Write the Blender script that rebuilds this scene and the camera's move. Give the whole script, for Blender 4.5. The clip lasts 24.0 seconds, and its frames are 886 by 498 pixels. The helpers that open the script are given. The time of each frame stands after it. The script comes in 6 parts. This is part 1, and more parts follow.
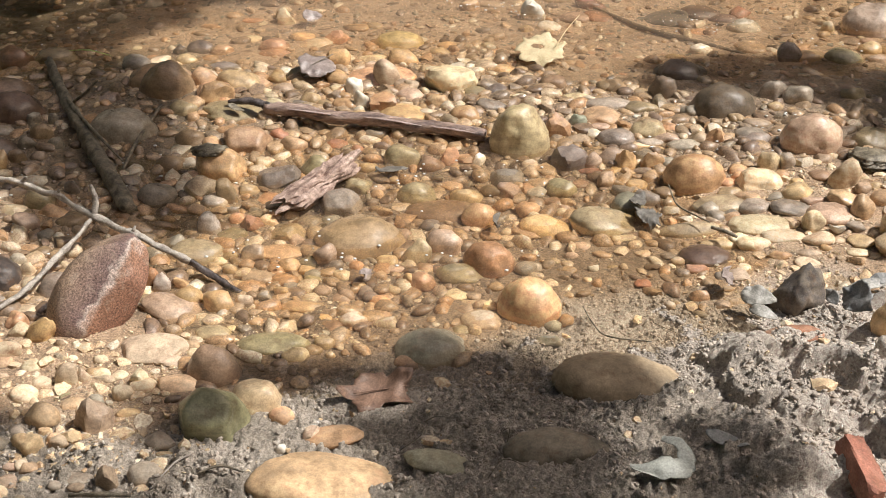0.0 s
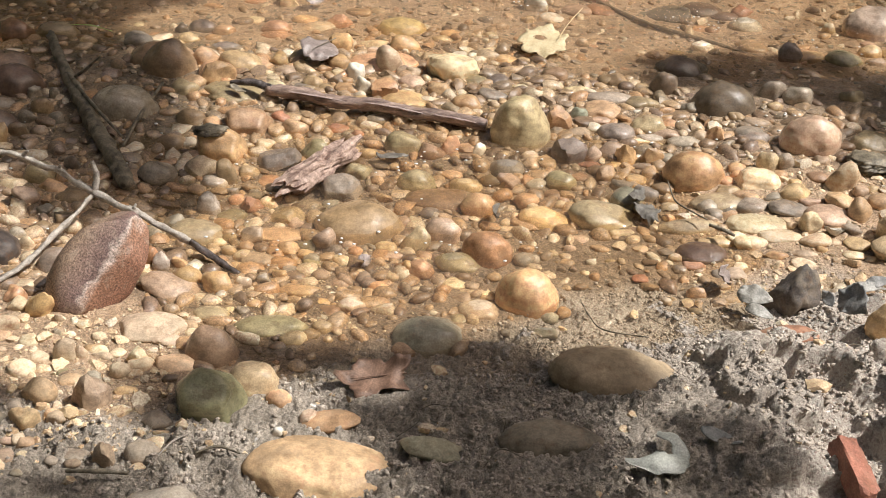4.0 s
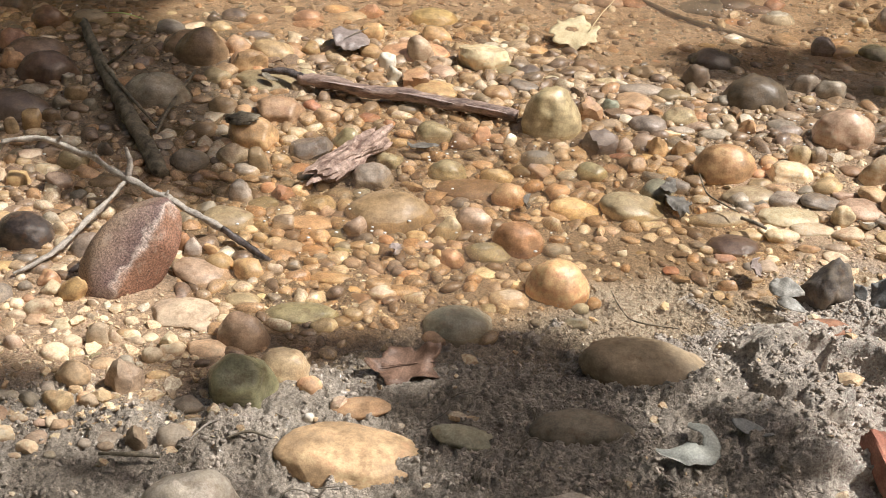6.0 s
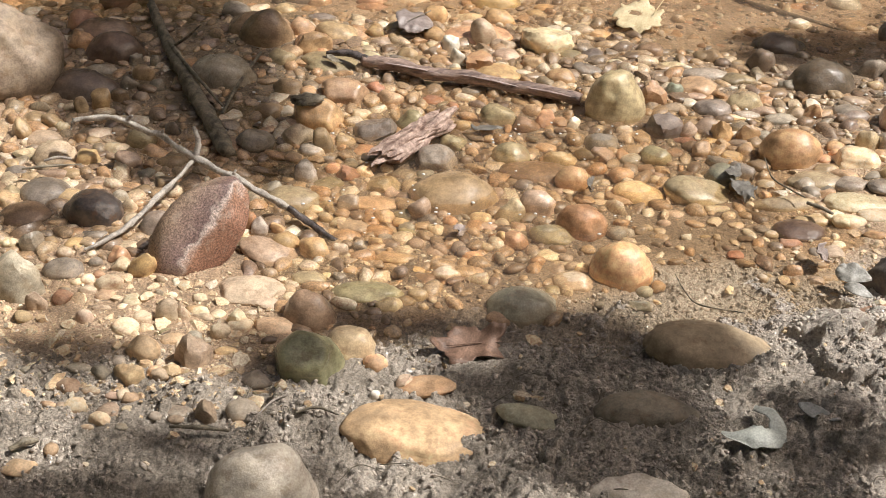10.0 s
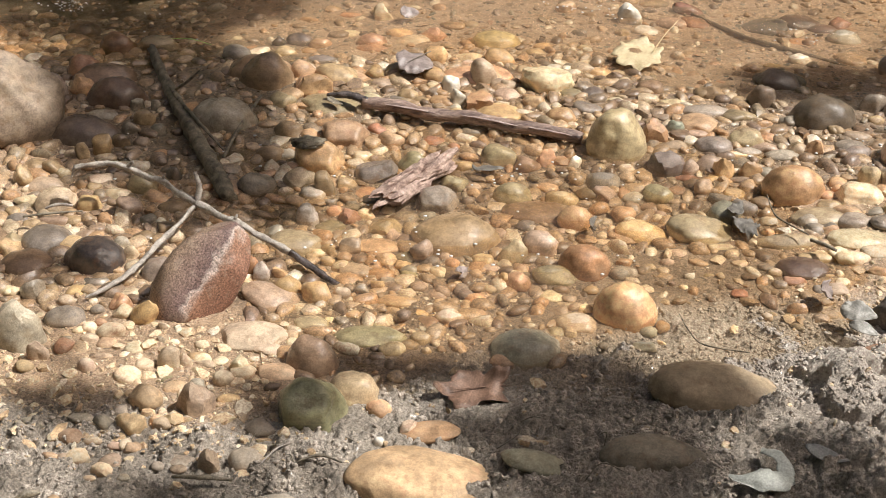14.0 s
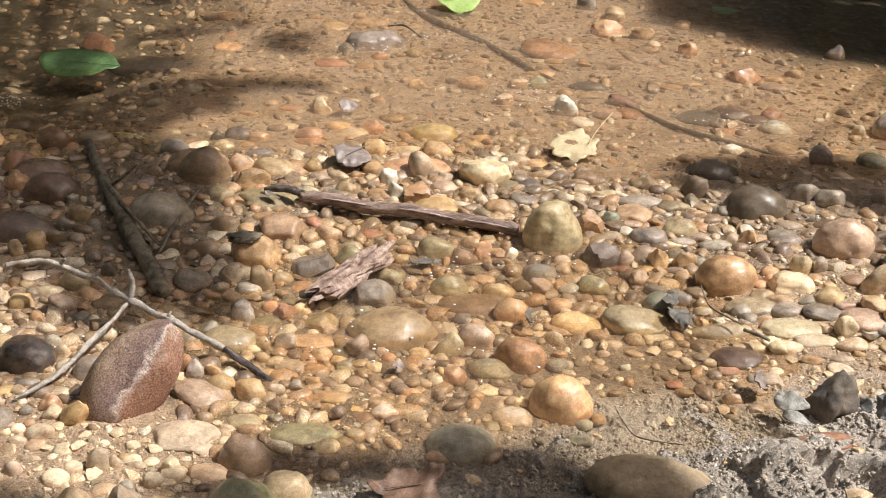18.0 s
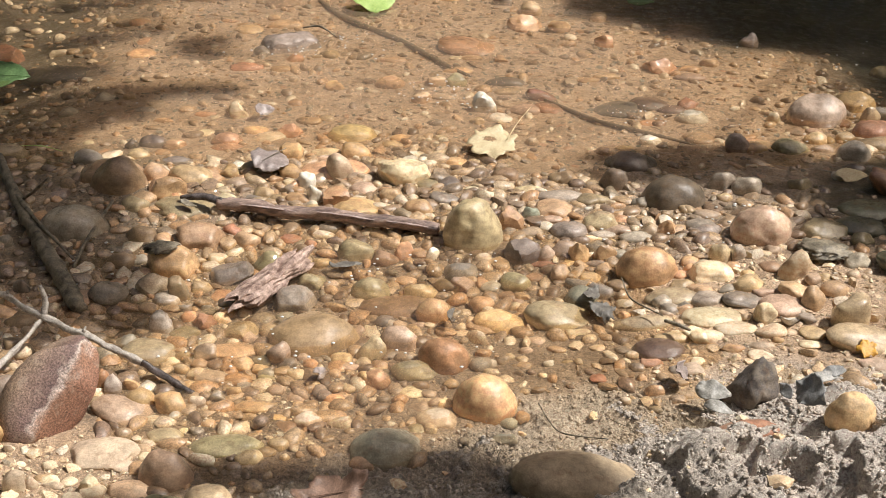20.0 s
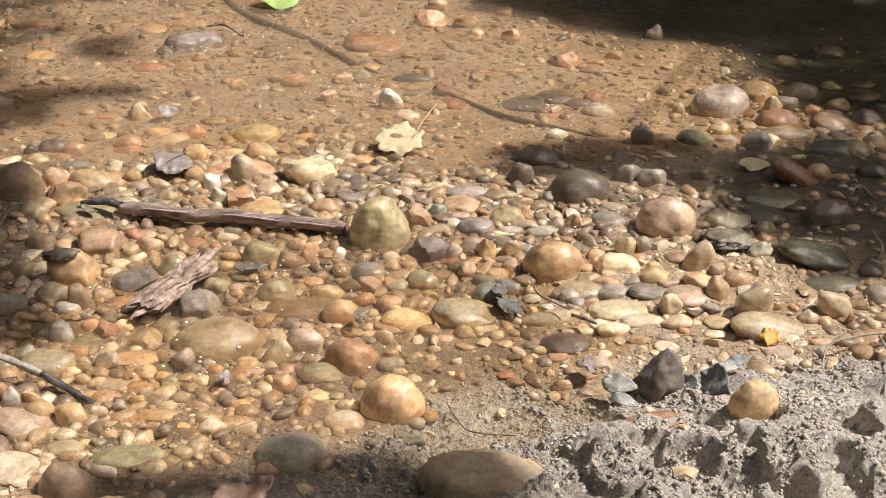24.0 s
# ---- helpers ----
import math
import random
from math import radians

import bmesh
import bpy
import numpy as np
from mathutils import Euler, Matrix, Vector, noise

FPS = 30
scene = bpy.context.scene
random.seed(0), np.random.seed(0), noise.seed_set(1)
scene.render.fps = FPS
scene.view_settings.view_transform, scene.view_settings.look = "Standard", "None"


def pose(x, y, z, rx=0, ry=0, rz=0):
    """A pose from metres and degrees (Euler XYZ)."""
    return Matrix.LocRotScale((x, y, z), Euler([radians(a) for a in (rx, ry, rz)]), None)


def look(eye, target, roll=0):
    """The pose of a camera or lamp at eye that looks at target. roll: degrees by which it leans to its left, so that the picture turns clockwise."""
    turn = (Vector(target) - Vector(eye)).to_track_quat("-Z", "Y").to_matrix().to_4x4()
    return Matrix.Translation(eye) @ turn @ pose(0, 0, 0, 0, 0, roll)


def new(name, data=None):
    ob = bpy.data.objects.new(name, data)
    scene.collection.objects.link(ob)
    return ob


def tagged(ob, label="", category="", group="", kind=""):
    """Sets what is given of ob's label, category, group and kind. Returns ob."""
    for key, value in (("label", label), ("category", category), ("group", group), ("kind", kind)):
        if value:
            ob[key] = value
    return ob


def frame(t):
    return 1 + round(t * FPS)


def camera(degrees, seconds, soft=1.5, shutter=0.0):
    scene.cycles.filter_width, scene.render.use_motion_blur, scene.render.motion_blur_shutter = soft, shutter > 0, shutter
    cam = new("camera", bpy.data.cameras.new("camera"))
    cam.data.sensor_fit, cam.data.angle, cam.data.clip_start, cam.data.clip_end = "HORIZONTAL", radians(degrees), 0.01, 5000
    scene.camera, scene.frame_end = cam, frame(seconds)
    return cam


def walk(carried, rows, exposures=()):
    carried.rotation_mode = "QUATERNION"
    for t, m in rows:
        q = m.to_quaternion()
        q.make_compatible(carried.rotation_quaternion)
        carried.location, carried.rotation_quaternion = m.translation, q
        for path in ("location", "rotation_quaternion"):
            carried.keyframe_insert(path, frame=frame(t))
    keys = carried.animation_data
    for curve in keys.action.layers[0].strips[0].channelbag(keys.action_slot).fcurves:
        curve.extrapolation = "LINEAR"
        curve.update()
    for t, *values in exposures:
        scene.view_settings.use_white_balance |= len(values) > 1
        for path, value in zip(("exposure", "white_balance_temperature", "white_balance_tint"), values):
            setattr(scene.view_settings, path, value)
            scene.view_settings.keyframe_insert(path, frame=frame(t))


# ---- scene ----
cam = camera(38.17, 24.0, soft=0.75)
ROWS = [
    (0.0, 0.0000, 0.0000, 1.0915, 0.00, -31.93, -0.00),
    (0.5, -0.0067, -0.0015, 1.0908, 0.28, -32.07, -0.21),
    (1.0, -0.0124, -0.0027, 1.0915, 0.71, -32.19, -0.30),
    (1.5, -0.0194, -0.0024, 1.0935, 0.85, -32.12, -0.58),
    (2.0, -0.0221, -0.0026, 1.0944, 0.48, -32.36, -1.38),
    (2.5, -0.0200, -0.0015, 1.0985, 0.14, -32.45, -2.06),
    (4.5, -0.0252, -0.0047, 1.0985, 0.73, -32.74, -2.03),
    (5.0, -0.0278, -0.0062, 1.0944, 1.05, -32.96, -2.03),
    (5.5, -0.0325, -0.0084, 1.0927, 1.37, -33.02, -2.07),
    (6.0, -0.0344, -0.0091, 1.0927, 1.72, -32.88, -2.03),
    (6.5, -0.0369, -0.0128, 1.0947, 2.06, -32.71, -1.91),
    (7.0, -0.0392, -0.0163, 1.0920, 2.47, -32.79, -1.96),
    (7.5, -0.0451, -0.0195, 1.0932, 2.93, -32.91, -2.01),
    (8.0, -0.0489, -0.0197, 1.0957, 3.32, -32.68, -2.08),
    (8.5, -0.0543, -0.0241, 1.0904, 3.74, -32.68, -2.23),
    (9.0, -0.0585, -0.0270, 1.0833, 4.15, -33.03, -2.09),
    (9.5, -0.0502, -0.0205, 1.0859, 3.97, -33.41, -1.70),
    (10.0, -0.0539, -0.0225, 1.0898, 3.99, -33.54, -1.32),
    (10.5, -0.0550, -0.0216, 1.0890, 4.20, -33.51, -1.19),
    (12.5, -0.0601, -0.0202, 1.0883, 4.51, -33.93, -0.61),
    (13.0, -0.0605, -0.0181, 1.0898, 4.42, -33.85, -0.54),
    (13.5, -0.0581, -0.0175, 1.0914, 4.26, -33.49, -0.54),
    (14.0, -0.0526, -0.0086, 1.0990, 3.72, -32.07, -0.58),
    (14.5, -0.0429, -0.0035, 1.1155, 3.02, -30.23, -0.30),
    (15.0, -0.0380, -0.0012, 1.1202, 2.58, -29.31, -0.23),
    (15.5, -0.0381, -0.0014, 1.1228, 2.38, -29.03, -0.30),
    (16.0, -0.0366, -0.0017, 1.1245, 2.29, -28.74, -0.29),
    (16.5, -0.0343, -0.0023, 1.1279, 2.20, -28.40, -0.38),
    (17.0, -0.0341, -0.0032, 1.1265, 2.04, -28.15, -0.64),
    (17.5, -0.0310, -0.0014, 1.1184, 1.85, -28.20, -0.96),
    (19.5, -0.0081, 0.0116, 1.1099, -0.84, -28.47, -0.66),
    (20.0, -0.0005, 0.0169, 1.1143, -2.09, -28.39, -0.52),
    (20.5, 0.0116, 0.0213, 1.1235, -3.10, -28.09, -0.35),
    (21.0, 0.0168, 0.0233, 1.1224, -3.78, -28.09, -0.30),
    (21.5, 0.0240, 0.0217, 1.1235, -4.56, -28.58, -0.25),
    (22.0, 0.0274, 0.0297, 1.1150, -5.15, -29.15, -0.49),
    (22.5, 0.0290, 0.0311, 1.1123, -5.52, -29.37, -0.70),
    (23.0, 0.0296, 0.0310, 1.1164, -5.68, -29.19, -0.73),
    (23.5, 0.0296, 0.0310, 1.1142, -5.69, -28.80, -0.80),
    (24.0, 0.0306, 0.0307, 1.1153, -5.81, -28.62, -0.83),
]
walk(cam, [(t, pose(x, y, z, 90 + pitch, roll, yaw)) for t, x, y, z, yaw, pitch, roll in ROWS])

# ---- light ----
SUN = Vector((0.58, 0.0, 0.81)).normalized()
sun = new("sun", bpy.data.lights.new("sun", "SUN"))
sun.data.energy, sun.data.angle, sun.data.color = 3.45, radians(0.55), (1.0, 0.985, 0.95)
sun.matrix_world = look(SUN * 20, (0, 0, 0))
world = bpy.data.worlds.new("sky")
scene.world = world
world.use_nodes = True
wn = world.node_tree
sky = wn.nodes.new("ShaderNodeTexSky")
sky.sky_type, sky.sun_disc = "NISHITA", False
sky.sun_elevation, sky.sun_rotation = math.asin(SUN.z), math.atan2(SUN.x, SUN.y)
sky.air_density, sky.dust_density, sky.ozone_density = 0.7, 6.0, 0.0
wn.links.new(sky.outputs[0], wn.nodes["Background"].inputs[0])
wn.nodes["Background"].inputs[1].default_value = 0.054
scene.view_settings.exposure = 0.64


# ---- numbers: smooth steps, noise, the ground's height ----
def sm(a):
    a = np.clip(a, 0.0, 1.0)
    return a * a * (3 - 2 * a)


def lattice(ix, iy, iz):
    h = (ix * 374761393 + iy * 668265263 + iz * 2147483647) & 0xFFFFFFFF
    h = ((h ^ (h >> 13)) * 1274126177) & 0xFFFFFFFF
    return ((h ^ (h >> 16)) & 0xFFFF) / 32767.5 - 1.0


def vnoise(p):
    q = np.floor(p).astype(np.int64)
    f = p - q
    f = f * f * (3 - 2 * f)
    out = 0.0
    for dx in (0, 1):
        for dy in (0, 1):
            for dz in (0, 1):
                w = (f[:, 0] if dx else 1 - f[:, 0]) * (f[:, 1] if dy else 1 - f[:, 1]) * (f[:, 2] if dz else 1 - f[:, 2])
                out = out + w * lattice(q[:, 0] + dx, q[:, 1] + dy, q[:, 2] + dz)
    return out


def fbm(p, octaves=3, gain=0.5):
    out, amp = 0.0, 1.0
    for k in range(octaves):
        out = out + amp * vnoise(p * 2 ** k + 17.3 * k)
        amp *= gain
    return out


def ground_z(x, y):
    """The smooth lie of the bed and the bank, without its clods."""
    z = -0.030 * np.exp(-((y - 1.85) / 0.45) ** 2 - (x / 0.55) ** 2)
    right = x > 0.1
    bank = np.where(right, 1.47 + 0.38 * np.maximum(0, x - 0.1), 1.47 - 0.10 * (0.1 - x))
    bank = np.minimum(bank, 1.9)
    z = z + np.where(right, 0.040, 0.040 - 0.02 * sm((0.1 - x) / 0.3)) * sm((bank - y) / 0.32)
    out = sm((np.abs(x) - 1.4) / 0.8)
    shore = 2.25 + out * (0.35 * np.sin(1.3 * x + 0.6) + 0.18 * np.sin(3.1 * x) + 0.1 * np.sin(7.3 * x))
    z = z - 0.026 * sm((y - shore) / 0.5)
    z = z - 0.05 * sm((x - 0.9) / 0.5) * sm((y - 2.7) / 0.5)
    z = z - 0.05 * sm((-0.62 - x) / 0.4) * sm((y - 2.3) / 0.6)
    z = z + 0.02 * sm((x - 0.35) / 0.3) * sm((2.4 - y) / 0.5) * sm((y - 1.6) / 0.4)
    return z + 0.9 * sm((y - 7.0) / 4.0) + 0.5 * sm((0.2 - y) / 3.0)


def mud_line(x):
    """How far out the mud of the bank reaches."""
    return np.interp(x, (-2.0, -0.8, -0.4, -0.2, -0.05, 0.1, 0.3, 0.45, 0.7, 1.0, 3.0),
                     (1.3, 1.30, 1.28, 1.40, 1.44, 1.54, 1.66, 1.62, 1.66, 1.62, 1.6))


def mud_share(x, y):
    wob = 0.05 * fbm(np.stack([x * 7, y * 7, 0 * x], 1), 2)
    return sm((mud_line(x) + wob - y) / 0.10 + 0.5)


def domes(x, y, size, seed):
    """Rounded lumps of about the given size, packed side by side: 0 in the joints, 1 on top."""
    u, w = x / size, y / size
    iu, iw = np.floor(u).astype(np.int64), np.floor(w).astype(np.int64)
    near, tall = np.full(len(x), 9.0), np.zeros(len(x))
    for dx in (-1, 0, 1):
        for dy in (-1, 0, 1):
            cu, cw = iu + dx, iw + dy
            px = cu + 0.5 + 0.42 * lattice(cu, cw, np.full_like(cu, seed))
            py = cw + 0.5 + 0.42 * lattice(cu, cw, np.full_like(cu, seed + 5))
            d = np.hypot(u - px, w - py)
            closer = d < near
            tall = np.where(closer, 0.6 + 0.4 * lattice(cu, cw, np.full_like(cu, seed + 9)), tall)
            near = np.where(closer, d, near)
    return tall * np.sqrt(np.maximum(0.0, 1 - (near / 0.72) ** 2))


def ground_detail(x, y):
    p = np.stack([x, y, 0 * x], 1)
    m = mud_share(x, y)
    near = sm((3.9 - y) / 0.6) * sm((y - 0.5) / 0.3) * sm((1.75 - x) / 0.6) * sm((x + 1.5) / 0.6)
    dry = np.maximum(sm((x - 0.25) / 0.25), 0.8 * sm((x - 0.02) / 0.2) * sm((y - 1.42) / 0.08))
    w = p + 0.006 * np.stack([vnoise(p * 60 + 31), vnoise(p * 60 + 57), 0 * x], 1)
    lump = np.maximum(0, fbm(p * 12 + 3, 3) - 0.02)
    torn = sm((x - 0.30) / 0.12) * sm((1.53 - y) / 0.08) * sm((fbm(p * 17 + 40, 3) + 0.15) / 0.3)
    crumb = sm(0.75 + 1.3 * fbm(p * 9 + 21, 2)) * (0.8 + 0.2 * dry)
    clods = (0.003 + 0.020 * dry) * lump + 0.028 * torn + (0.40 + 0.60 * crumb) * (1.6 - 0.6 * dry) * (0.012 * domes(w[:, 0], w[:, 1], 0.026, 3) * sm(0.5 + 1.5 * vnoise(p * 25 + 4)) + 0.008 * domes(w[:, 0], w[:, 1], 0.0125, 4) + 0.004 * np.abs(vnoise(w * 130 + 3))) * (1 - 0.3 * dry) - 0.008 * crumb
    clods = clods + 0.008 * (1 - 0.5 * dry) * domes(w[:, 0], w[:, 1], 0.0075, 6)
    clods = clods - 0.010 * (1 - 0.4 * dry)
    for hx, hy, rx, ry, deep in ((0.515, 1.375, 0.050, 0.038, 0.055), (0.432, 1.540, 0.034, 0.026, 0.035), (0.578, 1.490, 0.022, 0.035, 0.03), (0.625, 1.275, 0.034, 0.034, 0.055), (0.402, 1.200, 0.05, 0.018, 0.03), (-0.405, 1.030, 0.040, 0.035, 0.05), (0.545, 1.200, 0.025, 0.05, 0.04),
                                 (0.590, 1.352, 0.038, 0.040, -0.028), (0.575, 1.262, 0.034, 0.034, -0.026), (0.455, 1.285, 0.030, 0.030, -0.014), (0.665, 1.345, 0.038, 0.034, -0.020), (0.690, 1.250, 0.034, 0.034, -0.022), (0.505, 1.285, 0.024, 0.024, -0.016)):
        q = ((x - hx) / rx) ** 2 + ((y - hy) / ry) ** 2 + 0.35 * vnoise(p * 55 + 11)
        clods = clods - 0.65 * deep * sm((1.5 - q) / 1.3)
    bed = 0.004 * fbm(p * 22 + 9, 4, 0.6) * (1 - 0.5 * sm((y - 2.4) / 0.3))
    return near * (m * clods + (1 - m) * bed) + (1 - near) * 0.02 * fbm(p * 1.5, 3)


def pool_shade_and_litter(x, y):
    """Shade over the silty far pools painted dark, and dark leaf litter away from the creek."""
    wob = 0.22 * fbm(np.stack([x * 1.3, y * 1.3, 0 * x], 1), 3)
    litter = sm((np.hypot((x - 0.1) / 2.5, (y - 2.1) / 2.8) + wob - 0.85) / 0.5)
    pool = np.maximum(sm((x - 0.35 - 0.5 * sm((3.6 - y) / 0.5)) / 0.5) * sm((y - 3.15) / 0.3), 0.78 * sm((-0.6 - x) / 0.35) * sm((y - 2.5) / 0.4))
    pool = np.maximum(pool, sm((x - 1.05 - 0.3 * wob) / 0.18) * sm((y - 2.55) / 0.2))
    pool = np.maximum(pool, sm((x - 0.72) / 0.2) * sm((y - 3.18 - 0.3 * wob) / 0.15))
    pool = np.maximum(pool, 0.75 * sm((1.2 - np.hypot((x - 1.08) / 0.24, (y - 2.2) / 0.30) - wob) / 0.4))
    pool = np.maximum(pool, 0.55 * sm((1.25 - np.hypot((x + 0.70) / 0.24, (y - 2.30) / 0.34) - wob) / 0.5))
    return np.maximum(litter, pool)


def ground(x, y):
    return float(ground_z(np.array([x]), np.array([y]))[0])


# ---- materials ----
def shader(name):
    mat = bpy.data.materials.new(name)
    mat.use_nodes = True
    nt = mat.node_tree
    return mat, nt, nt.nodes["Principled BSDF"]


def node(nt, kind, **values):
    n = nt.nodes.new(kind)
    for key, value in values.items():
        n.inputs[key.replace("_", " ")].default_value = value
    return n


def ramp(nt, fac, stops):
    n = nt.nodes.new("ShaderNodeValToRGB")
    el = n.color_ramp.elements
    while len(el) < len(stops):
        el.new(0.5)
    for e, (at, col) in zip(el, stops):
        e.position, e.color = at, (*col, 1) if not isinstance(col, float) else (col, col, col, 1)
    nt.links.new(fac, n.inputs[0])
    return n.outputs[0]


def mix(nt, fac, a, b, how="MIX"):
    n = nt.nodes.new("ShaderNodeMix")
    n.data_type, n.blend_type = "RGBA", how
    for sock, value in ((n.inputs[0], fac), (n.inputs[6], a), (n.inputs[7], b)):
        if isinstance(value, bpy.types.NodeSocket):
            nt.links.new(value, sock)
        else:
            sock.default_value = value if isinstance(value, float) else (*value, 1)
    return n.outputs[2]


def tint(c, k):
    return tuple(min(1.0, v * k) for v in c)


def grain(nt, coord, scale, detail=3.0, rough=0.55):
    n = node(nt, "ShaderNodeTexNoise", Scale=scale, Detail=detail, Roughness=rough)
    nt.links.new(coord, n.inputs["Vector"])
    return n.outputs[0]


def bump(nt, bsdf, height, strength, distance):
    n = node(nt, "ShaderNodeBump", Strength=strength, Distance=distance)
    nt.links.new(height, n.inputs["Height"])
    nt.links.new(n.outputs[0], bsdf.inputs["Normal"])


def own_coord(nt):
    """Object coordinates, moved by a random amount for each object."""
    tc, oi = nt.nodes.new("ShaderNodeTexCoord"), nt.nodes.new("ShaderNodeObjectInfo")
    n = nt.nodes.new("ShaderNodeVectorMath")
    n.operation = "MULTIPLY_ADD"
    nt.links.new(oi.outputs["Random"], n.inputs[0])
    n.inputs[1].default_value = (3.7, 9.1, 5.3)
    nt.links.new(tc.outputs["Object"], n.inputs[2])
    return n.outputs[0], oi.outputs["Random"]


def film(nt, bs, co):
    """A thin uneven skin of water."""
    nt.links.new(ramp(nt, grain(nt, co, 40, 3), [(0.36, 0.25), (0.54, 1.0)]), bs.inputs["Coat Weight"])
    bs.inputs["Coat Roughness"].default_value = 0.045
    bs.inputs["Coat IOR"].default_value = 1.6
    n = node(nt, "ShaderNodeBump", Strength=0.8, Distance=0.0024)
    nt.links.new(grain(nt, co, 240, 1.5, 0.5), n.inputs["Height"])
    nt.links.new(n.outputs[0], bs.inputs["Coat Normal"])


def stone_material(name, col, wet, speck=0.25, second=None, silty=0.62, steady=False):
    mat, nt, bs = shader(name)
    co, rnd = own_coord(nt)
    broad = grain(nt, co, 24, 4)
    fine = grain(nt, co, 380, 3, 0.7)
    c = ramp(nt, broad, [(0.3, tint(col, 0.66)), (0.5, col), (0.72, tint(second or col, 1.25))])
    # faint layers through the stone
    mp = nt.nodes.new("ShaderNodeMapping")
    mp.inputs["Rotation"].default_value = (0.5, 0.35, 0.2)
    mp.inputs["Scale"].default_value = (12, 16, 95)
    nt.links.new(co, mp.inputs["Vector"])
    c = mix(nt, 0.22, c, ramp(nt, grain(nt, mp.outputs[0], 1.0, 3, 0.6), [(0.38, 0.2), (0.5, 0.5), (0.62, 0.8)]), "OVERLAY")
    c = mix(nt, 0.05 + 0.40 * speck, c, ramp(nt, fine, [(0.38, 0.12), (0.5, 0.5), (0.62, 0.9)]), "OVERLAY")
    c = mix(nt, 0.32, c, ramp(nt, grain(nt, co, 95, 4, 0.65), [(0.35, 0.2), (0.5, 0.5), (0.65, 0.8)]), "OVERLAY")
    stain = ramp(nt, grain(nt, co, 55, 5, 0.65), [(0.54, 0.0), (0.66, 1.0)])
    c = mix(nt, stain, c, mix(nt, 0.4, c, (0.16, 0.08, 0.035)))
    silt_shade = ramp(nt, grain(nt, co, 38, 6, 0.7), [(0.46, 0.04), (0.66, silty * (0.38 if wet else 0.6))])
    c = mix(nt, silt_shade, c, (0.44, 0.31, 0.20) if wet else (0.54, 0.43, 0.30))
    v = node(nt, "ShaderNodeHueSaturation")
    nt.links.new(c, v.inputs["Color"])
    spread_out = 0.05 if steady else 0.23
    nt.links.new(ramp(nt, rnd, [(0.0, 1 - spread_out), (1.0, 1 + spread_out)]), v.inputs["Value"])
    other = node(nt, "ShaderNodeMath")
    other.operation = "FRACT"
    times = node(nt, "ShaderNodeMath")
    times.operation = "MULTIPLY"
    times.inputs[1].default_value = 7.31
    nt.links.new(rnd, times.inputs[0])
    nt.links.new(times.outputs[0], other.inputs[0])
    nt.links.new(ramp(nt, other.outputs[0], [(0.0, 0.490), (1.0, 0.510)]), v.inputs["Hue"])
    v.inputs["Saturation"].default_value = 1.06 if wet else 1.0
    nt.links.new(v.outputs[0], bs.inputs["Base Color"])
    lo, hi = (0.36, 0.60) if wet else (0.42, 0.7)
    nt.links.new(ramp(nt, grain(nt, co, 90, 3), [(0.35, lo), (0.65, hi)]), bs.inputs["Roughness"])
    bs.inputs["Specular IOR Level"].default_value = 0.35 if wet else 0.25
    if wet:
        film(nt, bs, co)
    rough = mix(nt, 0.55, fine, grain(nt, co, 110, 4, 0.65))
    bump(nt, bs, rough, 0.40 if not wet else 0.22, 0.003)
    return mat


KINDS, STONE_MATS = {}, {}


def kind(name, col, words, speck=0.25, second=None, silt_shade=0.62):
    KINDS[name] = (col, words, speck, second, silt_shade)


kind("tan", (0.50, 0.34, 0.20), "tan")
kind("cream", (0.72, 0.56, 0.37), "pale cream", 0.25, None, 0.4)
kind("bigcream", (0.49, 0.365, 0.235), "long pale cream")
kind("white", (0.80, 0.72, 0.60), "white quartz", 0.12, None, 0.2)
kind("ochre", (0.58, 0.375, 0.20), "ochre yellow", 0.2)
kind("bigochre", (0.58, 0.37, 0.19), "large smooth ochre", 0.1, (0.56, 0.36, 0.19), 0.3)
kind("yellow", (0.66, 0.425, 0.225), "smooth amber yellow", 0.06, (0.72, 0.49, 0.25), 0.15)
kind("yellowtan", (0.48, 0.31, 0.15), "oval yellowish tan", 0.2)
kind("bigtan", (0.56, 0.375, 0.21), "large half-buried tan orange", 0.06, (0.64, 0.43, 0.245), 0.3)
kind("orange", (0.55, 0.33, 0.185), "orange", 0.2)
kind("red", (0.39, 0.20, 0.115), "red-brown", 0.25)
kind("rust", (0.33, 0.17, 0.10), "rust brown", 0.3)
kind("darkred", (0.14, 0.085, 0.062), "dark reddish brown", 0.25)
kind("brown", (0.28, 0.185, 0.11), "brown", 0.25)
kind("bigbrown", (0.36, 0.235, 0.14), "large flat brown", 0.1)
kind("smoothbrown", (0.30, 0.21, 0.135), "smooth round brown", 0.2)
kind("shadebrown", (0.36, 0.275, 0.175), "large domed brown", 0.1, None, 0.3)
kind("pink", (0.41, 0.29, 0.205), "pinkish brown", 0.25)
kind("palepink", (0.54, 0.40, 0.285), "pale pink", 0.2)
kind("bigpink", (0.50, 0.375, 0.285), "large wet pinkish", 0.12, None, 0.3)
kind("pittedolive", (0.50, 0.41, 0.235), "large pitted olive", 0.12, None, 0.3)
kind("pittedpink", (0.62, 0.44, 0.305), "pitted pinkish tan", 0.12)
kind("pinkgrey", (0.30, 0.235, 0.195), "pinkish grey", 0.4)
kind("mauve", (0.24, 0.195, 0.16), "mauve grey", 0.35)
kind("grey", (0.37, 0.31, 0.24), "grey", 0.3)
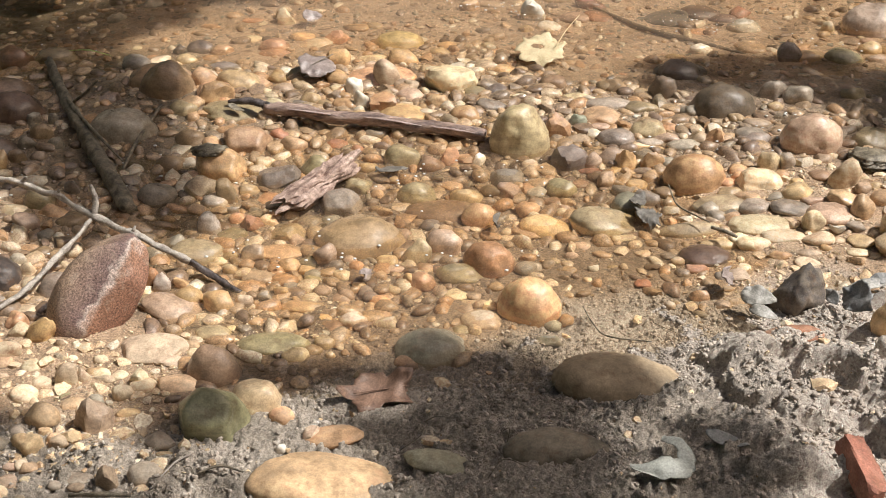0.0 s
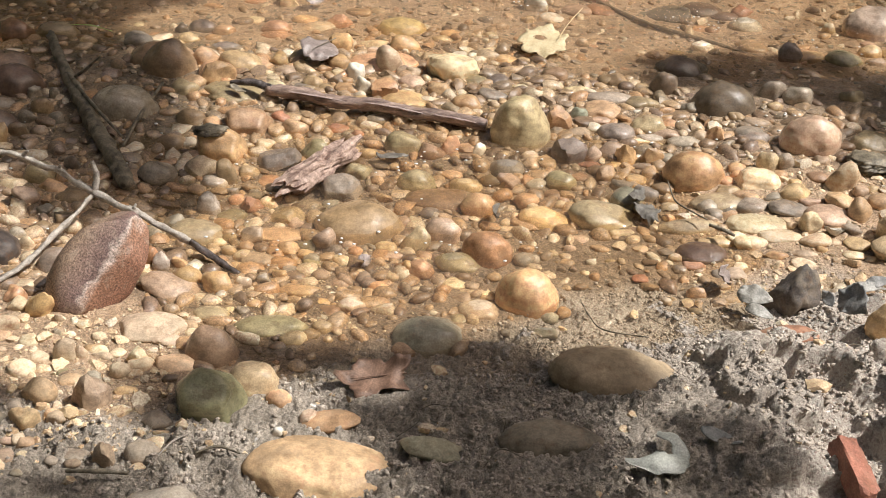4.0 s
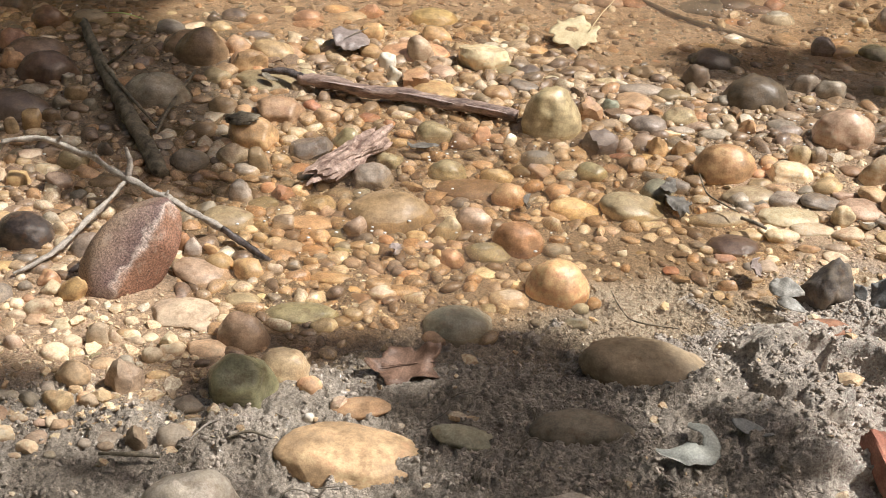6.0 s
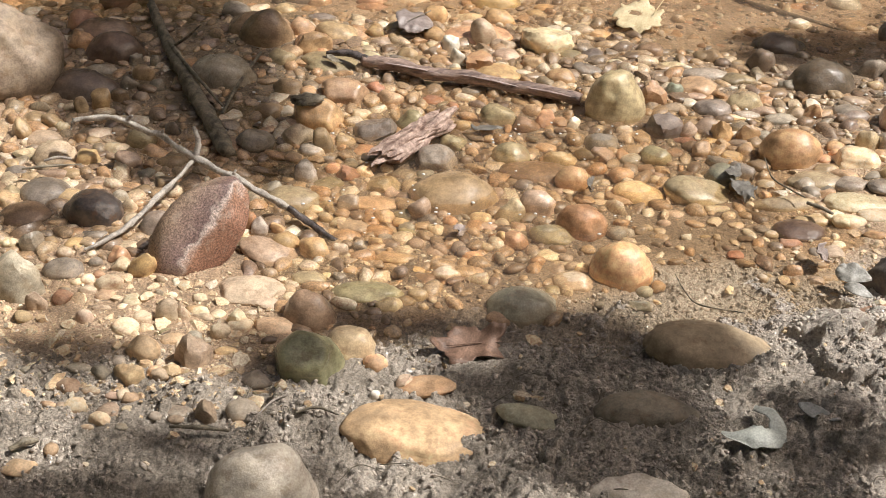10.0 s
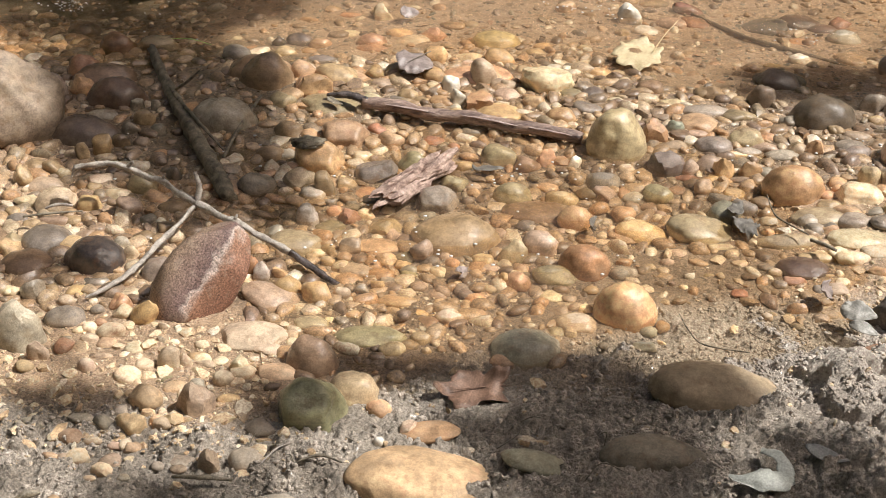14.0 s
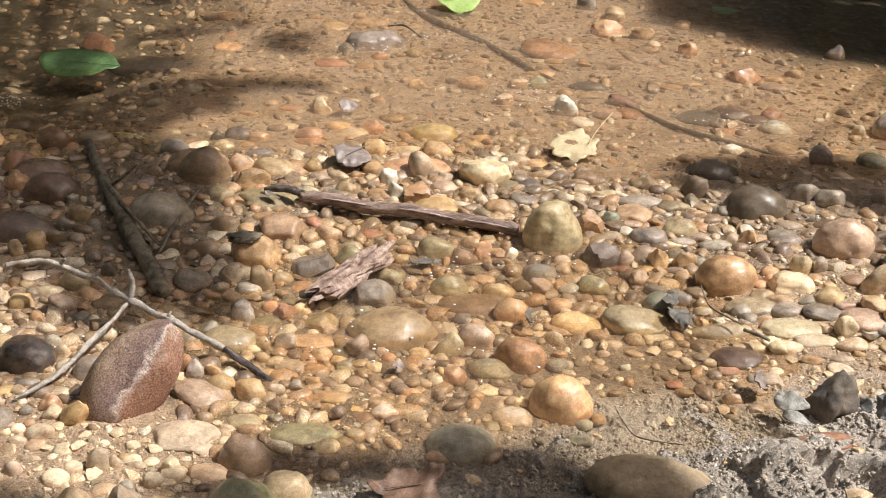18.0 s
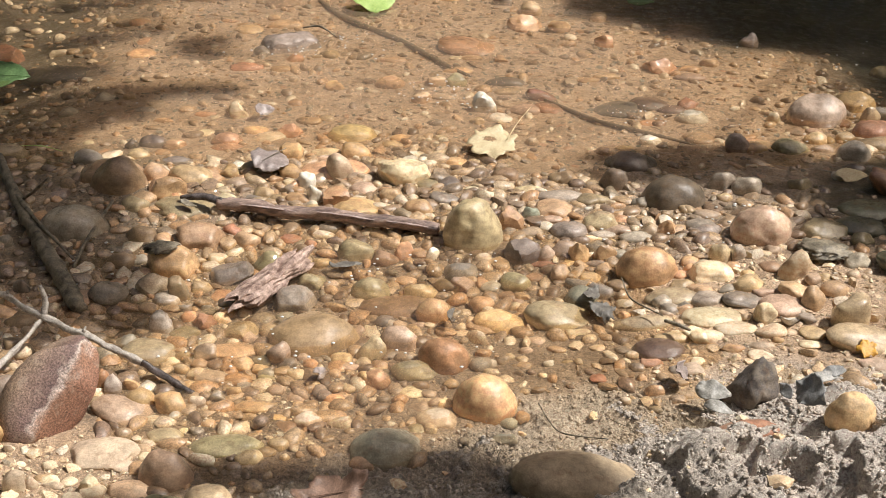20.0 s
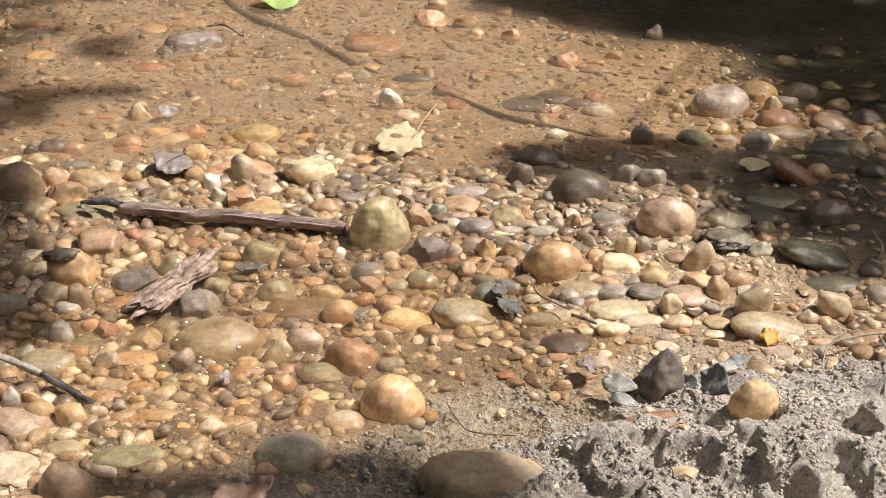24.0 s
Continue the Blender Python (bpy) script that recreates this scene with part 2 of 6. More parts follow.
kind("palegrey", (0.50, 0.42, 0.35), "pale dusty grey", 0.25)
kind("darkgrey", (0.23, 0.20, 0.15), "dark flat grey", 0.3)
kind("olive", (0.34, 0.27, 0.155), "olive", 0.25)
kind("olivegrey", (0.29, 0.235, 0.15), "olive grey", 0.25)
kind("oliveyellow", (0.52, 0.40, 0.25), "yellowish olive", 0.25)
kind("glassgreen", (0.42, 0.43, 0.32), "pale green", 0.15)
kind("green", (0.34, 0.315, 0.185), "smooth blocky green", 0.08, None, 0.2)
kind("greengrey", (0.30, 0.275, 0.20), "greenish grey", 0.3)
kind("darkgreen", (0.10, 0.095, 0.06), "dark green-grey", 0.3)
kind("dark", (0.135, 0.10, 0.074), "dark brown", 0.3)
kind("darkpitted", (0.115, 0.098, 0.09), "dark pitted", 0.5)
kind("black", (0.045, 0.037, 0.034), "smooth black", 0.2)


def stone_mat(name, wet):
    key = (name, wet)
    if key not in STONE_MATS:
        col, words, speck, second, silt_shade = KINDS[name]
        STONE_MATS[key] = stone_material(("wet_" if wet else "dry_") + name, col, wet, speck, second, silt_shade, name.startswith(("big", "pitted", "yellow", "white", "shade", "smooth", "pale")))
    return STONE_MATS[key]


def gravel_material(name, stops, wet):
    mat, nt, bs = shader(name)
    ge, tc = nt.nodes.new("ShaderNodeNewGeometry"), nt.nodes.new("ShaderNodeTexCoord")
    rnd = ge.outputs["Random Per Island"]
    c = ramp(nt, rnd, stops)
    fine = grain(nt, tc.outputs["Object"], 330, 4, 0.7)
    c = mix(nt, 0.42, c, ramp(nt, fine, [(0.36, 0.1), (0.5, 0.5), (0.64, 0.92)]), "OVERLAY")
    c = mix(nt, 0.35, c, ramp(nt, grain(nt, tc.outputs["Object"], 110, 4, 0.6), [(0.36, 0.15), (0.5, 0.5), (0.64, 0.85)]), "OVERLAY")
    c = mix(nt, ramp(nt, grain(nt, tc.outputs["Object"], 55, 4), [(0.5, 0.0), (0.7, 0.5)]), c, (0.20, 0.125, 0.07))
    less = node(nt, "ShaderNodeHueSaturation", Saturation=1.0, Hue=0.501)
    nt.links.new(c, less.inputs["Color"])
    nt.links.new(less.outputs[0], bs.inputs["Base Color"])
    lo, hi = (0.32, 0.6) if wet else (0.5, 0.8)
    nt.links.new(ramp(nt, grain(nt, tc.outputs["Object"], 120, 2), [(0.35, lo), (0.65, hi)]), bs.inputs["Roughness"])
    bump(nt, bs, fine, 0.25, 0.0018)
    if wet:
        film(nt, bs, tc.outputs["Object"])
    return mat


def ground_material():
    mat, nt, bs = shader("creek_ground")
    tc, at = nt.nodes.new("ShaderNodeTexCoord"), nt.nodes.new("ShaderNodeAttribute")
    at.attribute_name = "mud"
    co = tc.outputs["Object"]
    sand = ramp(nt, grain(nt, co, 14, 6, 0.65), [(0.3, (0.35, 0.235, 0.145)), (0.5, (0.53, 0.365, 0.235)), (0.7, (0.64, 0.455, 0.305))])
    mud = ramp(nt, grain(nt, co, 9, 6, 0.65), [(0.32, (0.26, 0.215, 0.17)), (0.5, (0.42, 0.355, 0.285)), (0.68, (0.55, 0.47, 0.39))])
    c = mix(nt, at.outputs["Fac"], sand, mud)
    aw = nt.nodes.new("ShaderNodeAttribute")
    aw.attribute_name = "gravelly"
    c = mix(nt, aw.outputs["Fac"], c, ramp(nt, grain(nt, co, 14, 6, 0.65), [(0.3, (0.19, 0.13, 0.085)), (0.5, (0.31, 0.22, 0.145)), (0.7, (0.44, 0.325, 0.22))]))
    # Pale dry mud; the sunlit shore strip is painted paler with it.
    ad = nt.nodes.new("ShaderNodeAttribute")
    ad.attribute_name = "dry"
    c = mix(nt, ad.outputs["Fac"], c, mix(nt, 0.6, c, (0.72, 0.62, 0.54)))
    # Near-black olive stands for pool shade over silty floor, and for leaf litter.
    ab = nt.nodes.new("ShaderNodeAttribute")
    ab.attribute_name = "silt_shade"
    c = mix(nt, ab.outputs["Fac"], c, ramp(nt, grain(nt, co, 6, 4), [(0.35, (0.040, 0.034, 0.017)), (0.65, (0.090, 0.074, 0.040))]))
    fine = grain(nt, co, 260, 5, 0.75)
    c = mix(nt, 0.6, c, ramp(nt, fine, [(0.34, 0.08), (0.5, 0.5), (0.66, 0.92)]), "OVERLAY")
    spots = ramp(nt, grain(nt, co, 70, 3), [(0.58, 0.0), (0.68, 0.6)])
    c = mix(nt, spots, c, (0.09, 0.07, 0.05))
    nt.links.new(c, bs.inputs["Base Color"])
    nt.links.new(ramp(nt, grain(nt, co, 40, 4), [(0.35, 0.3), (0.6, 0.75)]), bs.inputs["Roughness"])
    bump(nt, bs, mix(nt, 0.5, fine, grain(nt, co, 120, 6, 0.75)), 1.0, 0.010)
    bs.inputs["Coat Roughness"].default_value = 0.12
    nt.links.new(ramp(nt, grain(nt, co, 30, 4), [(0.45, 0.0), (0.6, 0.5)]), bs.inputs["Coat Weight"])
    return mat


def clod_material():
    mat, nt, bs = shader("mud_clods")
    tc = nt.nodes.new("ShaderNodeTexCoord")
    co = tc.outputs["Object"]
    c = ramp(nt, grain(nt, co, 9, 6, 0.65), [(0.32, (0.32, 0.265, 0.215)), (0.5, (0.48, 0.405, 0.335)), (0.68, (0.61, 0.525, 0.445))])
    fine = grain(nt, co, 300, 4, 0.7)
    c = mix(nt, 0.4, c, ramp(nt, fine, [(0.35, 0.1), (0.5, 0.5), (0.65, 0.9)]), "OVERLAY")
    c = mix(nt, ramp(nt, grain(nt, co, 70, 3), [(0.58, 0.0), (0.68, 0.4)]), c, (0.12, 0.095, 0.07))
    nt.links.new(c, bs.inputs["Base Color"])
    bs.inputs["Roughness"].default_value = 0.65
    bump(nt, bs, fine, 0.6, 0.003)
    return mat


def water_material():
    """Shallow water: clear, with a pale tan veil, denser far off in midstream, and a rippled gloss."""
    mat = bpy.data.materials.new("creek_water")
    mat.use_nodes = True
    nt = mat.node_tree
    nt.nodes.clear()
    out = nt.nodes.new("ShaderNodeOutputMaterial")
    tc, mp = nt.nodes.new("ShaderNodeTexCoord"), nt.nodes.new("ShaderNodeMapping")
    mp.inputs["Scale"].default_value = (0.8, 1.5, 1.0)
    nt.links.new(tc.outputs["Object"], mp.inputs["Vector"])
    h = mix(nt, 0.4, grain(nt, mp.outputs[0], 26, 3), grain(nt, mp.outputs[0], 75, 3))
    bp = node(nt, "ShaderNodeBump", Strength=0.3, Distance=0.006)
    nt.links.new(h, bp.inputs["Height"])
    fr = node(nt, "ShaderNodeFresnel", IOR=1.33)
    gl = node(nt, "ShaderNodeBsdfGlossy", Roughness=0.04)
    gl.inputs["Color"].default_value = (1, 1, 1, 1)
    tr = nt.nodes.new("ShaderNodeBsdfTransparent")
    tr.inputs["Color"].default_value = (0.94, 0.90, 0.82, 1)
    for sock in (fr.inputs["Normal"], gl.inputs["Normal"]):
        nt.links.new(bp.outputs[0], sock)
    ms = nt.nodes.new("ShaderNodeMixShader")
    df = nt.nodes.new("ShaderNodeBsdfDiffuse")
    df.inputs["Color"].default_value = (0.62, 0.47, 0.34, 1)
    veil = nt.nodes.new("ShaderNodeMixShader")
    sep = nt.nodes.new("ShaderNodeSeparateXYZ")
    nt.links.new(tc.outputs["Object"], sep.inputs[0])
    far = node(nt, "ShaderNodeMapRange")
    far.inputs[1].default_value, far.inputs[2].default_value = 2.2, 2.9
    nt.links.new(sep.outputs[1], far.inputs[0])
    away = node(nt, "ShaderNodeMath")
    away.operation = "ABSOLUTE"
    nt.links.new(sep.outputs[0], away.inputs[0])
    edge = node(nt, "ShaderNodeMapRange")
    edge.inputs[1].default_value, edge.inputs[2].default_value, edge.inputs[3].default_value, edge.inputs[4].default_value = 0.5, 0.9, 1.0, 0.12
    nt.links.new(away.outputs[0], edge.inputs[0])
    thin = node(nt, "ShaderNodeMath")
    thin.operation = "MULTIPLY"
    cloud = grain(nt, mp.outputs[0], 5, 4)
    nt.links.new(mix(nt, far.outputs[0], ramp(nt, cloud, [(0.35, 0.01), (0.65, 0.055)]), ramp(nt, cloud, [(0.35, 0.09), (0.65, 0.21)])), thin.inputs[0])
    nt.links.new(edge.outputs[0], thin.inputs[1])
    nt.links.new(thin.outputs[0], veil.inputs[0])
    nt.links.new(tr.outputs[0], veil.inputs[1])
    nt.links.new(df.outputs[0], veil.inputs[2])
    for a, b in ((fr.outputs[0], ms.inputs[0]), (veil.outputs[0], ms.inputs[1]), (gl.outputs[0], ms.inputs[2]), (ms.outputs[0], out.inputs[0])):
        nt.links.new(a, b)
    return mat


def plain_material(name, dark, light, scale, rough=0.6, stretch=(1, 1, 1), bumps=0.4, through_light=0.0):
    """A mottled surface between two colours, for wood, bark and leaves."""
    mat, nt, bs = shader(name)
    tc, mp = nt.nodes.new("ShaderNodeTexCoord"), nt.nodes.new("ShaderNodeMapping")
    mp.inputs["Scale"].default_value = stretch
    nt.links.new(tc.outputs["Object"], mp.inputs["Vector"])
    co = mp.outputs[0]
    c = ramp(nt, grain(nt, co, scale, 5, 0.65), [(0.32, dark), (0.66, light)])
    fine = grain(nt, co, scale * 7, 4, 0.7)
    c = mix(nt, 0.35, c, ramp(nt, fine, [(0.35, 0.12), (0.5, 0.5), (0.65, 0.9)]), "OVERLAY")
    nt.links.new(c, bs.inputs["Base Color"])
    bs.inputs["Roughness"].default_value = rough
    bump(nt, bs, fine, bumps, 0.0015)
    if through_light:
        tl = nt.nodes.new("ShaderNodeBsdfTranslucent")
        nt.links.new(c, tl.inputs[0])
        ms = node(nt, "ShaderNodeMixShader", Fac=through_light)
        nt.links.new(bs.outputs[0], ms.inputs[1])
        nt.links.new(tl.outputs[0], ms.inputs[2])
        nt.links.new(ms.outputs[0], nt.nodes["Material Output"].inputs[0])
    return mat


# ---- mesh helpers ----
def mesh(name, verts, faces, material, smooth=True, sharp=0):
    me = bpy.data.meshes.new(name)
    verts = np.asarray(verts, dtype=np.float32)
    faces = np.asarray(faces, dtype=np.int32)
    k = faces.shape[1]
    me.vertices.add(len(verts))
    me.vertices.foreach_set("co", verts.ravel())
    me.loops.add(faces.size)
    me.loops.foreach_set("vertex_index", faces.ravel())
    me.polygons.add(len(faces))
    me.polygons.foreach_set("loop_start", np.arange(0, faces.size, k, dtype=np.int32))
    me.polygons.foreach_set("use_smooth", np.full(len(faces), smooth))
    me.update(calc_edges=True)
    if sharp:
        me.set_sharp_from_angle(angle=radians(sharp))
    me.materials.append(material)
    return me


def thing(name, verts, faces, material, at=(0, 0, 0), parent=None, smooth=True, sharp=0):
    ob = new(name, mesh(name, verts, faces, material, smooth, sharp))
    ob.location = at
    ob.parent = parent
    return ob


def ball(level):
    bm = bmesh.new()
    bmesh.ops.create_icosphere(bm, subdivisions=level, radius=1.0)
    v = np.array([p.co[:] for p in bm.verts])
    f = np.array([[p.index for p in q.verts] for q in bm.faces])
    bm.free()
    return v / np.linalg.norm(v, axis=1)[:, None], f


BALLS = {k: ball(k) for k in (1, 2, 3, 4)}
rng = np.random.default_rng(11)


def turn(ax, ay, az):
    return np.array(Euler([radians(a) for a in (ax, ay, az)]).to_matrix())


def rock_shape(level, seed, lumps=0.07, cuts=(), pits=(), rough=0.012):
    """A unit boulder: a ball, cut by soft planes, with lumps and pits."""
    d, f = BALLS[level]
    r = np.ones(len(d))
    for n, dist in cuts:
        n = np.array(n) / np.linalg.norm(n)
        dot = d @ n
        r = np.minimum(r, np.where(dot > 0.05, dist / np.maximum(dot, 0.05), 9))
    off = np.array([seed * 3.1, seed * 1.7, seed * 0.9])
    r = r * (1 + lumps * fbm(d * 1.6 + off, 2)) + 0.035 * np.minimum(0.15, fbm(d * 3.4 + off * 1.3, 2)) + rough * fbm(d * 7 + off, 3)
    for n, wide, deep in pits:
        n = np.array(n) / np.linalg.norm(n)
        r = r - deep * np.exp(-((1 - d @ n) / wide) ** 2)
    return d * r[:, None], f


def random_cuts(count, lo, hi):
    n = rng.normal(size=(count, 3))
    return [(v, rng.uniform(lo, hi)) for v in n]


SPOTS, FAR_PEBBLES = [], []
PITS = {"pittedolive": [((-0.12, -0.70, 0.70), 0.022, 0.15)],
        "pittedpink": [((0.1, -0.9, 0.2), 0.012, 0.08), ((0.75, -0.6, -0.05), 0.012, 0.10), ((-0.25, -0.85, 0.4), 0.03, 0.04)],
        "darkpitted": [((-0.5, -0.7, 0.5), 0.05, 0.10), ((0.35, -0.9, 0.1), 0.03, 0.08)]}


def stone(col, x, y, a, b, c, tilt, shape="r"):
    """One stone of the bed: half sizes a across, b deep, c high; tilt leans it to the right."""
    seed = len(SPOTS) + 1
    pits = PITS.get(col, ())
    smooth = a > 0.035 or col in ("yellow", "black", "smoothbrown")
    if shape == "k" and col != "yellow" or (a < 0.028 and not smooth and rng.uniform() < 0.55):
        cuts = random_cuts(9, 0.55, 0.90)
    elif shape == "b":
        cuts = [((-1, -0.3, 0.1), 0.78), ((1, -0.35, 0.15), 0.8), ((0.1, -0.75, 1), 0.78), ((0, -1, -0.1), 0.76)]
    elif smooth:
        cuts = random_cuts(4, 0.84, 1.0)
    else:
        cuts = random_cuts(7, 0.74, 0.97)
    v, f = rock_shape(4 if a > 0.035 else 3 if a > 0.013 else 2, seed, 0.08 if smooth else 0.12, cuts, pits, 0.05 if col == "darkpitted" else 0.022)
    lo, hi = v.min(0), v.max(0)
    up = float(np.interp(c / a, (0.5, 0.95), (-0.14, 0.12)))
    wide = 1.03
    v = (v - (lo + hi) / 2) / ((hi - lo) / 2) * (a * wide, b * wide, c)
    v = v @ turn(0, tilt, 0).T
    dry = (0.36 < x < 0.88 and 1.5 < y < 1.72) or y < float(mud_line(x)) - 0.03 or (x < -0.33 and y < 1.52)
    name = "stone" if a > 0.022 else "pebble"
    SPOTS.append((x, y, a, b))
    at = (x, y, ground(x, y) + (-0.25 if shape == "d" else up) * c)
    if name == "pebble" and (y > 2.22 or (x < -0.55 and y > 1.75)):
        FAR_PEBBLES.append((v + at, f, stone_mat(col, not dry)))
        return None
    ob = thing(name, v, f, stone_mat(col, not dry), at, sharp=32 if shape == "k" and col != "darkpitted" else 0)
    where = "lying in crumbly mud" if y < float(mud_line(x)) else "dry among pale gravel" if dry else "in the wet creek bed"
    tagged(ob, f"{KINDS[col][1]} {'angular' if shape == 'k' else 'rounded'} {name} {where}", name, "creek bed stones")
    return ob


def tube(path, radii, sides=10, steps=6, wob=0.12, seed=0, flat=1.0):
    """A knobbly rod along a smooth line through the path's points, with closed ends."""
    p = np.array(path, float)
    q = np.vstack([2 * p[0] - p[1], p, 2 * p[-1] - p[-2]])
    pts, rad = [], []
    for i in range(len(p) - 1):
        for t in np.linspace(0, 1, steps, endpoint=i == len(p) - 2):
            a, b, c, d = q[i:i + 4]
            pts.append(0.5 * (2 * b + (c - a) * t + (2 * a - 5 * b + 4 * c - d) * t * t + (3 * b - a - 3 * c + d) * t ** 3))
            rad.append(radii[i] * (1 - t) + radii[i + 1] * t)
    pts, rad = np.array(pts), np.array(rad)
    tan = np.gradient(pts, axis=0)
    tan /= np.linalg.norm(tan, axis=1)[:, None]
    side = np.cross(tan, (0.05, 0.02, 1.0))
    side /= np.linalg.norm(side, axis=1)[:, None]
    up = np.cross(side, tan)
    v = []
    for k in range(sides):
        an = 2 * math.pi * k / sides
        n = math.cos(an) * side + flat * math.sin(an) * up
        w = 1 + wob * fbm(pts * 60 + n * 1.5 + seed * 7.0, 2) + 0.5 * wob * fbm(pts * 200 + n * 2 + seed, 2)
        v.append(pts + n * (rad * w)[:, None])
    m = len(pts)
    v = np.vstack(v + [pts[:1], pts[-1:]])
    f = []
    for k in range(sides):
        j = (k + 1) % sides
        for i in range(m - 1):
            f += [(k * m + i, k * m + i + 1, j * m + i + 1), (k * m + i, j * m + i + 1, j * m + i)]
        f += [(sides * m, k * m, j * m), (sides * m + 1, j * m + m - 1, k * m + m - 1)]
    return v, np.array(f)


def blade(outline, rings=7, curl=0.0, wave=0.0, seed=0, thick=0.0006, cup=0.0, hole=None):
    """A leaf: outline(angle) gives its edge; bent along its length, waved at the rim, with a little thickness."""
    n = 72
    an = np.linspace(0, 2 * math.pi, n, endpoint=False)
    edge = np.array([outline(t) for t in an])
    v = []
    for k in range(1, rings + 1):
        s = k / rings
        v.append(edge * s)
    v = np.vstack([[[0, 0]], *v])
    rad = np.linalg.norm(v, axis=1)
    size = rad.max()
    z = curl * v[:, 0] ** 2 / size + cup * v[:, 1] ** 2 / size
    z = z + wave * (rad / size) ** 2 * fbm(np.c_[v / size * 2.3, np.full(len(v), seed * 3.3)], 2)
    top = np.c_[v, z]
    f = [(0, 1 + i, 1 + (i + 1) % n) for i in range(n)]
    for k in range(rings - 1):
        a, b = 1 + k * n, 1 + (k + 1) * n
        for i in range(n):
            j = (i + 1) % n
            f += [(a + i, b + i, b + j), (a + i, b + j, a + j)]
    f = np.array(f)
    if hole:
        mid = top[f].mean(1)[:, :2]
        f = f[((mid[:, 0] - hole[0]) / hole[2]) ** 2 + ((mid[:, 1] - hole[1]) / hole[3]) ** 2 > 1]
    v2 = np.vstack([top, top - (0, 0, thick)])
    m = len(top)
    rim = 1 + (rings - 1) * n
    sides = []
    for i in range(n):
        j = (i + 1) % n
        sides += [(rim + i, rim + i + m, rim + j + m), (rim + i, rim + j + m, rim + j)]
    return v2, np.vstack([f, f[:, ::-1] + m, sides])

# ---- the ground, one sheet to the horizon ----
def spread(fine_lo, fine_hi, step, mid_lo, mid_hi, mid_step):
    inner = np.arange(fine_lo, fine_hi, step)
    left, right = np.arange(mid_lo, fine_lo, mid_step), np.arange(fine_hi, mid_hi, mid_step)
    grow = np.array([0.3, 0.8, 1.6, 3, 5, 9, 16, 30, 60, 120, 300])
    return np.concatenate([mid_lo - grow[::-1], left, inner, right, mid_hi + grow])


gx, gy = spread(-0.80, 1.05, 0.0026, -1.8, 2.2, 0.02), spread(1.0, 1.72, 0.0026, 0.3, 4.4, 0.018)
GX, GY = np.meshgrid(gx, gy)
fx, fy = GX.ravel(), GY.ravel()
gv = np.c_[fx, fy, ground_z(fx, fy) + ground_detail(fx, fy)]
ni, nj = len(gx), len(gy)
idx = np.arange(ni * nj).reshape(nj, ni)
gf = np.stack([idx[:-1, :-1], idx[:-1, 1:], idx[1:, 1:], idx[1:, :-1]], -1).reshape(-1, 4)
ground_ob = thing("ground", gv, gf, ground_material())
attr = ground_ob.data.attributes.new("mud", "FLOAT", "POINT")
attr.data.foreach_set("value", mud_share(fx, fy).astype(np.float32))
attr = ground_ob.data.attributes.new("gravelly", "FLOAT", "POINT")
attr.data.foreach_set("value", (0.85 * sm((2.62 - fy) / 0.35) * (1 - mud_share(fx, fy)) * sm((fx + 0.42) / 0.15 + sm((fy - 1.5) / 0.1)) * (1 - sm((fx - 0.33) / 0.1) * sm((2.1 - fy) / 0.15))).astype(np.float32))
# Share of the painted pool shade and dark litter at each point.
attr = ground_ob.data.attributes.new("silt_shade", "FLOAT", "POINT")
attr.data.foreach_set("value", pool_shade_and_litter(fx, fy).astype(np.float32))
# Second term paints the sunlit shore strip paler, leaving the shaded mud out.
attr = ground_ob.data.attributes.new("dry", "FLOAT", "POINT")
attr.data.foreach_set("value", (np.maximum(sm((fx - 0.28) / 0.25), 0.8 * sm((fx - 0.02) / 0.2) * sm((fy - 1.42) / 0.08)) * mud_share(fx, fy)).astype(np.float32))
tagged(ground_ob, "brown sandy creek bed rising to crumbly grey mud", "ground", kind="structure")

WATER_Z = -0.010
wv = [(-14, 1.2, 0), (14, 1.2, 0), (14, 9.5, 0), (-14, 9.5, 0)]
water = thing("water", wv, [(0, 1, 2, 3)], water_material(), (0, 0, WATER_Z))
tagged(water, "thin clear sheet of rippled creek water", "water", kind="structure")

# ---- the stones, largest first ----
stone("dark", -.844, 3.119, .109, .051, .029, 0)
stone("shadebrown", .251, 1.396, .099, .054, .042, 8, "d")
stone("bigtan", -.146, 1.178, .095, .059, .033, 6, "d")
stone("pinkgrey", -.276, 3.254, .083, .067, .046, 0, "k")
stone("red", .196, 3.238, .082, .063, .026, 10)
stone("bigbrown", -.139, 1.822, .080, .064, .057, 0, "d")
stone("darkgreen", .925, 1.956, .080, .050, .022, 15)
stone("rust", 1.011, 2.304, .079, .037, .027, 35)
stone("brown", 1.085, 2.563, .073, .033, .022, 8)
stone("orange", -.128, 2.451, .073, .054, .022, 0)
stone("bigcream", .763, 1.748, .072, .040, .025, 14)
stone("darkgrey", .146, 1.230, .070, .032, .030, 5, "d")
stone("brown", .001, 1.915, .069, .037, .020, 0)
stone("bigpink", .975, 2.741, .069, .055, .058, 5)
stone("dark", -.849, 2.099, .069, .055, .047, 0, "d")
stone("darkgreen", 1.146, 2.457, .068, .044, .028, 0)
stone("brown", -.576, 2.415, .067, .054, .042, 0)
stone("brown", -.884, 2.339, .067, .053, .045, 0, "d")
stone("grey", -.608, 2.183, .066, .053, .061, 0, "d")
stone("oliveyellow", .279, 1.865, .066, .047, .028, 15)
stone("tan", -.394, 2.410, .065, .028, .017, 20)
stone("dark", .547, 2.278, .065, .052, .067, 5, "d")
stone("palegrey", -.308, 1.010, .064, .051, .098, 0)
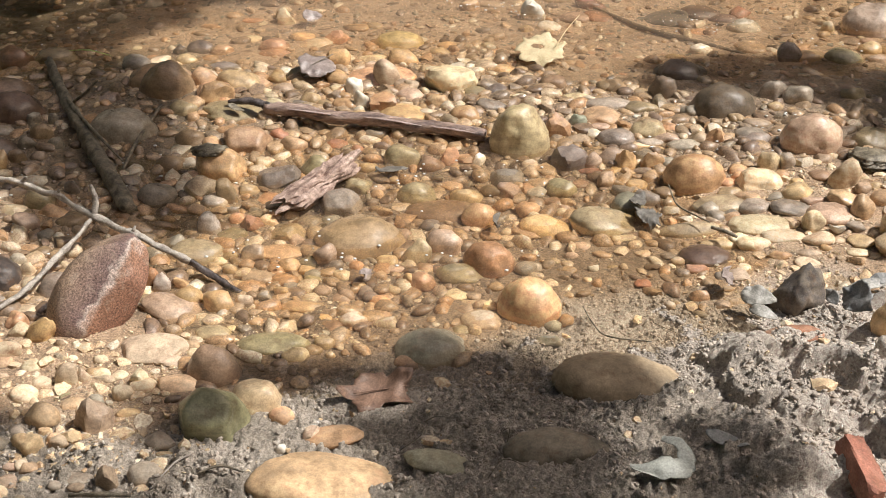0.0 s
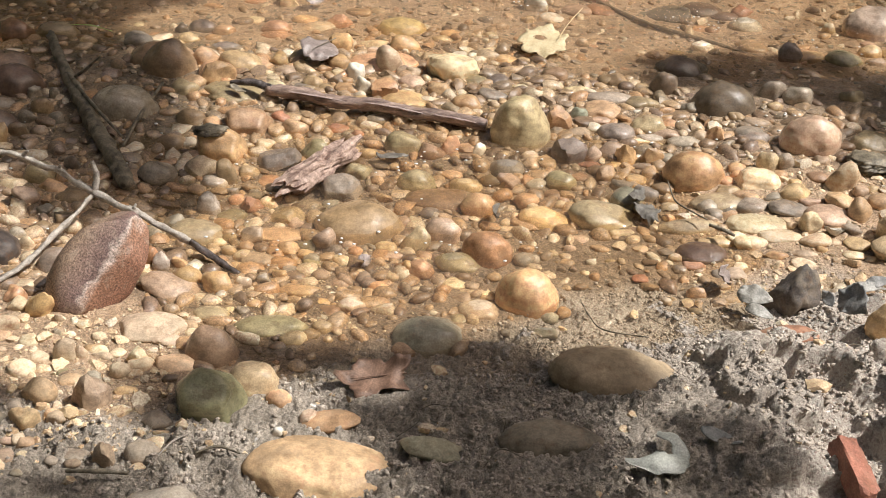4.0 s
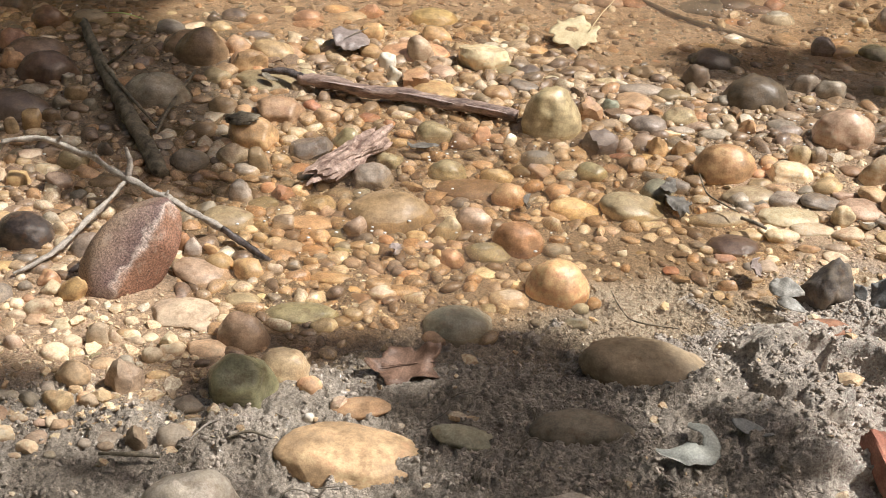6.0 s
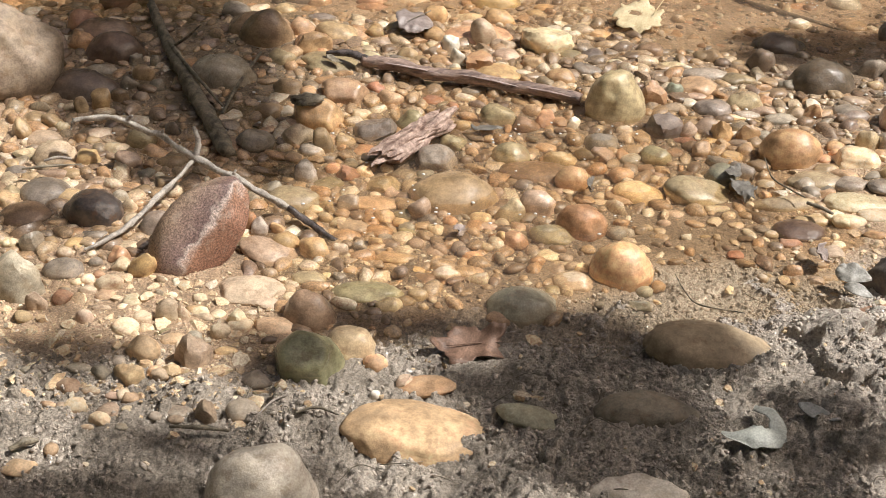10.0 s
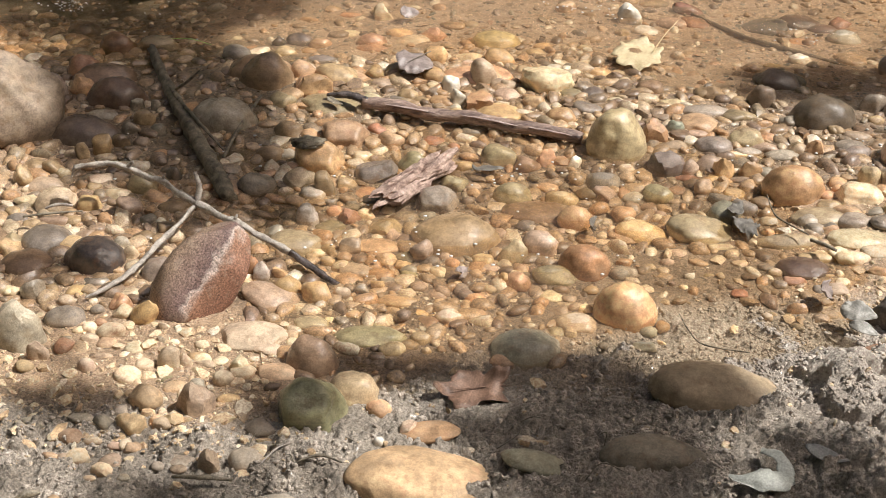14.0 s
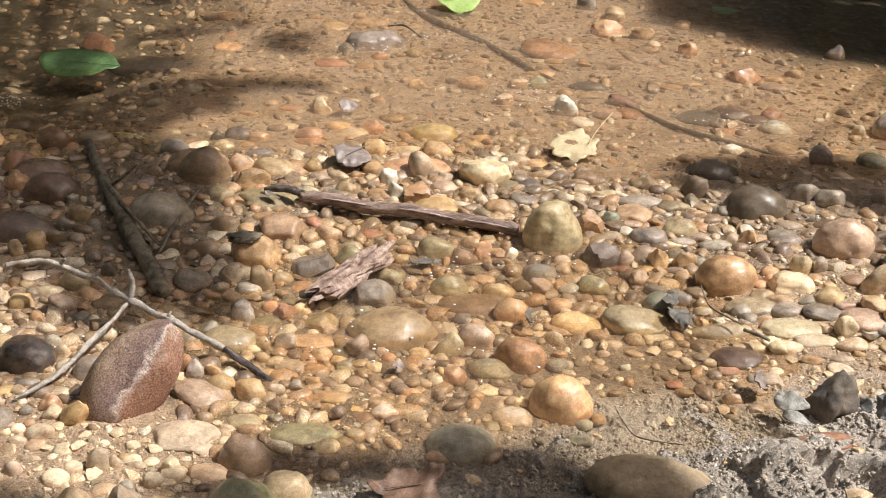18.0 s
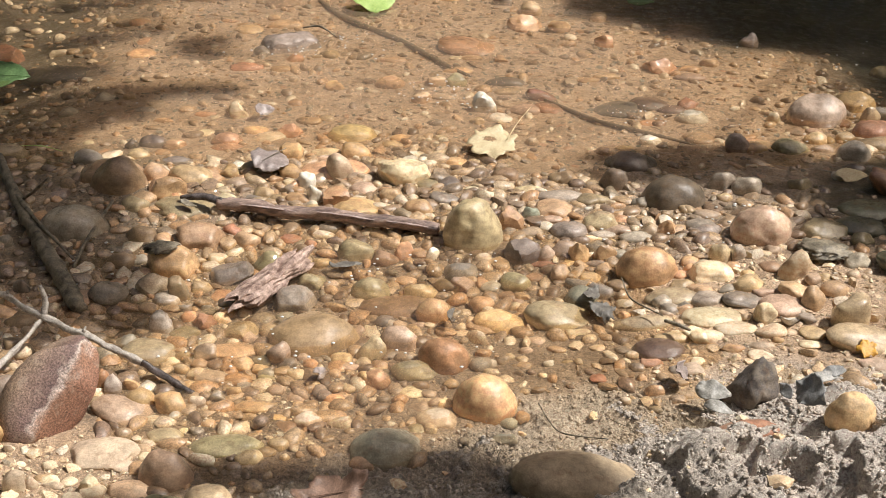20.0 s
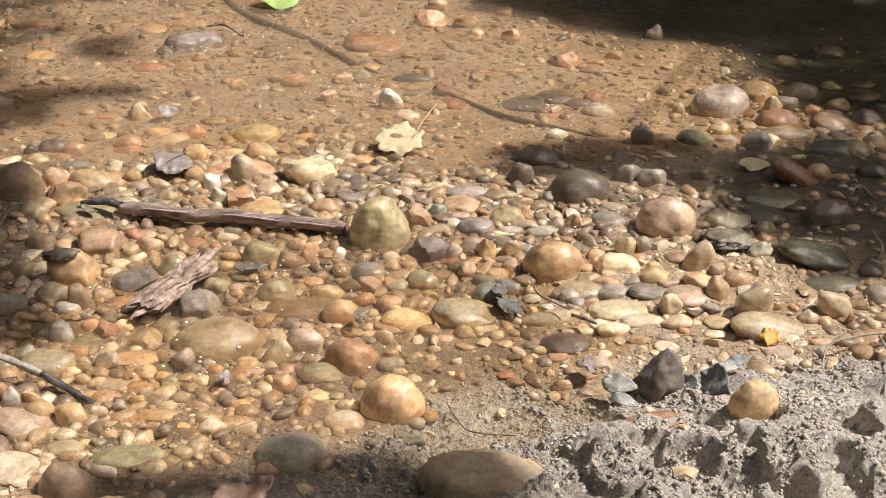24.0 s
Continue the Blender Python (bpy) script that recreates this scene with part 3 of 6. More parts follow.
stone("olive", -.409, 2.273, .061, .045, .016, 5)
stone("darkred", -.832, 2.252, .061, .048, .062, 0, "d")
stone("brown", -.560, 2.372, .059, .047, .084, 0, "d")
stone("brown", 1.212, 2.625, .058, .051, .026, 12)
stone("palegrey", .122, 1.069, .058, .026, .021, 3, "k")
stone("dark", .510, 2.799, .057, .044, .015, -12)
stone("yellowtan", -.098, 2.658, .057, .046, .028, 0)
stone("darkgreen", .917, 2.207, .057, .044, .015, 0)
stone("pittedpink", .678, 2.104, .057, .046, .056, 8)
stone("dark", .497, 2.474, .056, .043, .017, 0)
stone("pittedolive", .143, 2.140, .056, .045, .078, 0)
stone("rust", 1.081, 2.634, .055, .044, .036, 10)
stone("olive", -.248, 1.510, .054, .027, .016, 0)
stone("bigochre", .445, 1.990, .054, .043, .050, 0)
stone("cream", .015, 2.409, .054, .043, .042, 10, "k")
stone("darkgreen", .910, 1.864, .053, .030, .014, 0)
stone("pink", -.405, 1.600, .053, .033, .016, 20)
stone("greengrey", -.022, 1.497, .053, .042, .043, 0, "d")
stone("palepink", -.415, 1.493, .052, .037, .018, 0, "b")
stone("oliveyellow", .410, 1.833, .052, .023, .018, -10)
stone("cream", .529, 1.834, .052, .030, .014, 0)
stone("ochre", .141, 3.658, .051, .041, .019, 0, "k")
stone("yellowtan", 1.089, 2.824, .051, .046, .038, 0)
stone("rust", .498, 1.504, .051, .025, .013, -12)
stone("oliveyellow", .476, 1.906, .050, .029, .018, -5)
stone("olive", -.837, 2.568, .050, .040, .031, 0)
stone("dark", .272, 2.982, .050, .023, .015, 0)
stone("grey", .330, 2.306, .050, .022, .015, 0)
stone("brown", -.322, 3.625, .050, .035, .017, 0)
stone("tan", -.413, 2.408, .050, .040, .030, 20)
stone("orange", .359, 3.403, .049, .040, .036, 8, "k")
stone("yellow", .132, 1.606, .049, .040, .050, -4)
stone("dark", .498, 2.462, .049, .039, .029, 6)
stone("dark", 1.350, 2.790, .049, .036, .022, 0)
stone("darkgreen", .871, 2.124, .049, .036, .020, 0)
stone("dark", .992, 2.106, .049, .039, .039, 0)
stone("black", -.705, 1.666, .048, .039, .038, 0)
stone("ochre", -.078, 2.274, .048, .039, .017, 0)
stone("dark", 1.207, 2.828, .048, .044, .032, 0)
stone("ochre", .176, 1.858, .048, .034, .024, 12)
stone("tan", -.368, 2.144, .048, .038, .037, 0, "b")
stone("darkred", .604, 2.840, .048, .038, .016, 5)
stone("green", -.304, 1.317, .047, .038, .046, 0, "b")
stone("tan", -.300, 3.430, .047, .031, .016, 0)
stone("olive", -.402, 1.766, .047, .037, .021, 0)
stone("olive", .798, 2.112, .046, .037, .027, -5, "k")
stone("olive", .034, 1.712, .046, .026, .021, 15)
stone("rust", .356, 2.884, .046, .021, .018, 22)
stone("orange", -.401, 2.037, .046, .037, .048, 0, "b")
stone("rust", -1.029, 3.287, .046, .036, .040, 0, "k")
stone("greengrey", -.004, 1.210, .045, .021, .012, 14)
stone("dark", 1.428, 3.228, .045, .041, .026, 0)
stone("darkred", .424, 1.753, .044, .032, .017, 0)
stone("rust", -.927, 2.359, .043, .035, .064, 0, "d")
stone("tan", -.269, 1.778, .043, .025, .011, 0)
stone("rust", -.374, 3.098, .043, .025, .015, 0)
stone("brown", -.809, 1.651, .043, .037, .019, 0)
stone("orange", .673, 3.071, .043, .034, .032, 8, "k")
stone("tan", -.399, 3.392, .042, .034, .015, 0)
stone("pink", .736, 3.010, .042, .019, .013, 0)
stone("rust", .366, 2.811, .042, .030, .012, 12)
stone("rust", -.919, 2.549, .041, .033, .040, 10)
stone("mauve", -.296, 2.013, .041, .033, .030, -20, "k")
stone("smoothbrown", -.321, 1.438, .041, .033, .058, 0, "d")
stone("olive", .860, 2.548, .041, .033, .026, 10)
stone("mauve", -.802, 1.725, .041, .038, .021, 0)
stone("pink", .304, 2.804, .041, .030, .017, 0)
stone("red", .073, 1.739, .041, .033, .041, 8)
stone("ochre", -.657, 3.207, .040, .031, .014, 0)
stone("darkpitted", .532, 1.598, .040, .032, .068, 20, "k")
stone("pink", .652, 1.852, .040, .032, .016, 5)
stone("rust", -.712, 3.476, .040, .026, .013, 0)
stone("orange", -.143, 1.282, .040, .021, .010, -8)
stone("orange", -.456, 2.342, .040, .032, .030, 0, "k")
stone("grey", .685, 2.747, .039, .031, .022, 0)
stone("brown", 1.208, 2.654, .039, .036, .025, 0)
stone("tan", .309, 2.257, .039, .034, .017, 0)
stone("olivegrey", 1.269, 3.111, .039, .034, .028, 15)
stone("dark", 1.289, 2.641, .039, .036, .029, 0)
stone("pink", -.738, 3.486, .039, .035, .017, 0)
stone("cream", -.283, 2.649, .039, .031, .011, -5)
stone("cream", .552, 1.968, .038, .031, .024, 0, "k")
stone("palepink", -.818, 1.838, .038, .031, .030, 0, "k")
stone("dark", -1.052, 2.717, .038, .035, .028, 0)
stone("mauve", -.178, 1.928, .038, .030, .033, -10, "b")
stone("oliveyellow", -.255, 1.363, .038, .030, .046, 10, "d")
stone("orange", -.013, 2.978, .037, .030, .021, 0)
stone("orange", -.364, 2.586, .037, .017, .011, 0)
stone("ochre", .158, 3.068, .037, .019, .011, 0)
stone("tan", -.007, 3.145, .037, .016, .011, 0)
stone("olive", 1.182, 2.446, .037, .034, .028, 0)
stone("mauve", .591, 1.875, .037, .023, .012, 8)
stone("tan", .687, 1.889, .037, .026, .017, 22)
stone("orange", -.452, 2.328, .037, .029, .036, 10, "k")
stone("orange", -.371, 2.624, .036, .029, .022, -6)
stone("olive", -.047, 1.969, .036, .029, .028, 0)
stone("grey", .981, 2.495, .036, .029, .035, 0)
stone("mauve", .327, 2.164, .036, .029, .022, 0)
stone("mauve", -.463, 2.504, .036, .019, .012, 0)
stone("tan", .275, 2.925, .036, .021, .012, 0)
stone("ochre", .651, 1.502, .036, .028, .045, 0)
stone("cream", .559, 1.796, .036, .021, .011, 0)
stone("grey", -.747, 1.446, .035, .028, .062, 0, "k")
stone("orange", .749, 3.072, .035, .016, .011, 0)
stone("tan", -.216, 1.616, .035, .016, .011, 0)
stone("tan", .528, 3.019, .035, .016, .011, 0)
stone("darkred", .648, 2.801, .035, .023, .013, 0)
stone("ochre", .476, 2.996, .035, .016, .010, 0)
stone("grey", -.499, 1.940, .035, .030, .026, 0)
stone("olivegrey", 1.399, 2.910, .035, .029, .015, 0)
stone("orange", .800, 2.579, .035, .028, .011, 8)
stone("mauve", .231, 2.071, .034, .028, .035, 0, "k")
stone("orange", -.086, 2.540, .034, .027, .028, 0)
stone("grey", .452, 2.127, .034, .018, .013, 0)
stone("darkgreen", 1.172, 2.322, .034, .031, .024, 0)
stone("tan", -.256, 1.833, .034, .027, .018, 0, "k")
stone("olive", -.075, 2.097, .034, .027, .030, 0)
stone("oliveyellow", .390, 2.188, .033, .027, .024, -5)
stone("orange", .790, 2.560, .033, .027, .019, 0)
stone("greengrey", .323, 1.924, .033, .026, .023, 0)
stone("tan", .678, 2.610, .033, .023, .014, 0)
stone("mauve", 1.140, 2.758, .033, .030, .024, 0)
stone("grey", -.839, 2.175, .033, .018, .012, 0)
stone("palepink", -.862, 1.900, .033, .026, .016, 0)
stone("brown", -.623, 1.855, .032, .026, .014, 0)
stone("grey", -.647, 2.508, .032, .026, .025, 10)
stone("mauve", .580, 2.139, .032, .021, .014, 0)
stone("tan", .452, 1.786, .032, .014, .010, 0)
stone("tan", .388, 3.535, .032, .026, .030, 0)
stone("oliveyellow", .395, 2.192, .032, .025, .024, 0)
stone("pink", .002, 1.796, .032, .025, .033, 0)
stone("palepink", .057, 1.580, .032, .025, .016, 0)
stone("oliveyellow", -.426, 1.966, .031, .025, .028, -30, "k")
stone("oliveyellow", .747, 1.797, .031, .025, .048, 0)
stone("tan", .146, 1.843, .031, .023, .013, 10, "k")
stone("pink", .421, 2.163, .031, .014, .010, 0)
stone("grey", .532, 1.890, .031, .024, .014, 0)
stone("tan", .670, 2.630, .031, .029, .015, 0)
stone("olive", 1.255, 2.730, .031, .029, .023, 0)
stone("pink", .116, 2.889, .031, .019, .011, 0)
stone("mauve", .096, 2.306, .031, .021, .014, 10)
stone("cream", -.152, 2.554, .031, .018, .011, 0)
stone("mauve", .116, 2.028, .031, .026, .020, 0)
stone("mauve", -.593, 1.646, .031, .025, .027, -20)
stone("orange", .450, 3.375, .031, .025, .029, 0, "k")
stone("cream", -.613, 2.528, .031, .025, .010, -15, "k")
stone("dark", -.529, 2.609, .031, .024, .022, 0)
stone("white", .241, 2.754, .030, .024, .016, 8)
stone("tan", .041, 1.963, .030, .024, .021, 0)
stone("tan", -.367, 1.407, .030, .024, .012, 0)
stone("tan", 1.249, 2.489, .030, .028, .022, 0)
stone("cream", -.430, 2.674, .030, .018, .009, 0)
stone("palepink", -.770, 1.932, .030, .022, .011, 5, "k")
stone("ochre", -.316, 2.690, .030, .024, .013, 0)
stone("grey", .703, 2.313, .030, .024, .030, 15)
stone("grey", .313, 3.612, .029, .023, .037, 0)
stone("orange", -.911, 2.277, .029, .023, .028, -15, "k")
stone("white", .209, 2.812, .029, .023, .041, 0, "k")
stone("olive", -.231, 2.046, .029, .023, .031, 0)
stone("orange", .198, 3.161, .029, .016, .009, 0)
stone("orange", -.198, 2.748, .029, .020, .012, 0)
stone("brown", .226, 2.413, .029, .025, .020, 0)
stone("pink", -.067, 2.357, .029, .025, .014, 0)
stone("grey", .576, 2.153, .029, .026, .016, 0)
stone("pink", -.808, 1.785, .029, .013, .010, 0)
stone("tan", -.489, 2.406, .029, .023, .033, -20)
stone("cream", .881, 1.784, .029, .023, .042, -32)
stone("ochre", .043, 2.262, .029, .023, .022, 0)
stone("orange", .060, 1.884, .029, .023, .032, 0)
stone("mauve", -.702, 1.508, .029, .023, .019, 0)
stone("pinkgrey", -.964, 2.251, .029, .023, .044, 0)
stone("orange", -.235, 2.671, .028, .023, .023, 0, "k")
stone("tan", .107, 2.981, .028, .023, .021, 0, "k")
stone("ochre", -.483, 2.599, .028, .022, .018, 0)
stone("olive", .149, 2.976, .028, .022, .026, 10)
stone("dark", -.340, 3.208, .028, .026, .021, 0)
stone("olive", .383, 2.287, .028, .025, .013, 0)
stone("olive", .397, 2.291, .028, .017, .011, 0)
stone("cream", .511, 1.780, .028, .016, .012, 0)
stone("grey", .490, 2.270, .028, .019, .012, 0)
stone("olive", -.340, 1.536, .028, .018, .011, 0)
stone("oliveyellow", .266, 2.343, .028, .014, .009, 0)
stone("olive", -.507, 2.272, .028, .024, .020, 0)
stone("brown", -.476, 2.153, .028, .024, .021, 0)
stone("grey", .978, 1.818, .028, .026, .021, 0)
stone("olive", .210, 1.986, .028, .024, .021, 0)
stone("orange", -.285, 3.083, .028, .020, .012, 0)
stone("pink", .599, 2.202, .028, .016, .011, 0)
stone("pink", .312, 2.093, .028, .024, .021, 0)
stone("tan", .610, 1.920, .028, .022, .020, 0)
stone("olive", -.691, 1.908, .028, .022, .027, -15)
stone("tan", 1.050, 2.312, .028, .022, .026, 20)
stone("grey", .657, 2.337, .027, .022, .032, 10)
stone("pink", -.459, 1.311, .027, .022, .035, 10, "k")
stone("pink", .253, 2.163, .027, .023, .012, 0)
stone("grey", -.690, 2.908, .027, .024, .015, 0)
stone("olive", 1.309, 2.905, .027, .025, .018, 0)
stone("brown", -.022, 2.079, .027, .023, .020, 0)
stone("orange", -.217, 2.435, .027, .023, .020, 0)
stone("rust", 1.192, 2.845, .027, .024, .020, 0)
stone("grey", -.584, 2.819, .027, .014, .008, 0)
stone("brown", -.496, 2.057, .027, .023, .020, 0)
stone("olive", -.353, 1.825, .027, .018, .011, 0)
stone("brown", .342, 2.397, .027, .023, .014, 0)
stone("tan", -.280, 2.141, .027, .023, .020, 0)
stone("orange", -.439, 2.793, .027, .012, .008, 0)
stone("tan", .935, 2.604, .027, .023, .020, 0)
stone("palepink", -.114, 2.422, .027, .022, .047, -15)
stone("palepink", -.292, 1.702, .027, .020, .010, 0)
stone("cream", .612, 1.781, .027, .019, .012, -10)
stone("orange", -.118, 2.300, .027, .022, .027, 0, "k")
stone("palepink", .754, 1.683, .027, .020, .009, 0)
stone("orange", -.224, 2.525, .027, .021, .035, 10, "k")
stone("dark", .440, 2.354, .027, .021, .035, 20)
stone("orange", .556, 3.253, .027, .021, .028, 15, "k")
stone("rust", .694, 2.830, .026, .021, .018, 0)
stone("ochre", -.660, 1.875, .026, .021, .017, 10)
stone("ochre", -.533, 2.753, .026, .013, .008, 0)
stone("mauve", -.687, 1.607, .026, .013, .011, 0)
stone("olivegrey", -.153, 1.997, .026, .023, .019, 0)
stone("orange", .584, 2.722, .026, .017, .010, 0)
stone("brown", -.941, 2.197, .026, .025, .019, 0)
stone("orange", .125, 2.498, .026, .020, .011, 0)
stone("grey", .388, 2.146, .026, .012, .009, 0)
stone("pink", .932, 2.547, .026, .022, .012, 0)
stone("pink", .945, 2.659, .026, .017, .011, 0)
stone("palepink", 1.301, 2.612, .026, .016, .011, 0)
stone("pink", .907, 2.662, .026, .020, .011, 0)
stone("tan", -.169, 3.189, .026, .023, .016, 0)
stone("rust", 1.189, 2.704, .026, .023, .019, 0)
stone("pinkgrey", .946, 3.257, .026, .021, .032, 0)
stone("olive", -.044, 1.767, .026, .021, .032, 0)
stone("tan", 1.088, 2.712, .026, .021, .039, 0, "k")
stone("tan", .806, 3.102, .026, .020, .018, 0)
stone("ochre", -.341, 1.613, .026, .020, .023, 8)
stone("tan", .750, 1.892, .026, .020, .018, 0)
stone("cream", -.726, 1.876, .025, .020, .015, 0, "k")
stone("tan", .499, 1.943, .025, .019, .009, 0)
stone("cream", -.362, 2.784, .025, .020, .033, 0, "k")
stone("orange", .219, 2.194, .025, .020, .036, 0, "k")
stone("olive", .818, 2.332, .025, .020, .021, 0)
stone("cream", -.873, 1.847, .025, .020, .011, 5, "k")
stone("grey", .354, 1.942, .025, .020, .019, 0)
stone("dark", 1.352, 2.701, .025, .024, .019, 0)
stone("rust", .269, 2.044, .025, .013, .009, 0)
stone("mauve", .104, 2.375, .025, .022, .014, 0)
stone("orange", -.304, 1.949, .025, .020, .011, 0)
stone("dark", .990, 1.897, .025, .023, .016, 0)
stone("ochre", .012, 2.639, .025, .016, .010, 0)
stone("grey", -.398, 1.930, .025, .021, .015, 0)
stone("tan", -.495, 2.297, .025, .022, .019, 0)
stone("tan", -.006, 2.605, .025, .016, .010, 0)
stone("tan", -.548, 2.535, .025, .020, .018, 0)
stone("cream", .693, 1.949, .025, .020, .043, 10)
stone("pinkgrey", .741, 2.552, .025, .020, .036, 0)
stone("tan", .063, 2.866, .025, .020, .021, 0)
stone("grey", .818, 1.979, .024, .019, .020, 0)
stone("orange", -.257, 3.154, .024, .019, .016, 0)
stone("ochre", -.146, 2.959, .024, .021, .018, 0, "k")
stone("palepink", -.150, 2.514, .024, .018, .010, 0)
stone("cream", .366, 2.138, .024, .011, .007, 0)
stone("cream", -.331, 2.305, .024, .020, .015, 0)
stone("tan", -.010, 2.326, .024, .020, .017, 0)
stone("brown", .350, 2.390, .024, .021, .018, 0)
stone("pink", .300, 2.213, .024, .013, .009, 0)
stone("ochre", -.391, 1.628, .023, .019, .019, 10)
stone("orange", -.034, 1.682, .023, .019, .023, 0)
stone("olive", .860, 2.071, .023, .019, .018, 0)
stone("pink", -.696, 1.831, .023, .018, .020, 15)
stone("tan", .571, 3.475, .023, .021, .015, 0)
stone("tan", .680, 1.771, .023, .016, .010, 0)
stone("palepink", .588, 1.745, .023, .011, .007, 0)
stone("pink", -.324, 2.390, .023, .020, .010, 0)
stone("mauve", .365, 2.045, .023, .010, .007, 0)
stone("palepink", -.390, 1.462, .023, .015, .010, 0, "k")
stone("olive", .064, 2.377, .023, .020, .010, 0)
stone("grey", -.287, 2.316, .023, .014, .009, 0)
stone("grey", -.763, 2.829, .023, .020, .017, 0)
stone("tan", 1.002, 2.610, .023, .020, .017, 0)
stone("rust", -.201, 2.151, .023, .017, .010, 0)
stone("tan", -.531, 1.322, .023, .018, .024, 10)
stone("palepink", -.135, 1.577, .023, .018, .015, 0)
stone("rust", .385, 1.465, .022, .017, .009, 0)
stone("pink", .114, 1.981, .022, .019, .017, 20)
stone("pink", .083, 2.142, .022, .019, .010, 0)
stone("grey", -.369, 1.200, .022, .019, .017, 0)
stone("tan", -.762, 1.718, .022, .020, .012, 0)
stone("brown", .390, 1.962, .022, .019, .013, 0)
stone("cream", .161, 3.160, .022, .013, .007, 0)
stone("orange", .214, 2.936, .022, .019, .014, 0)
stone("pink", .029, 1.615, .022, .015, .009, 0)
stone("tan", -.853, 1.691, .022, .027, .017, 0)
stone("tan", -.265, 2.327, .022, .019, .017, 0)
stone("tan", .576, 3.483, .022, .019, .017, 0)
stone("cream", -.143, 2.561, .022, .014, .009, 0)
stone("cream", .687, 2.618, .022, .018, .010, 0)
stone("ochre", -.764, 1.834, .022, .018, .022, -10)
stone("rust", .406, 1.712, .022, .014, .011, 10)
stone("orange", .382, 2.066, .022, .017, .025, 0, "k")
stone("cream", -.623, 1.481, .022, .017, .016, 0)
stone("tan", -.755, 2.160, .022, .017, .023, 0)
stone("cream", -.574, 1.379, .021, .017, .013, 0)
stone("tan", .147, 1.917, .021, .019, .016, 0)
stone("grey", .457, 1.890, .021, .018, .016, 0)
stone("olive", -.302, 2.461, .021, .018, .016, 0)
stone("cream", .301, 1.818, .021, .011, .009, 0)
stone("rust", -.323, 1.858, .021, .018, .016, 0, "k")
stone("tan", -.050, 1.470, .021, .018, .010, 0)
stone("ochre", .500, 2.571, .021, .010, .006, 0)
stone("tan", -.341, 1.969, .021, .018, .016, 0)
stone("ochre", .831, 1.697, .021, .014, .009, 0)
stone("cream", .581, 1.718, .021, .014, .009, 0)
stone("orange", 1.261, 2.580, .021, .019, .014, 0)
stone("orange", -.502, 2.556, .021, .014, .009, 0)
stone("tan", .110, 1.984, .021, .018, .016, 0)
stone("palepink", -.300, 2.569, .021, .017, .009, 0)
stone("greengrey", .153, 1.523, .021, .009, .008, 0)
stone("tan", -.904, 1.969, .021, .019, .012, 0)
stone("tan", -.211, 1.478, .021, .017, .014, 0)
stone("tan", -.614, 1.068, .021, .015, .008, 0)
stone("tan", .701, 1.852, .021, .017, .033, 0)
stone("tan", -.533, 1.261, .021, .017, .020, 0)
stone("grey", -.366, 1.276, .021, .016, .010, 0, "k")
stone("tan", -.861, 1.951, .020, .016, .023, -20)
stone("pink", -.192, 1.751, .020, .016, .031, 0)
stone("oliveyellow", .580, 2.013, .020, .016, .029, 0)
stone("ochre", -.343, 2.431, .020, .016, .018, 0)
stone("palegrey", -.392, 1.841, .020, .016, .029, 0)
stone("tan", -.904, 1.902, .020, .016, .032, 0)
stone("palepink", .270, 2.071, .020, .016, .027, 0)
stone("brown", -.377, 1.945, .020, .016, .035, 0)
stone("tan", .147, 1.920, .020, .018, .015, 0)
stone("tan", -.158, 2.761, .020, .017, .009, 0)
stone("ochre", .541, 1.744, .020, .014, .009, 0)
stone("tan", .015, 2.008, .020, .014, .008, 0)
stone("ochre", .344, 1.990, .020, .017, .012, 0)
stone("brown", .661, 1.973, .020, .017, .012, 0)
stone("brown", .085, 1.985, .020, .017, .015, 0)
stone("brown", .246, 2.005, .020, .014, .008, 0)
stone("grey", .165, 1.978, .020, .017, .012, 0)
stone("tan", .528, 1.927, .020, .013, .008, 0)
stone("tan", -.465, 3.492, .020, .016, .009, 0)
stone("pink", .630, 1.895, .020, .013, .008, 0)
stone("ochre", 1.223, 2.404, .020, .018, .015, 0)
stone("brown", .193, 1.944, .020, .017, .009, 0)
stone("tan", -.497, 1.358, .020, .014, .008, 0)
stone("rust", -.311, 2.178, .020, .017, .015, 0)
stone("brown", .391, 1.969, .020, .017, .009, 0)
stone("grey", -.661, 1.260, .020, .009, .009, 0)
stone("grey", -.189, 1.878, .020, .017, .012, 0)
stone("ochre", .334, 2.063, .020, .016, .032, 0, "k")
stone("white", -.182, 2.371, .020, .016, .027, 0, "k")
stone("ochre", -.801, 2.028, .019, .015, .034, 10)
stone("orange", .509, 2.142, .019, .015, .021, 0, "k")
stone("grey", -.452, 1.192, .019, .012, .005, 0)
stone("palepink", -.520, 1.416, .019, .015, .026, 10, "k")
stone("pink", -.216, 2.345, .019, .017, .013, 0)
stone("tan", -.247, 1.734, .019, .016, .014, 0)
stone("ochre", -.433, 2.141, .019, .017, .014, 0)
stone("grey", .489, 2.269, .019, .018, .014, 0)
stone("orange", -.190, 2.306, .019, .016, .012, 0)
stone("grey", .134, 1.729, .019, .016, .014, 0)
stone("grey", -.605, 1.275, .019, .009, .007, 0)
stone("cream", .110, 1.827, .019, .013, .007, 0)
stone("grey", -.443, 1.796, .019, .016, .013, 0)
stone("cream", -.325, 2.071, .019, .016, .013, 0)
stone("tan", .282, 2.132, .019, .009, .006, 0)
stone("palepink", .465, 1.686, .019, .017, .014, 0, "k")
stone("ochre", .040, 2.095, .019, .016, .014, 0, "k")
stone("tan", -.781, 1.790, .019, .015, .008, 0)
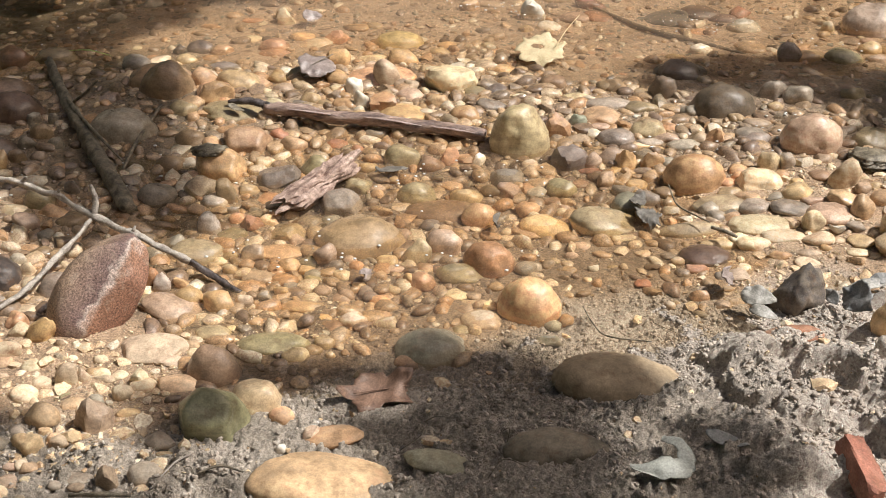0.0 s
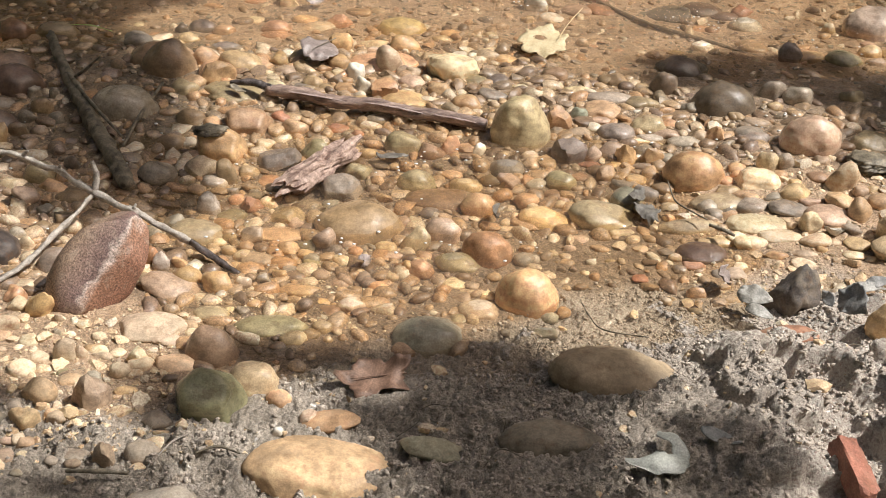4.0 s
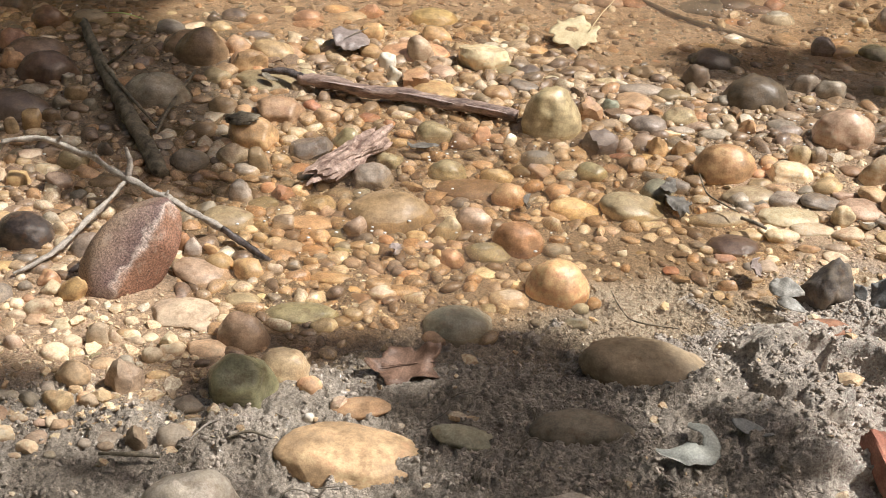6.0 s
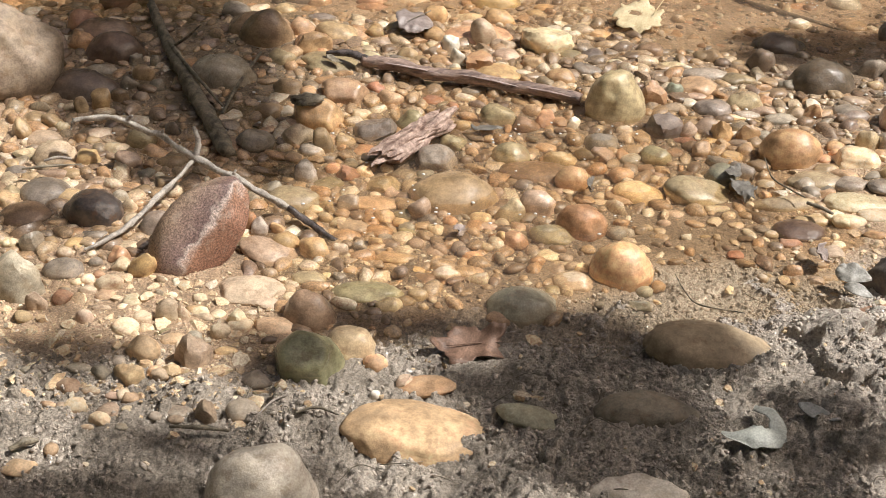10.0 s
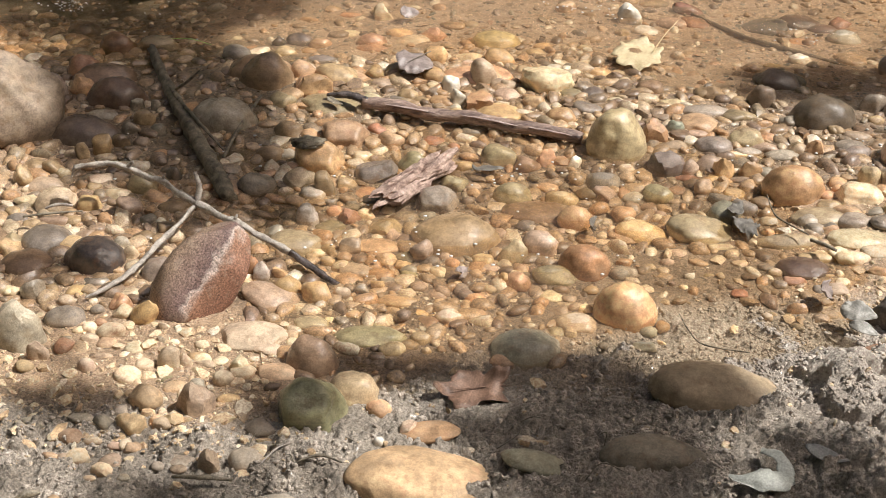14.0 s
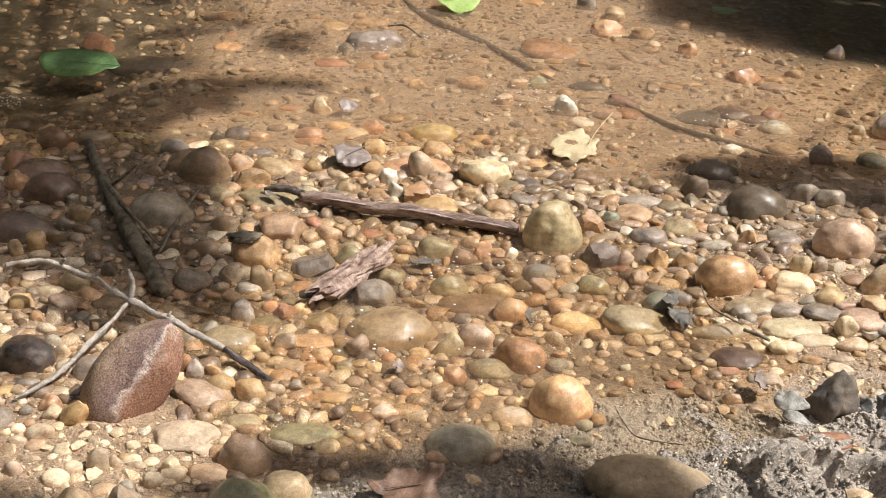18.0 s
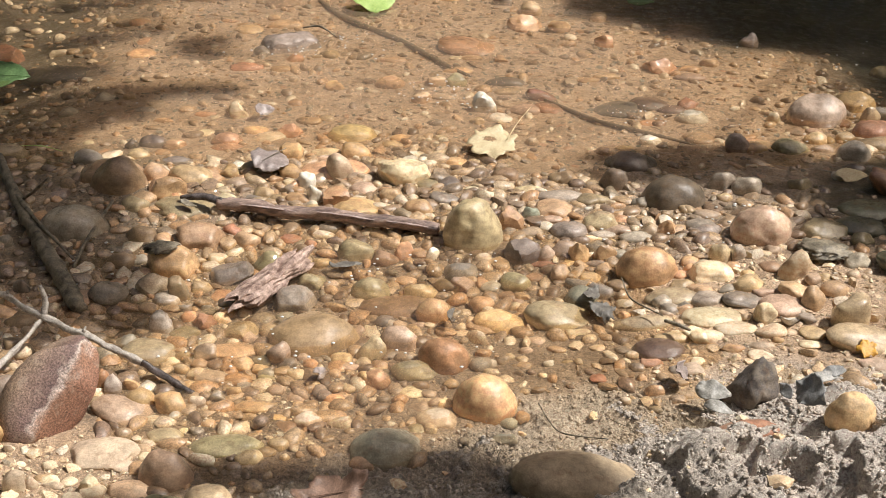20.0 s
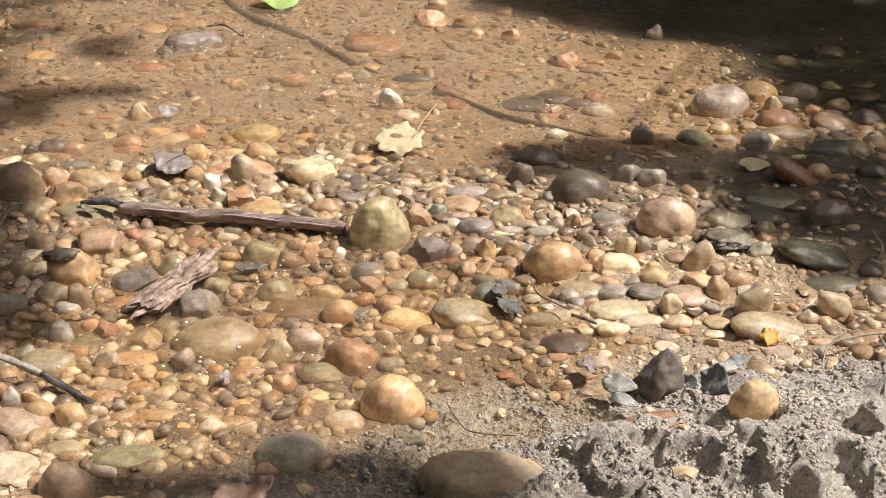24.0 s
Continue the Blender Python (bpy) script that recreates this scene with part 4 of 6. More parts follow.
stone("pink", .330, 1.829, .019, .009, .007, 0)
stone("cream", .497, 1.779, .019, .016, .014, 0)
stone("mauve", -.871, 1.787, .019, .015, .008, 0)
stone("cream", .020, 1.656, .019, .016, .008, 0)
stone("cream", .667, 1.742, .019, .012, .007, 0)
stone("brown", -.012, 1.768, .019, .016, .010, 0)
stone("brown", -.620, 1.780, .019, .016, .014, 0)
stone("tan", -.091, 1.756, .019, .016, .013, 0)
stone("grey", .465, 1.867, .019, .017, .013, 0)
stone("olivegrey", -.216, 1.747, .019, .016, .014, 0)
stone("pink", -.309, 1.761, .019, .015, .019, 0)
stone("brown", -.774, 2.062, .019, .015, .021, 0)
stone("orange", .013, 2.091, .019, .015, .028, 0, "k")
stone("ochre", -.587, 1.520, .019, .015, .033, 25, "k")
stone("grey", -.771, 1.569, .019, .015, .023, 0, "k")
stone("cream", .612, 1.819, .019, .015, .026, 10)
stone("tan", .292, 2.004, .018, .015, .022, 0, "k")
stone("brown", -.168, 1.559, .018, .014, .009, 0)
stone("pink", .481, 2.153, .018, .017, .013, 0)
stone("mauve", -.178, 1.734, .018, .016, .013, 0)
stone("brown", -.651, 1.753, .018, .016, .010, 0)
stone("tan", -1.038, 2.617, .018, .017, .013, 0)
stone("orange", -.335, 3.489, .018, .016, .013, 0)
stone("cream", -.414, 1.400, .018, .016, .013, 0, "k")
stone("orange", .435, 2.226, .018, .009, .007, 0)
stone("grey", .408, 2.066, .018, .016, .012, 0)
stone("orange", -.201, 2.307, .018, .015, .013, 0)
stone("ochre", -.706, 1.583, .018, .016, .008, 0)
stone("cream", .485, 1.794, .018, .016, .013, 0)
stone("tan", -.035, 2.487, .018, .015, .013, 0)
stone("tan", -.200, 3.180, .018, .011, .006, 0)
stone("cream", .019, 3.269, .018, .015, .008, 0)
stone("tan", 1.227, 2.468, .018, .017, .013, 0)
stone("grey", -.466, 2.066, .018, .015, .011, 0)
stone("pink", -.157, 1.643, .018, .012, .008, 0)
stone("orange", -.099, 1.642, .018, .010, .008, 0)
stone("grey", .571, 1.916, .018, .015, .008, 0)
stone("tan", .528, 1.909, .018, .016, .013, 0)
stone("tan", -.422, 1.899, .018, .015, .013, 0, "k")
stone("grey", -.979, 2.501, .018, .016, .013, 0)
stone("grey", -.768, 2.113, .018, .014, .022, 10)
stone("orange", -.917, 2.296, .018, .014, .028, 0)
stone("palepink", .833, 1.765, .018, .014, .016, 0)
stone("ochre", -.215, 1.331, .017, .014, .014, 0)
stone("glassgreen", .261, 2.227, .017, .014, .018, 0)
stone("palepink", .159, 2.070, .017, .015, .013, 0)
stone("pink", -.086, 2.410, .017, .015, .013, 0)
stone("mauve", -.023, 1.869, .017, .015, .013, 0)
stone("palepink", -.063, 2.399, .017, .015, .013, 0, "k")
stone("palepink", .039, 1.862, .017, .013, .007, 0)
stone("oliveyellow", -.855, 1.716, .017, .017, .013, 0)
stone("palepink", -.628, 1.584, .017, .015, .009, 0)
stone("cream", .154, 2.354, .017, .008, .005, 0)
stone("tan", -.236, 2.311, .017, .015, .009, 0)
stone("red", .603, 2.716, .017, .014, .011, 0)
stone("black", -.293, 1.928, .017, .014, .010, 0)
stone("tan", .649, 2.273, .017, .015, .013, 0)
stone("rust", 1.027, 2.697, .017, .015, .013, 0)
stone("ochre", .188, 2.739, .017, .014, .011, 0)
stone("brown", -.607, 1.234, .017, .013, .007, 0)
stone("tan", -.165, 2.267, .017, .014, .011, 0)
stone("cream", -.622, 1.533, .017, .015, .013, 0)
stone("tan", -.136, 2.063, .017, .014, .013, 0)
stone("ochre", .529, 2.020, .017, .015, .009, 0)
stone("cream", -.296, 1.873, .017, .014, .013, 0)
stone("tan", .566, 2.223, .017, .015, .013, 0)
stone("tan", .565, 2.224, .017, .014, .013, 0)
stone("pink", -.736, 2.067, .017, .013, .015, 0)
stone("grey", -.787, 2.214, .016, .013, .017, 0)
stone("dark", -.572, 2.597, .016, .013, .015, 0)
stone("grey", .611, 2.016, .016, .013, .024, 0)
stone("orange", -.629, 1.549, .016, .013, .018, 0, "k")
stone("palegrey", -.436, 1.661, .016, .013, .024, 0)
stone("cream", .871, 2.728, .016, .013, .022, 0)
stone("cream", -.422, 1.418, .016, .013, .016, 0, "k")
stone("pink", .239, 2.279, .016, .012, .007, 0)
stone("tan", -.030, 1.732, .016, .014, .012, 0)
stone("tan", -.297, 2.418, .016, .014, .012, 0)
stone("orange", .434, 2.203, .016, .014, .008, 0)
stone("cream", -.162, 1.708, .016, .014, .012, 0)
stone("olive", -.206, 1.697, .016, .012, .007, 0)
stone("ochre", -.488, 1.437, .016, .010, .006, 0)
stone("tan", -.632, 2.899, .016, .014, .012, 0)
stone("ochre", -.421, 1.338, .016, .012, .007, 0)
stone("cream", -.618, 1.420, .016, .008, .007, 0)
stone("palepink", -.246, 1.816, .016, .014, .011, 0)
stone("cream", .100, 2.647, .016, .010, .006, 0)
stone("tan", .481, 2.161, .016, .014, .012, 0)
stone("grey", .681, 1.811, .016, .014, .011, 0)
stone("pink", -.153, 1.651, .016, .014, .012, 0)
stone("grey", -.653, 1.802, .016, .014, .011, 0)
stone("rust", -.161, 2.127, .016, .014, .012, 0)
stone("tan", -.173, 1.516, .016, .014, .011, 0)
stone("cream", -.419, 1.383, .016, .009, .006, 0)
stone("cream", -.558, 1.407, .016, .014, .007, 0)
stone("palepink", .230, 1.798, .016, .013, .007, 0)
stone("rust", .898, 1.714, .016, .010, .006, 0)
stone("pink", .671, 2.073, .016, .014, .010, 0)
stone("olive", -.508, 1.371, .016, .013, .007, 0)
stone("cream", -.058, 1.742, .016, .013, .010, 0)
stone("tan", .485, 1.865, .016, .014, .012, 0)
stone("palepink", -.076, 1.735, .016, .012, .007, 0)
stone("pink", -.744, 1.749, .016, .013, .007, 0, "k")
stone("tan", -.218, 1.724, .016, .013, .010, 0)
stone("ochre", -.716, 1.613, .016, .013, .007, 0)
stone("tan", .260, 1.772, .016, .011, .006, 0)
stone("cream", .009, 2.058, .016, .007, .005, 0)
stone("ochre", .616, 1.941, .016, .013, .014, 0)
stone("cream", -.581, 1.192, .016, .013, .011, 0, "k")
stone("white", -.162, 2.311, .016, .013, .028, 0, "k")
stone("grey", -.717, 2.115, .016, .013, .019, 20)
stone("palepink", -.438, 1.382, .015, .012, .013, 0)
stone("pink", .682, 2.035, .015, .013, .011, 0)
stone("cream", .327, 1.766, .015, .011, .006, 0)
stone("tan", -.383, 1.689, .015, .013, .011, 0)
stone("tan", -.448, 2.019, .015, .013, .011, 0)
stone("grey", -.236, 1.675, .015, .010, .006, 0)
stone("cream", -.580, 1.443, .015, .014, .010, 0)
stone("olive", .024, 1.550, .015, .013, .008, 0)
stone("palepink", -.117, 1.987, .015, .013, .011, 0)
stone("ochre", .597, 1.987, .015, .013, .009, 0)
stone("ochre", .315, 2.048, .015, .013, .007, 0)
stone("grey", -.277, 1.643, .015, .013, .011, 0)
stone("cream", -.219, 2.387, .015, .013, .010, 0)
stone("brown", -.090, 1.965, .015, .013, .011, 0)
stone("orange", .150, 1.988, .015, .013, .011, 0)
stone("tan", -.349, 1.767, .015, .013, .011, 0)
stone("cream", -.345, 2.344, .015, .013, .010, 0)
stone("pink", .724, 1.925, .015, .013, .011, 0)
stone("tan", -.483, 1.277, .015, .013, .011, 0, "k")
stone("pink", -.738, 1.944, .015, .013, .011, 0)
stone("ochre", 1.064, 2.821, .015, .013, .011, 0)
stone("tan", .512, 1.918, .015, .013, .011, 0)
stone("orange", -.350, 1.878, .015, .013, .011, 0)
stone("grey", -.573, 1.270, .015, .013, .011, 0)
stone("cream", -.471, 1.418, .015, .007, .006, 0)
stone("tan", .399, 2.372, .015, .011, .006, 0)
stone("grey", -.207, 1.706, .015, .012, .011, 0)
stone("cream", -.161, 1.701, .015, .008, .006, 0)
stone("tan", -.625, 1.455, .015, .013, .007, 0)
stone("cream", -.480, 1.429, .015, .013, .007, 0)
stone("palepink", -.710, 1.416, .015, .012, .025, 0, "k")
stone("rust", -.459, 1.672, .015, .012, .026, 15)
stone("white", .065, 2.090, .014, .012, .016, 0)
stone("tan", -.721, 1.386, .014, .011, .010, 0)
stone("pink", -.412, 1.184, .014, .011, .023, 0, "k")
stone("tan", -.829, 2.010, .014, .011, .025, 0)
stone("palepink", -.304, 1.618, .014, .011, .016, 0)
stone("grey", .487, 1.869, .014, .012, .011, 0)
stone("orange", .502, 1.978, .014, .013, .008, 0)
stone("cream", .455, 1.854, .014, .012, .010, 0)
stone("pink", .005, 1.858, .014, .016, .011, 0)
stone("pink", -.066, 1.839, .014, .012, .011, 0)
stone("pink", .063, 2.261, .014, .012, .010, 0)
stone("pink", -.189, 1.657, .014, .012, .011, 0)
stone("pink", -.539, 1.186, .014, .011, .006, 0)
stone("rust", -.681, 1.435, .014, .013, .011, 0)
stone("brown", -.188, 1.498, .014, .012, .006, 0)
stone("palepink", -.652, 1.464, .014, .009, .006, 0)
stone("pink", -.493, 1.270, .014, .012, .011, 0)
stone("rust", .314, 1.680, .014, .012, .006, 0)
stone("tan", -.348, 1.760, .014, .012, .010, 0)
stone("tan", -.316, 1.734, .014, .012, .010, 0)
stone("orange", -.141, 1.738, .014, .012, .010, 0)
stone("grey", -.364, 1.902, .014, .012, .011, 0)
stone("tan", -.842, 1.772, .014, .013, .008, 0)
stone("tan", -.885, 1.800, .014, .013, .011, 0)
stone("orange", -.198, 2.340, .014, .012, .011, 0)
stone("tan", -.322, 1.678, .014, .009, .005, 0)
stone("cream", .786, 1.717, .014, .012, .007, 0)
stone("tan", .201, 1.726, .014, .010, .006, 0)
stone("grey", .367, 1.759, .014, .011, .006, 0)
stone("mauve", -.646, 1.950, .014, .011, .024, 0)
stone("cream", -.841, 1.938, .014, .011, .013, 0)
stone("grey", -.676, 1.721, .014, .011, .015, 0)
stone("cream", -.652, 1.690, .014, .011, .020, 0)
stone("tan", -.340, 1.714, .013, .010, .010, 0)
stone("grey", -.014, 1.863, .013, .012, .010, 0)
stone("cream", .932, 1.739, .013, .017, .010, 0)
stone("tan", -.252, 1.658, .013, .011, .010, 0)
stone("grey", .050, 2.052, .013, .009, .006, 0)
stone("tan", .083, 1.681, .013, .011, .007, 0)
stone("tan", -.088, 2.025, .013, .011, .009, 0)
stone("orange", -.181, 2.528, .013, .011, .010, 0)
stone("cream", -.574, 1.226, .013, .006, .005, 0)
stone("palepink", .047, 1.653, .013, .010, .006, 0)
stone("ochre", .962, 2.599, .013, .016, .010, 0)
stone("tan", -.116, 1.974, .013, .011, .010, 0)
stone("palepink", .059, 1.627, .013, .011, .009, 0)
stone("cream", .072, 1.619, .013, .011, .009, 0, "k")
stone("ochre", -.179, 1.585, .013, .010, .006, 0)
stone("tan", .747, 1.936, .013, .011, .008, 0)
stone("ochre", -.280, 1.565, .013, .011, .009, 0)
stone("cream", .798, 1.936, .013, .011, .010, 0)
stone("pink", -.538, 1.191, .013, .010, .005, 0)
stone("grey", .440, 1.687, .013, .012, .010, 0)
stone("grey", -.179, 1.542, .013, .008, .005, 0)
stone("cream", -.035, 2.372, .013, .011, .010, 25, "k")
stone("greengrey", .164, 1.563, .013, .011, .008, 0)
stone("cream", -.672, 2.623, .013, .011, .006, 0)
stone("palepink", -.715, 1.556, .013, .011, .008, 0)
stone("palepink", .205, 1.911, .013, .011, .010, 0)
stone("tan", -.775, 1.898, .013, .011, .010, 0)
stone("cream", -.543, 1.165, .013, .010, .010, 0, "k")
stone("orange", -.799, 1.903, .013, .010, .013, 0, "k")
stone("palepink", -.634, 1.392, .013, .010, .014, 0)
stone("white", -.249, 1.358, .013, .010, .012, 0, "k")
stone("pink", -.542, 1.217, .012, .006, .005, 0)
stone("mauve", -.121, 1.662, .012, .014, .009, 0)
stone("palepink", -.171, 1.291, .012, .014, .009, -30, "k")
stone("grey", -.661, 1.536, .012, .011, .009, 0)
stone("cream", -.357, 1.483, .012, .011, .008, 0)
stone("tan", .547, 2.036, .012, .009, .005, 0)
stone("cream", .126, 1.865, .012, .011, .009, 0)
stone("cream", .106, 1.850, .012, .011, .009, 0)
stone("cream", -.812, 1.569, .012, .012, .009, 0)
stone("tan", -.617, 1.190, .012, .006, .005, 0)
stone("cream", -.486, 1.464, .012, .011, .008, 0)
stone("cream", .663, 2.021, .012, .011, .009, 0)
stone("cream", 1.271, 2.555, .012, .011, .009, 0)
stone("palepink", .643, 1.777, .012, .010, .005, 0)
stone("orange", .523, 1.995, .012, .010, .009, 0)
stone("cream", -.453, 1.428, .012, .010, .005, 0)
stone("ochre", .386, 1.863, .012, .011, .009, 0)
stone("palepink", -.152, 1.758, .012, .010, .009, 0)
stone("cream", -.359, 1.742, .012, .010, .007, 0)
stone("white", .462, 1.877, .012, .011, .009, 0)
stone("palepink", .209, 1.768, .012, .010, .009, 0)
stone("grey", -.325, 1.906, .012, .010, .009, 0)
stone("tan", -.100, 1.710, .012, .010, .009, 0)
stone("grey", .148, 1.736, .012, .010, .009, 0)
stone("pink", .171, 1.742, .012, .010, .009, 0)
stone("pink", -.337, 1.884, .012, .010, .009, 0)
stone("tan", -.133, 1.679, .012, .010, .009, 0)
stone("grey", -.471, 1.369, .012, .010, .009, 0)
stone("cream", -.076, 1.666, .012, .010, .009, 0)
stone("pink", .211, 1.922, .012, .010, .009, 0)
stone("cream", .378, 1.740, .012, .010, .009, 0)
stone("cream", -.356, 2.366, .012, .010, .009, 0)
stone("mauve", -.113, 1.650, .012, .013, .009, 0)
stone("tan", -.518, 1.214, .011, .010, .008, 0)
stone("grey", -.184, 1.601, .011, .009, .005, 0)
stone("ochre", .287, 2.380, .011, .010, .007, 0)
stone("tan", -.088, 1.591, .011, .010, .008, 0)
stone("grey", -.557, 1.294, .011, .010, .008, 0)
stone("tan", -.503, 1.278, .011, .010, .008, 0)
stone("palepink", -.184, 1.661, .011, .009, .008, -30, "k")
stone("tan", -.775, 1.617, .011, .010, .008, 0)
stone("grey", -.682, 1.255, .011, .009, .005, 0)
stone("tan", -.364, 1.502, .011, .009, .008, 0)
stone("ochre", .186, 1.579, .011, .012, .008, 0)
stone("white", .379, 2.251, .011, .009, .005, 0)
stone("tan", .274, 1.730, .011, .007, .005, 0)
stone("tan", -.747, 1.585, .011, .010, .008, 0)
stone("pink", -.450, 1.177, .011, .008, .004, 0)
stone("cream", -.803, 1.570, .011, .010, .008, 0)
stone("cream", -.660, 1.490, .011, .010, .008, 0)
stone("palepink", -.598, 1.186, .011, .010, .005, 0)
stone("ochre", .389, 1.420, .011, .009, .015, 0)
stone("grey", -.747, 2.214, .011, .009, .019, 0)
stone("orange", -.408, 1.664, .011, .008, .018, -40, "k")
stone("cream", -.500, 1.413, .010, .008, .018, 10, "k")
stone("tan", .745, 2.052, .010, .009, .007, 0)
stone("cream", .469, 1.826, .009, .008, .007, 0)
stone("cream", .583, 1.824, .009, .008, .007, 0)
stone("brown", -.584, 1.102, .009, .012, .007, 0)
stone("cream", -.591, 1.425, .009, .009, .007, 0)
stone("cream", -.529, 1.221, .009, .011, .007, 20)
stone("white", .391, 2.127, .009, .008, .004, 0)
stone("palepink", .346, 1.611, .009, .008, .007, 0)
stone("ochre", .618, 1.756, .009, .008, .007, 0)
stone("grey", -.477, 1.180, .009, .008, .005, 0)
stone("cream", -.554, 1.149, .009, .005, .003, 0)
stone("orange", -.648, 1.505, .009, .008, .005, 0)
stone("cream", .181, 1.753, .009, .008, .007, 0)
stone("cream", -.675, 1.482, .009, .008, .005, 0)
stone("white", .242, 1.729, .009, .008, .007, 0)
stone("cream", .230, 1.693, .009, .008, .004, 0)
stone("cream", -.261, 1.588, .009, .007, .007, 0)
stone("cream", -.313, 1.551, .009, .006, .004, 0)
stone("red", .897, 1.749, .009, .007, .016, 0, "k")
stone("grey", -.512, 1.154, .008, .006, .003, 0)
stone("grey", .095, 1.521, .008, .007, .006, 0)
stone("tan", -.162, 1.484, .008, .007, .006, 0)
stone("cream", -.527, 1.464, .008, .007, .006, 0)
stone("cream", -.516, 1.192, .008, .007, .003, 0)
stone("black", .092, 1.872, .008, .009, .006, 0)
stone("white", -.207, 1.254, .007, .006, .007, 0)
stone("cream", -.729, 1.532, .007, .007, .005, 0)
stone("white", -.168, 1.609, .007, .006, .004, 0)
stone("grey", .680, 1.830, .007, .009, .005, 20)
stone("cream", -.151, 1.506, .007, .006, .005, 0)
stone("tan", -.141, 1.490, .007, .006, .005, 0)
stone("cream", -.304, 1.519, .006, .005, .004, 0)

# ---- the far small pebbles, one mesh ----
pv, pf, pm, mats, count = [], [], [], [], 0
for v, f, m in FAR_PEBBLES:
    if m not in mats:
        mats.append(m)
    pv.append(v)
    pf.append(f + count)
    pm.append(np.full(len(f), mats.index(m), dtype=np.int32))
    count += len(v)
far_pebbles = thing("pebbles", np.vstack(pv), np.vstack(pf), mats[0])
for m in mats[1:]:
    far_pebbles.data.materials.append(m)
far_pebbles.data.polygons.foreach_set("material_index", np.concatenate(pm))
tagged(far_pebbles, "scattered small wet pebbles in the creek", "pebbles", kind="stuff")

# ---- large rocks with faces of their own ----
def banded_rock_material():
    mat, nt, bs = shader("banded_rock")
    tc = nt.nodes.new("ShaderNodeTexCoord")
    co = tc.outputs["Object"]
    dot = nt.nodes.new("ShaderNodeVectorMath")
    dot.operation = "DOT_PRODUCT"
    dot.inputs[1].default_value = (0.08, -0.15, -1.0)
    nt.links.new(co, dot.inputs[0])
    wob = node(nt, "ShaderNodeMath")
    wob.operation = "MULTIPLY_ADD"
    nt.links.new(grain(nt, co, 30, 4), wob.inputs[0])
    wob.inputs[1].default_value = 0.046
    nt.links.new(dot.outputs["Value"], wob.inputs[2])
    pos = node(nt, "ShaderNodeMapRange")
    pos.inputs[1].default_value, pos.inputs[2].default_value = -0.05, 0.07
    nt.links.new(wob.outputs[0], pos.inputs[0])
    c = ramp(nt, pos.outputs[0], [(0.0, (0.22, 0.15, 0.11)), (0.30, (0.30, 0.205, 0.14)), (0.60, (0.22, 0.14, 0.115)), (0.69, (0.19, 0.12, 0.105)), (0.735, (0.50, 0.40, 0.34)), (0.76, (0.40, 0.27, 0.21)), (0.80, (0.29, 0.155, 0.10)), (1.0, (0.26, 0.13, 0.085))])
    fine = grain(nt, co, 350, 4, 0.75)
    c = mix(nt, 0.7, c, ramp(nt, fine, [(0.36, 0.08), (0.5, 0.5), (0.62, 0.98)]), "OVERLAY")
    c = mix(nt, ramp(nt, grain(nt, co, 45, 5, 0.7), [(0.54, 0.0), (0.66, 0.6)]), c, (0.42, 0.32, 0.24))
    nt.links.new(c, bs.inputs["Base Color"])
    bs.inputs["Roughness"].default_value = 0.55
    bump(nt, bs, fine, 0.5, 0.0025)
    return mat


def boulder(name, at, size, euler, cuts, material, label, seed=1, lumps=0.05, pits=(), rough=0.014, sharp=22):
    v, f = rock_shape(4, seed, lumps, cuts, pits, rough)
    lo, hi = v.min(0), v.max(0)
    v = (v - (lo + hi) / 2) / ((hi - lo) / 2) * size
    v = v @ turn(*euler).T
    ob = thing(name, v, f, material, at, sharp=sharp)
    SPOTS.append((at[0], at[1], max(size) * 0.8, max(size) * 0.6))
    return tagged(ob, label, "rock", "creek bed stones")


slab = boulder("rock", (0, 0, 0), (0.100, 0.050, 0.058), (0, 0, 0),
               [((0.3, -0.9, -0.05), 0.66), ((0.05, -0.62, -0.8), 0.74), ((0, 0.2, 1), 0.84), ((-1, -0.1, 0.1), 0.92), ((1, -0.2, 0.7), 0.86), ((0.8, -0.3, -0.6), 0.84), ((-0.7, -0.2, -0.6), 0.88)],
               banded_rock_material(), "mauve-brown slab of rock with white vein and red edge", 5, 0.05, (), 0.02, 40)
axis_x = Vector((0.566, 0.40, 0.72)).normalized()
axis_z = axis_x.cross(Vector((0.05, 0.86, -0.48))).normalized()
axis_y = axis_z.cross(axis_x)
slab.matrix_world = Matrix.Translation((-0.509, 1.583, 0.029)) @ Matrix((axis_x, axis_y, axis_z)).transposed().to_4x4()
SPOTS[-1] = (-0.512, 1.583, 0.075, 0.06)
boulder("rock", (-1.005, 2.10, 0.035), (0.112, 0.090, 0.120), (0, 0, 10),
        [((-0.62, -0.35, 0.72), 0.52), ((0.62, -0.25, 0.66), 0.60), ((0.1, 0.8, 0.6), 0.6), ((0.2, -0.8, 0.45), 0.72), ((1, 0, -0.1), 0.9)],
        stone_material("pointed_rock", (0.25, 0.18, 0.135), False, 0.35, None, 0.4), "pointed pinkish grey rock standing in the creek", 9, 0.10, (), 0.03, 0)

# ---- sticks and twigs ----
grey_wood = plain_material("grey_wood", (0.20, 0.165, 0.14), (0.52, 0.46, 0.39), 90, 0.6, (1, 1, 1), 0.6)
wet_wood = plain_material("wet_wood", (0.085, 0.052, 0.045), (0.50, 0.355, 0.285), 110, 0.35, (0.22, 1, 1), 1.0)
dark_wood = plain_material("dark_wood", (0.05, 0.04, 0.026), (0.33, 0.275, 0.195), 60, 0.5, (1, 1, 1), 0.6)
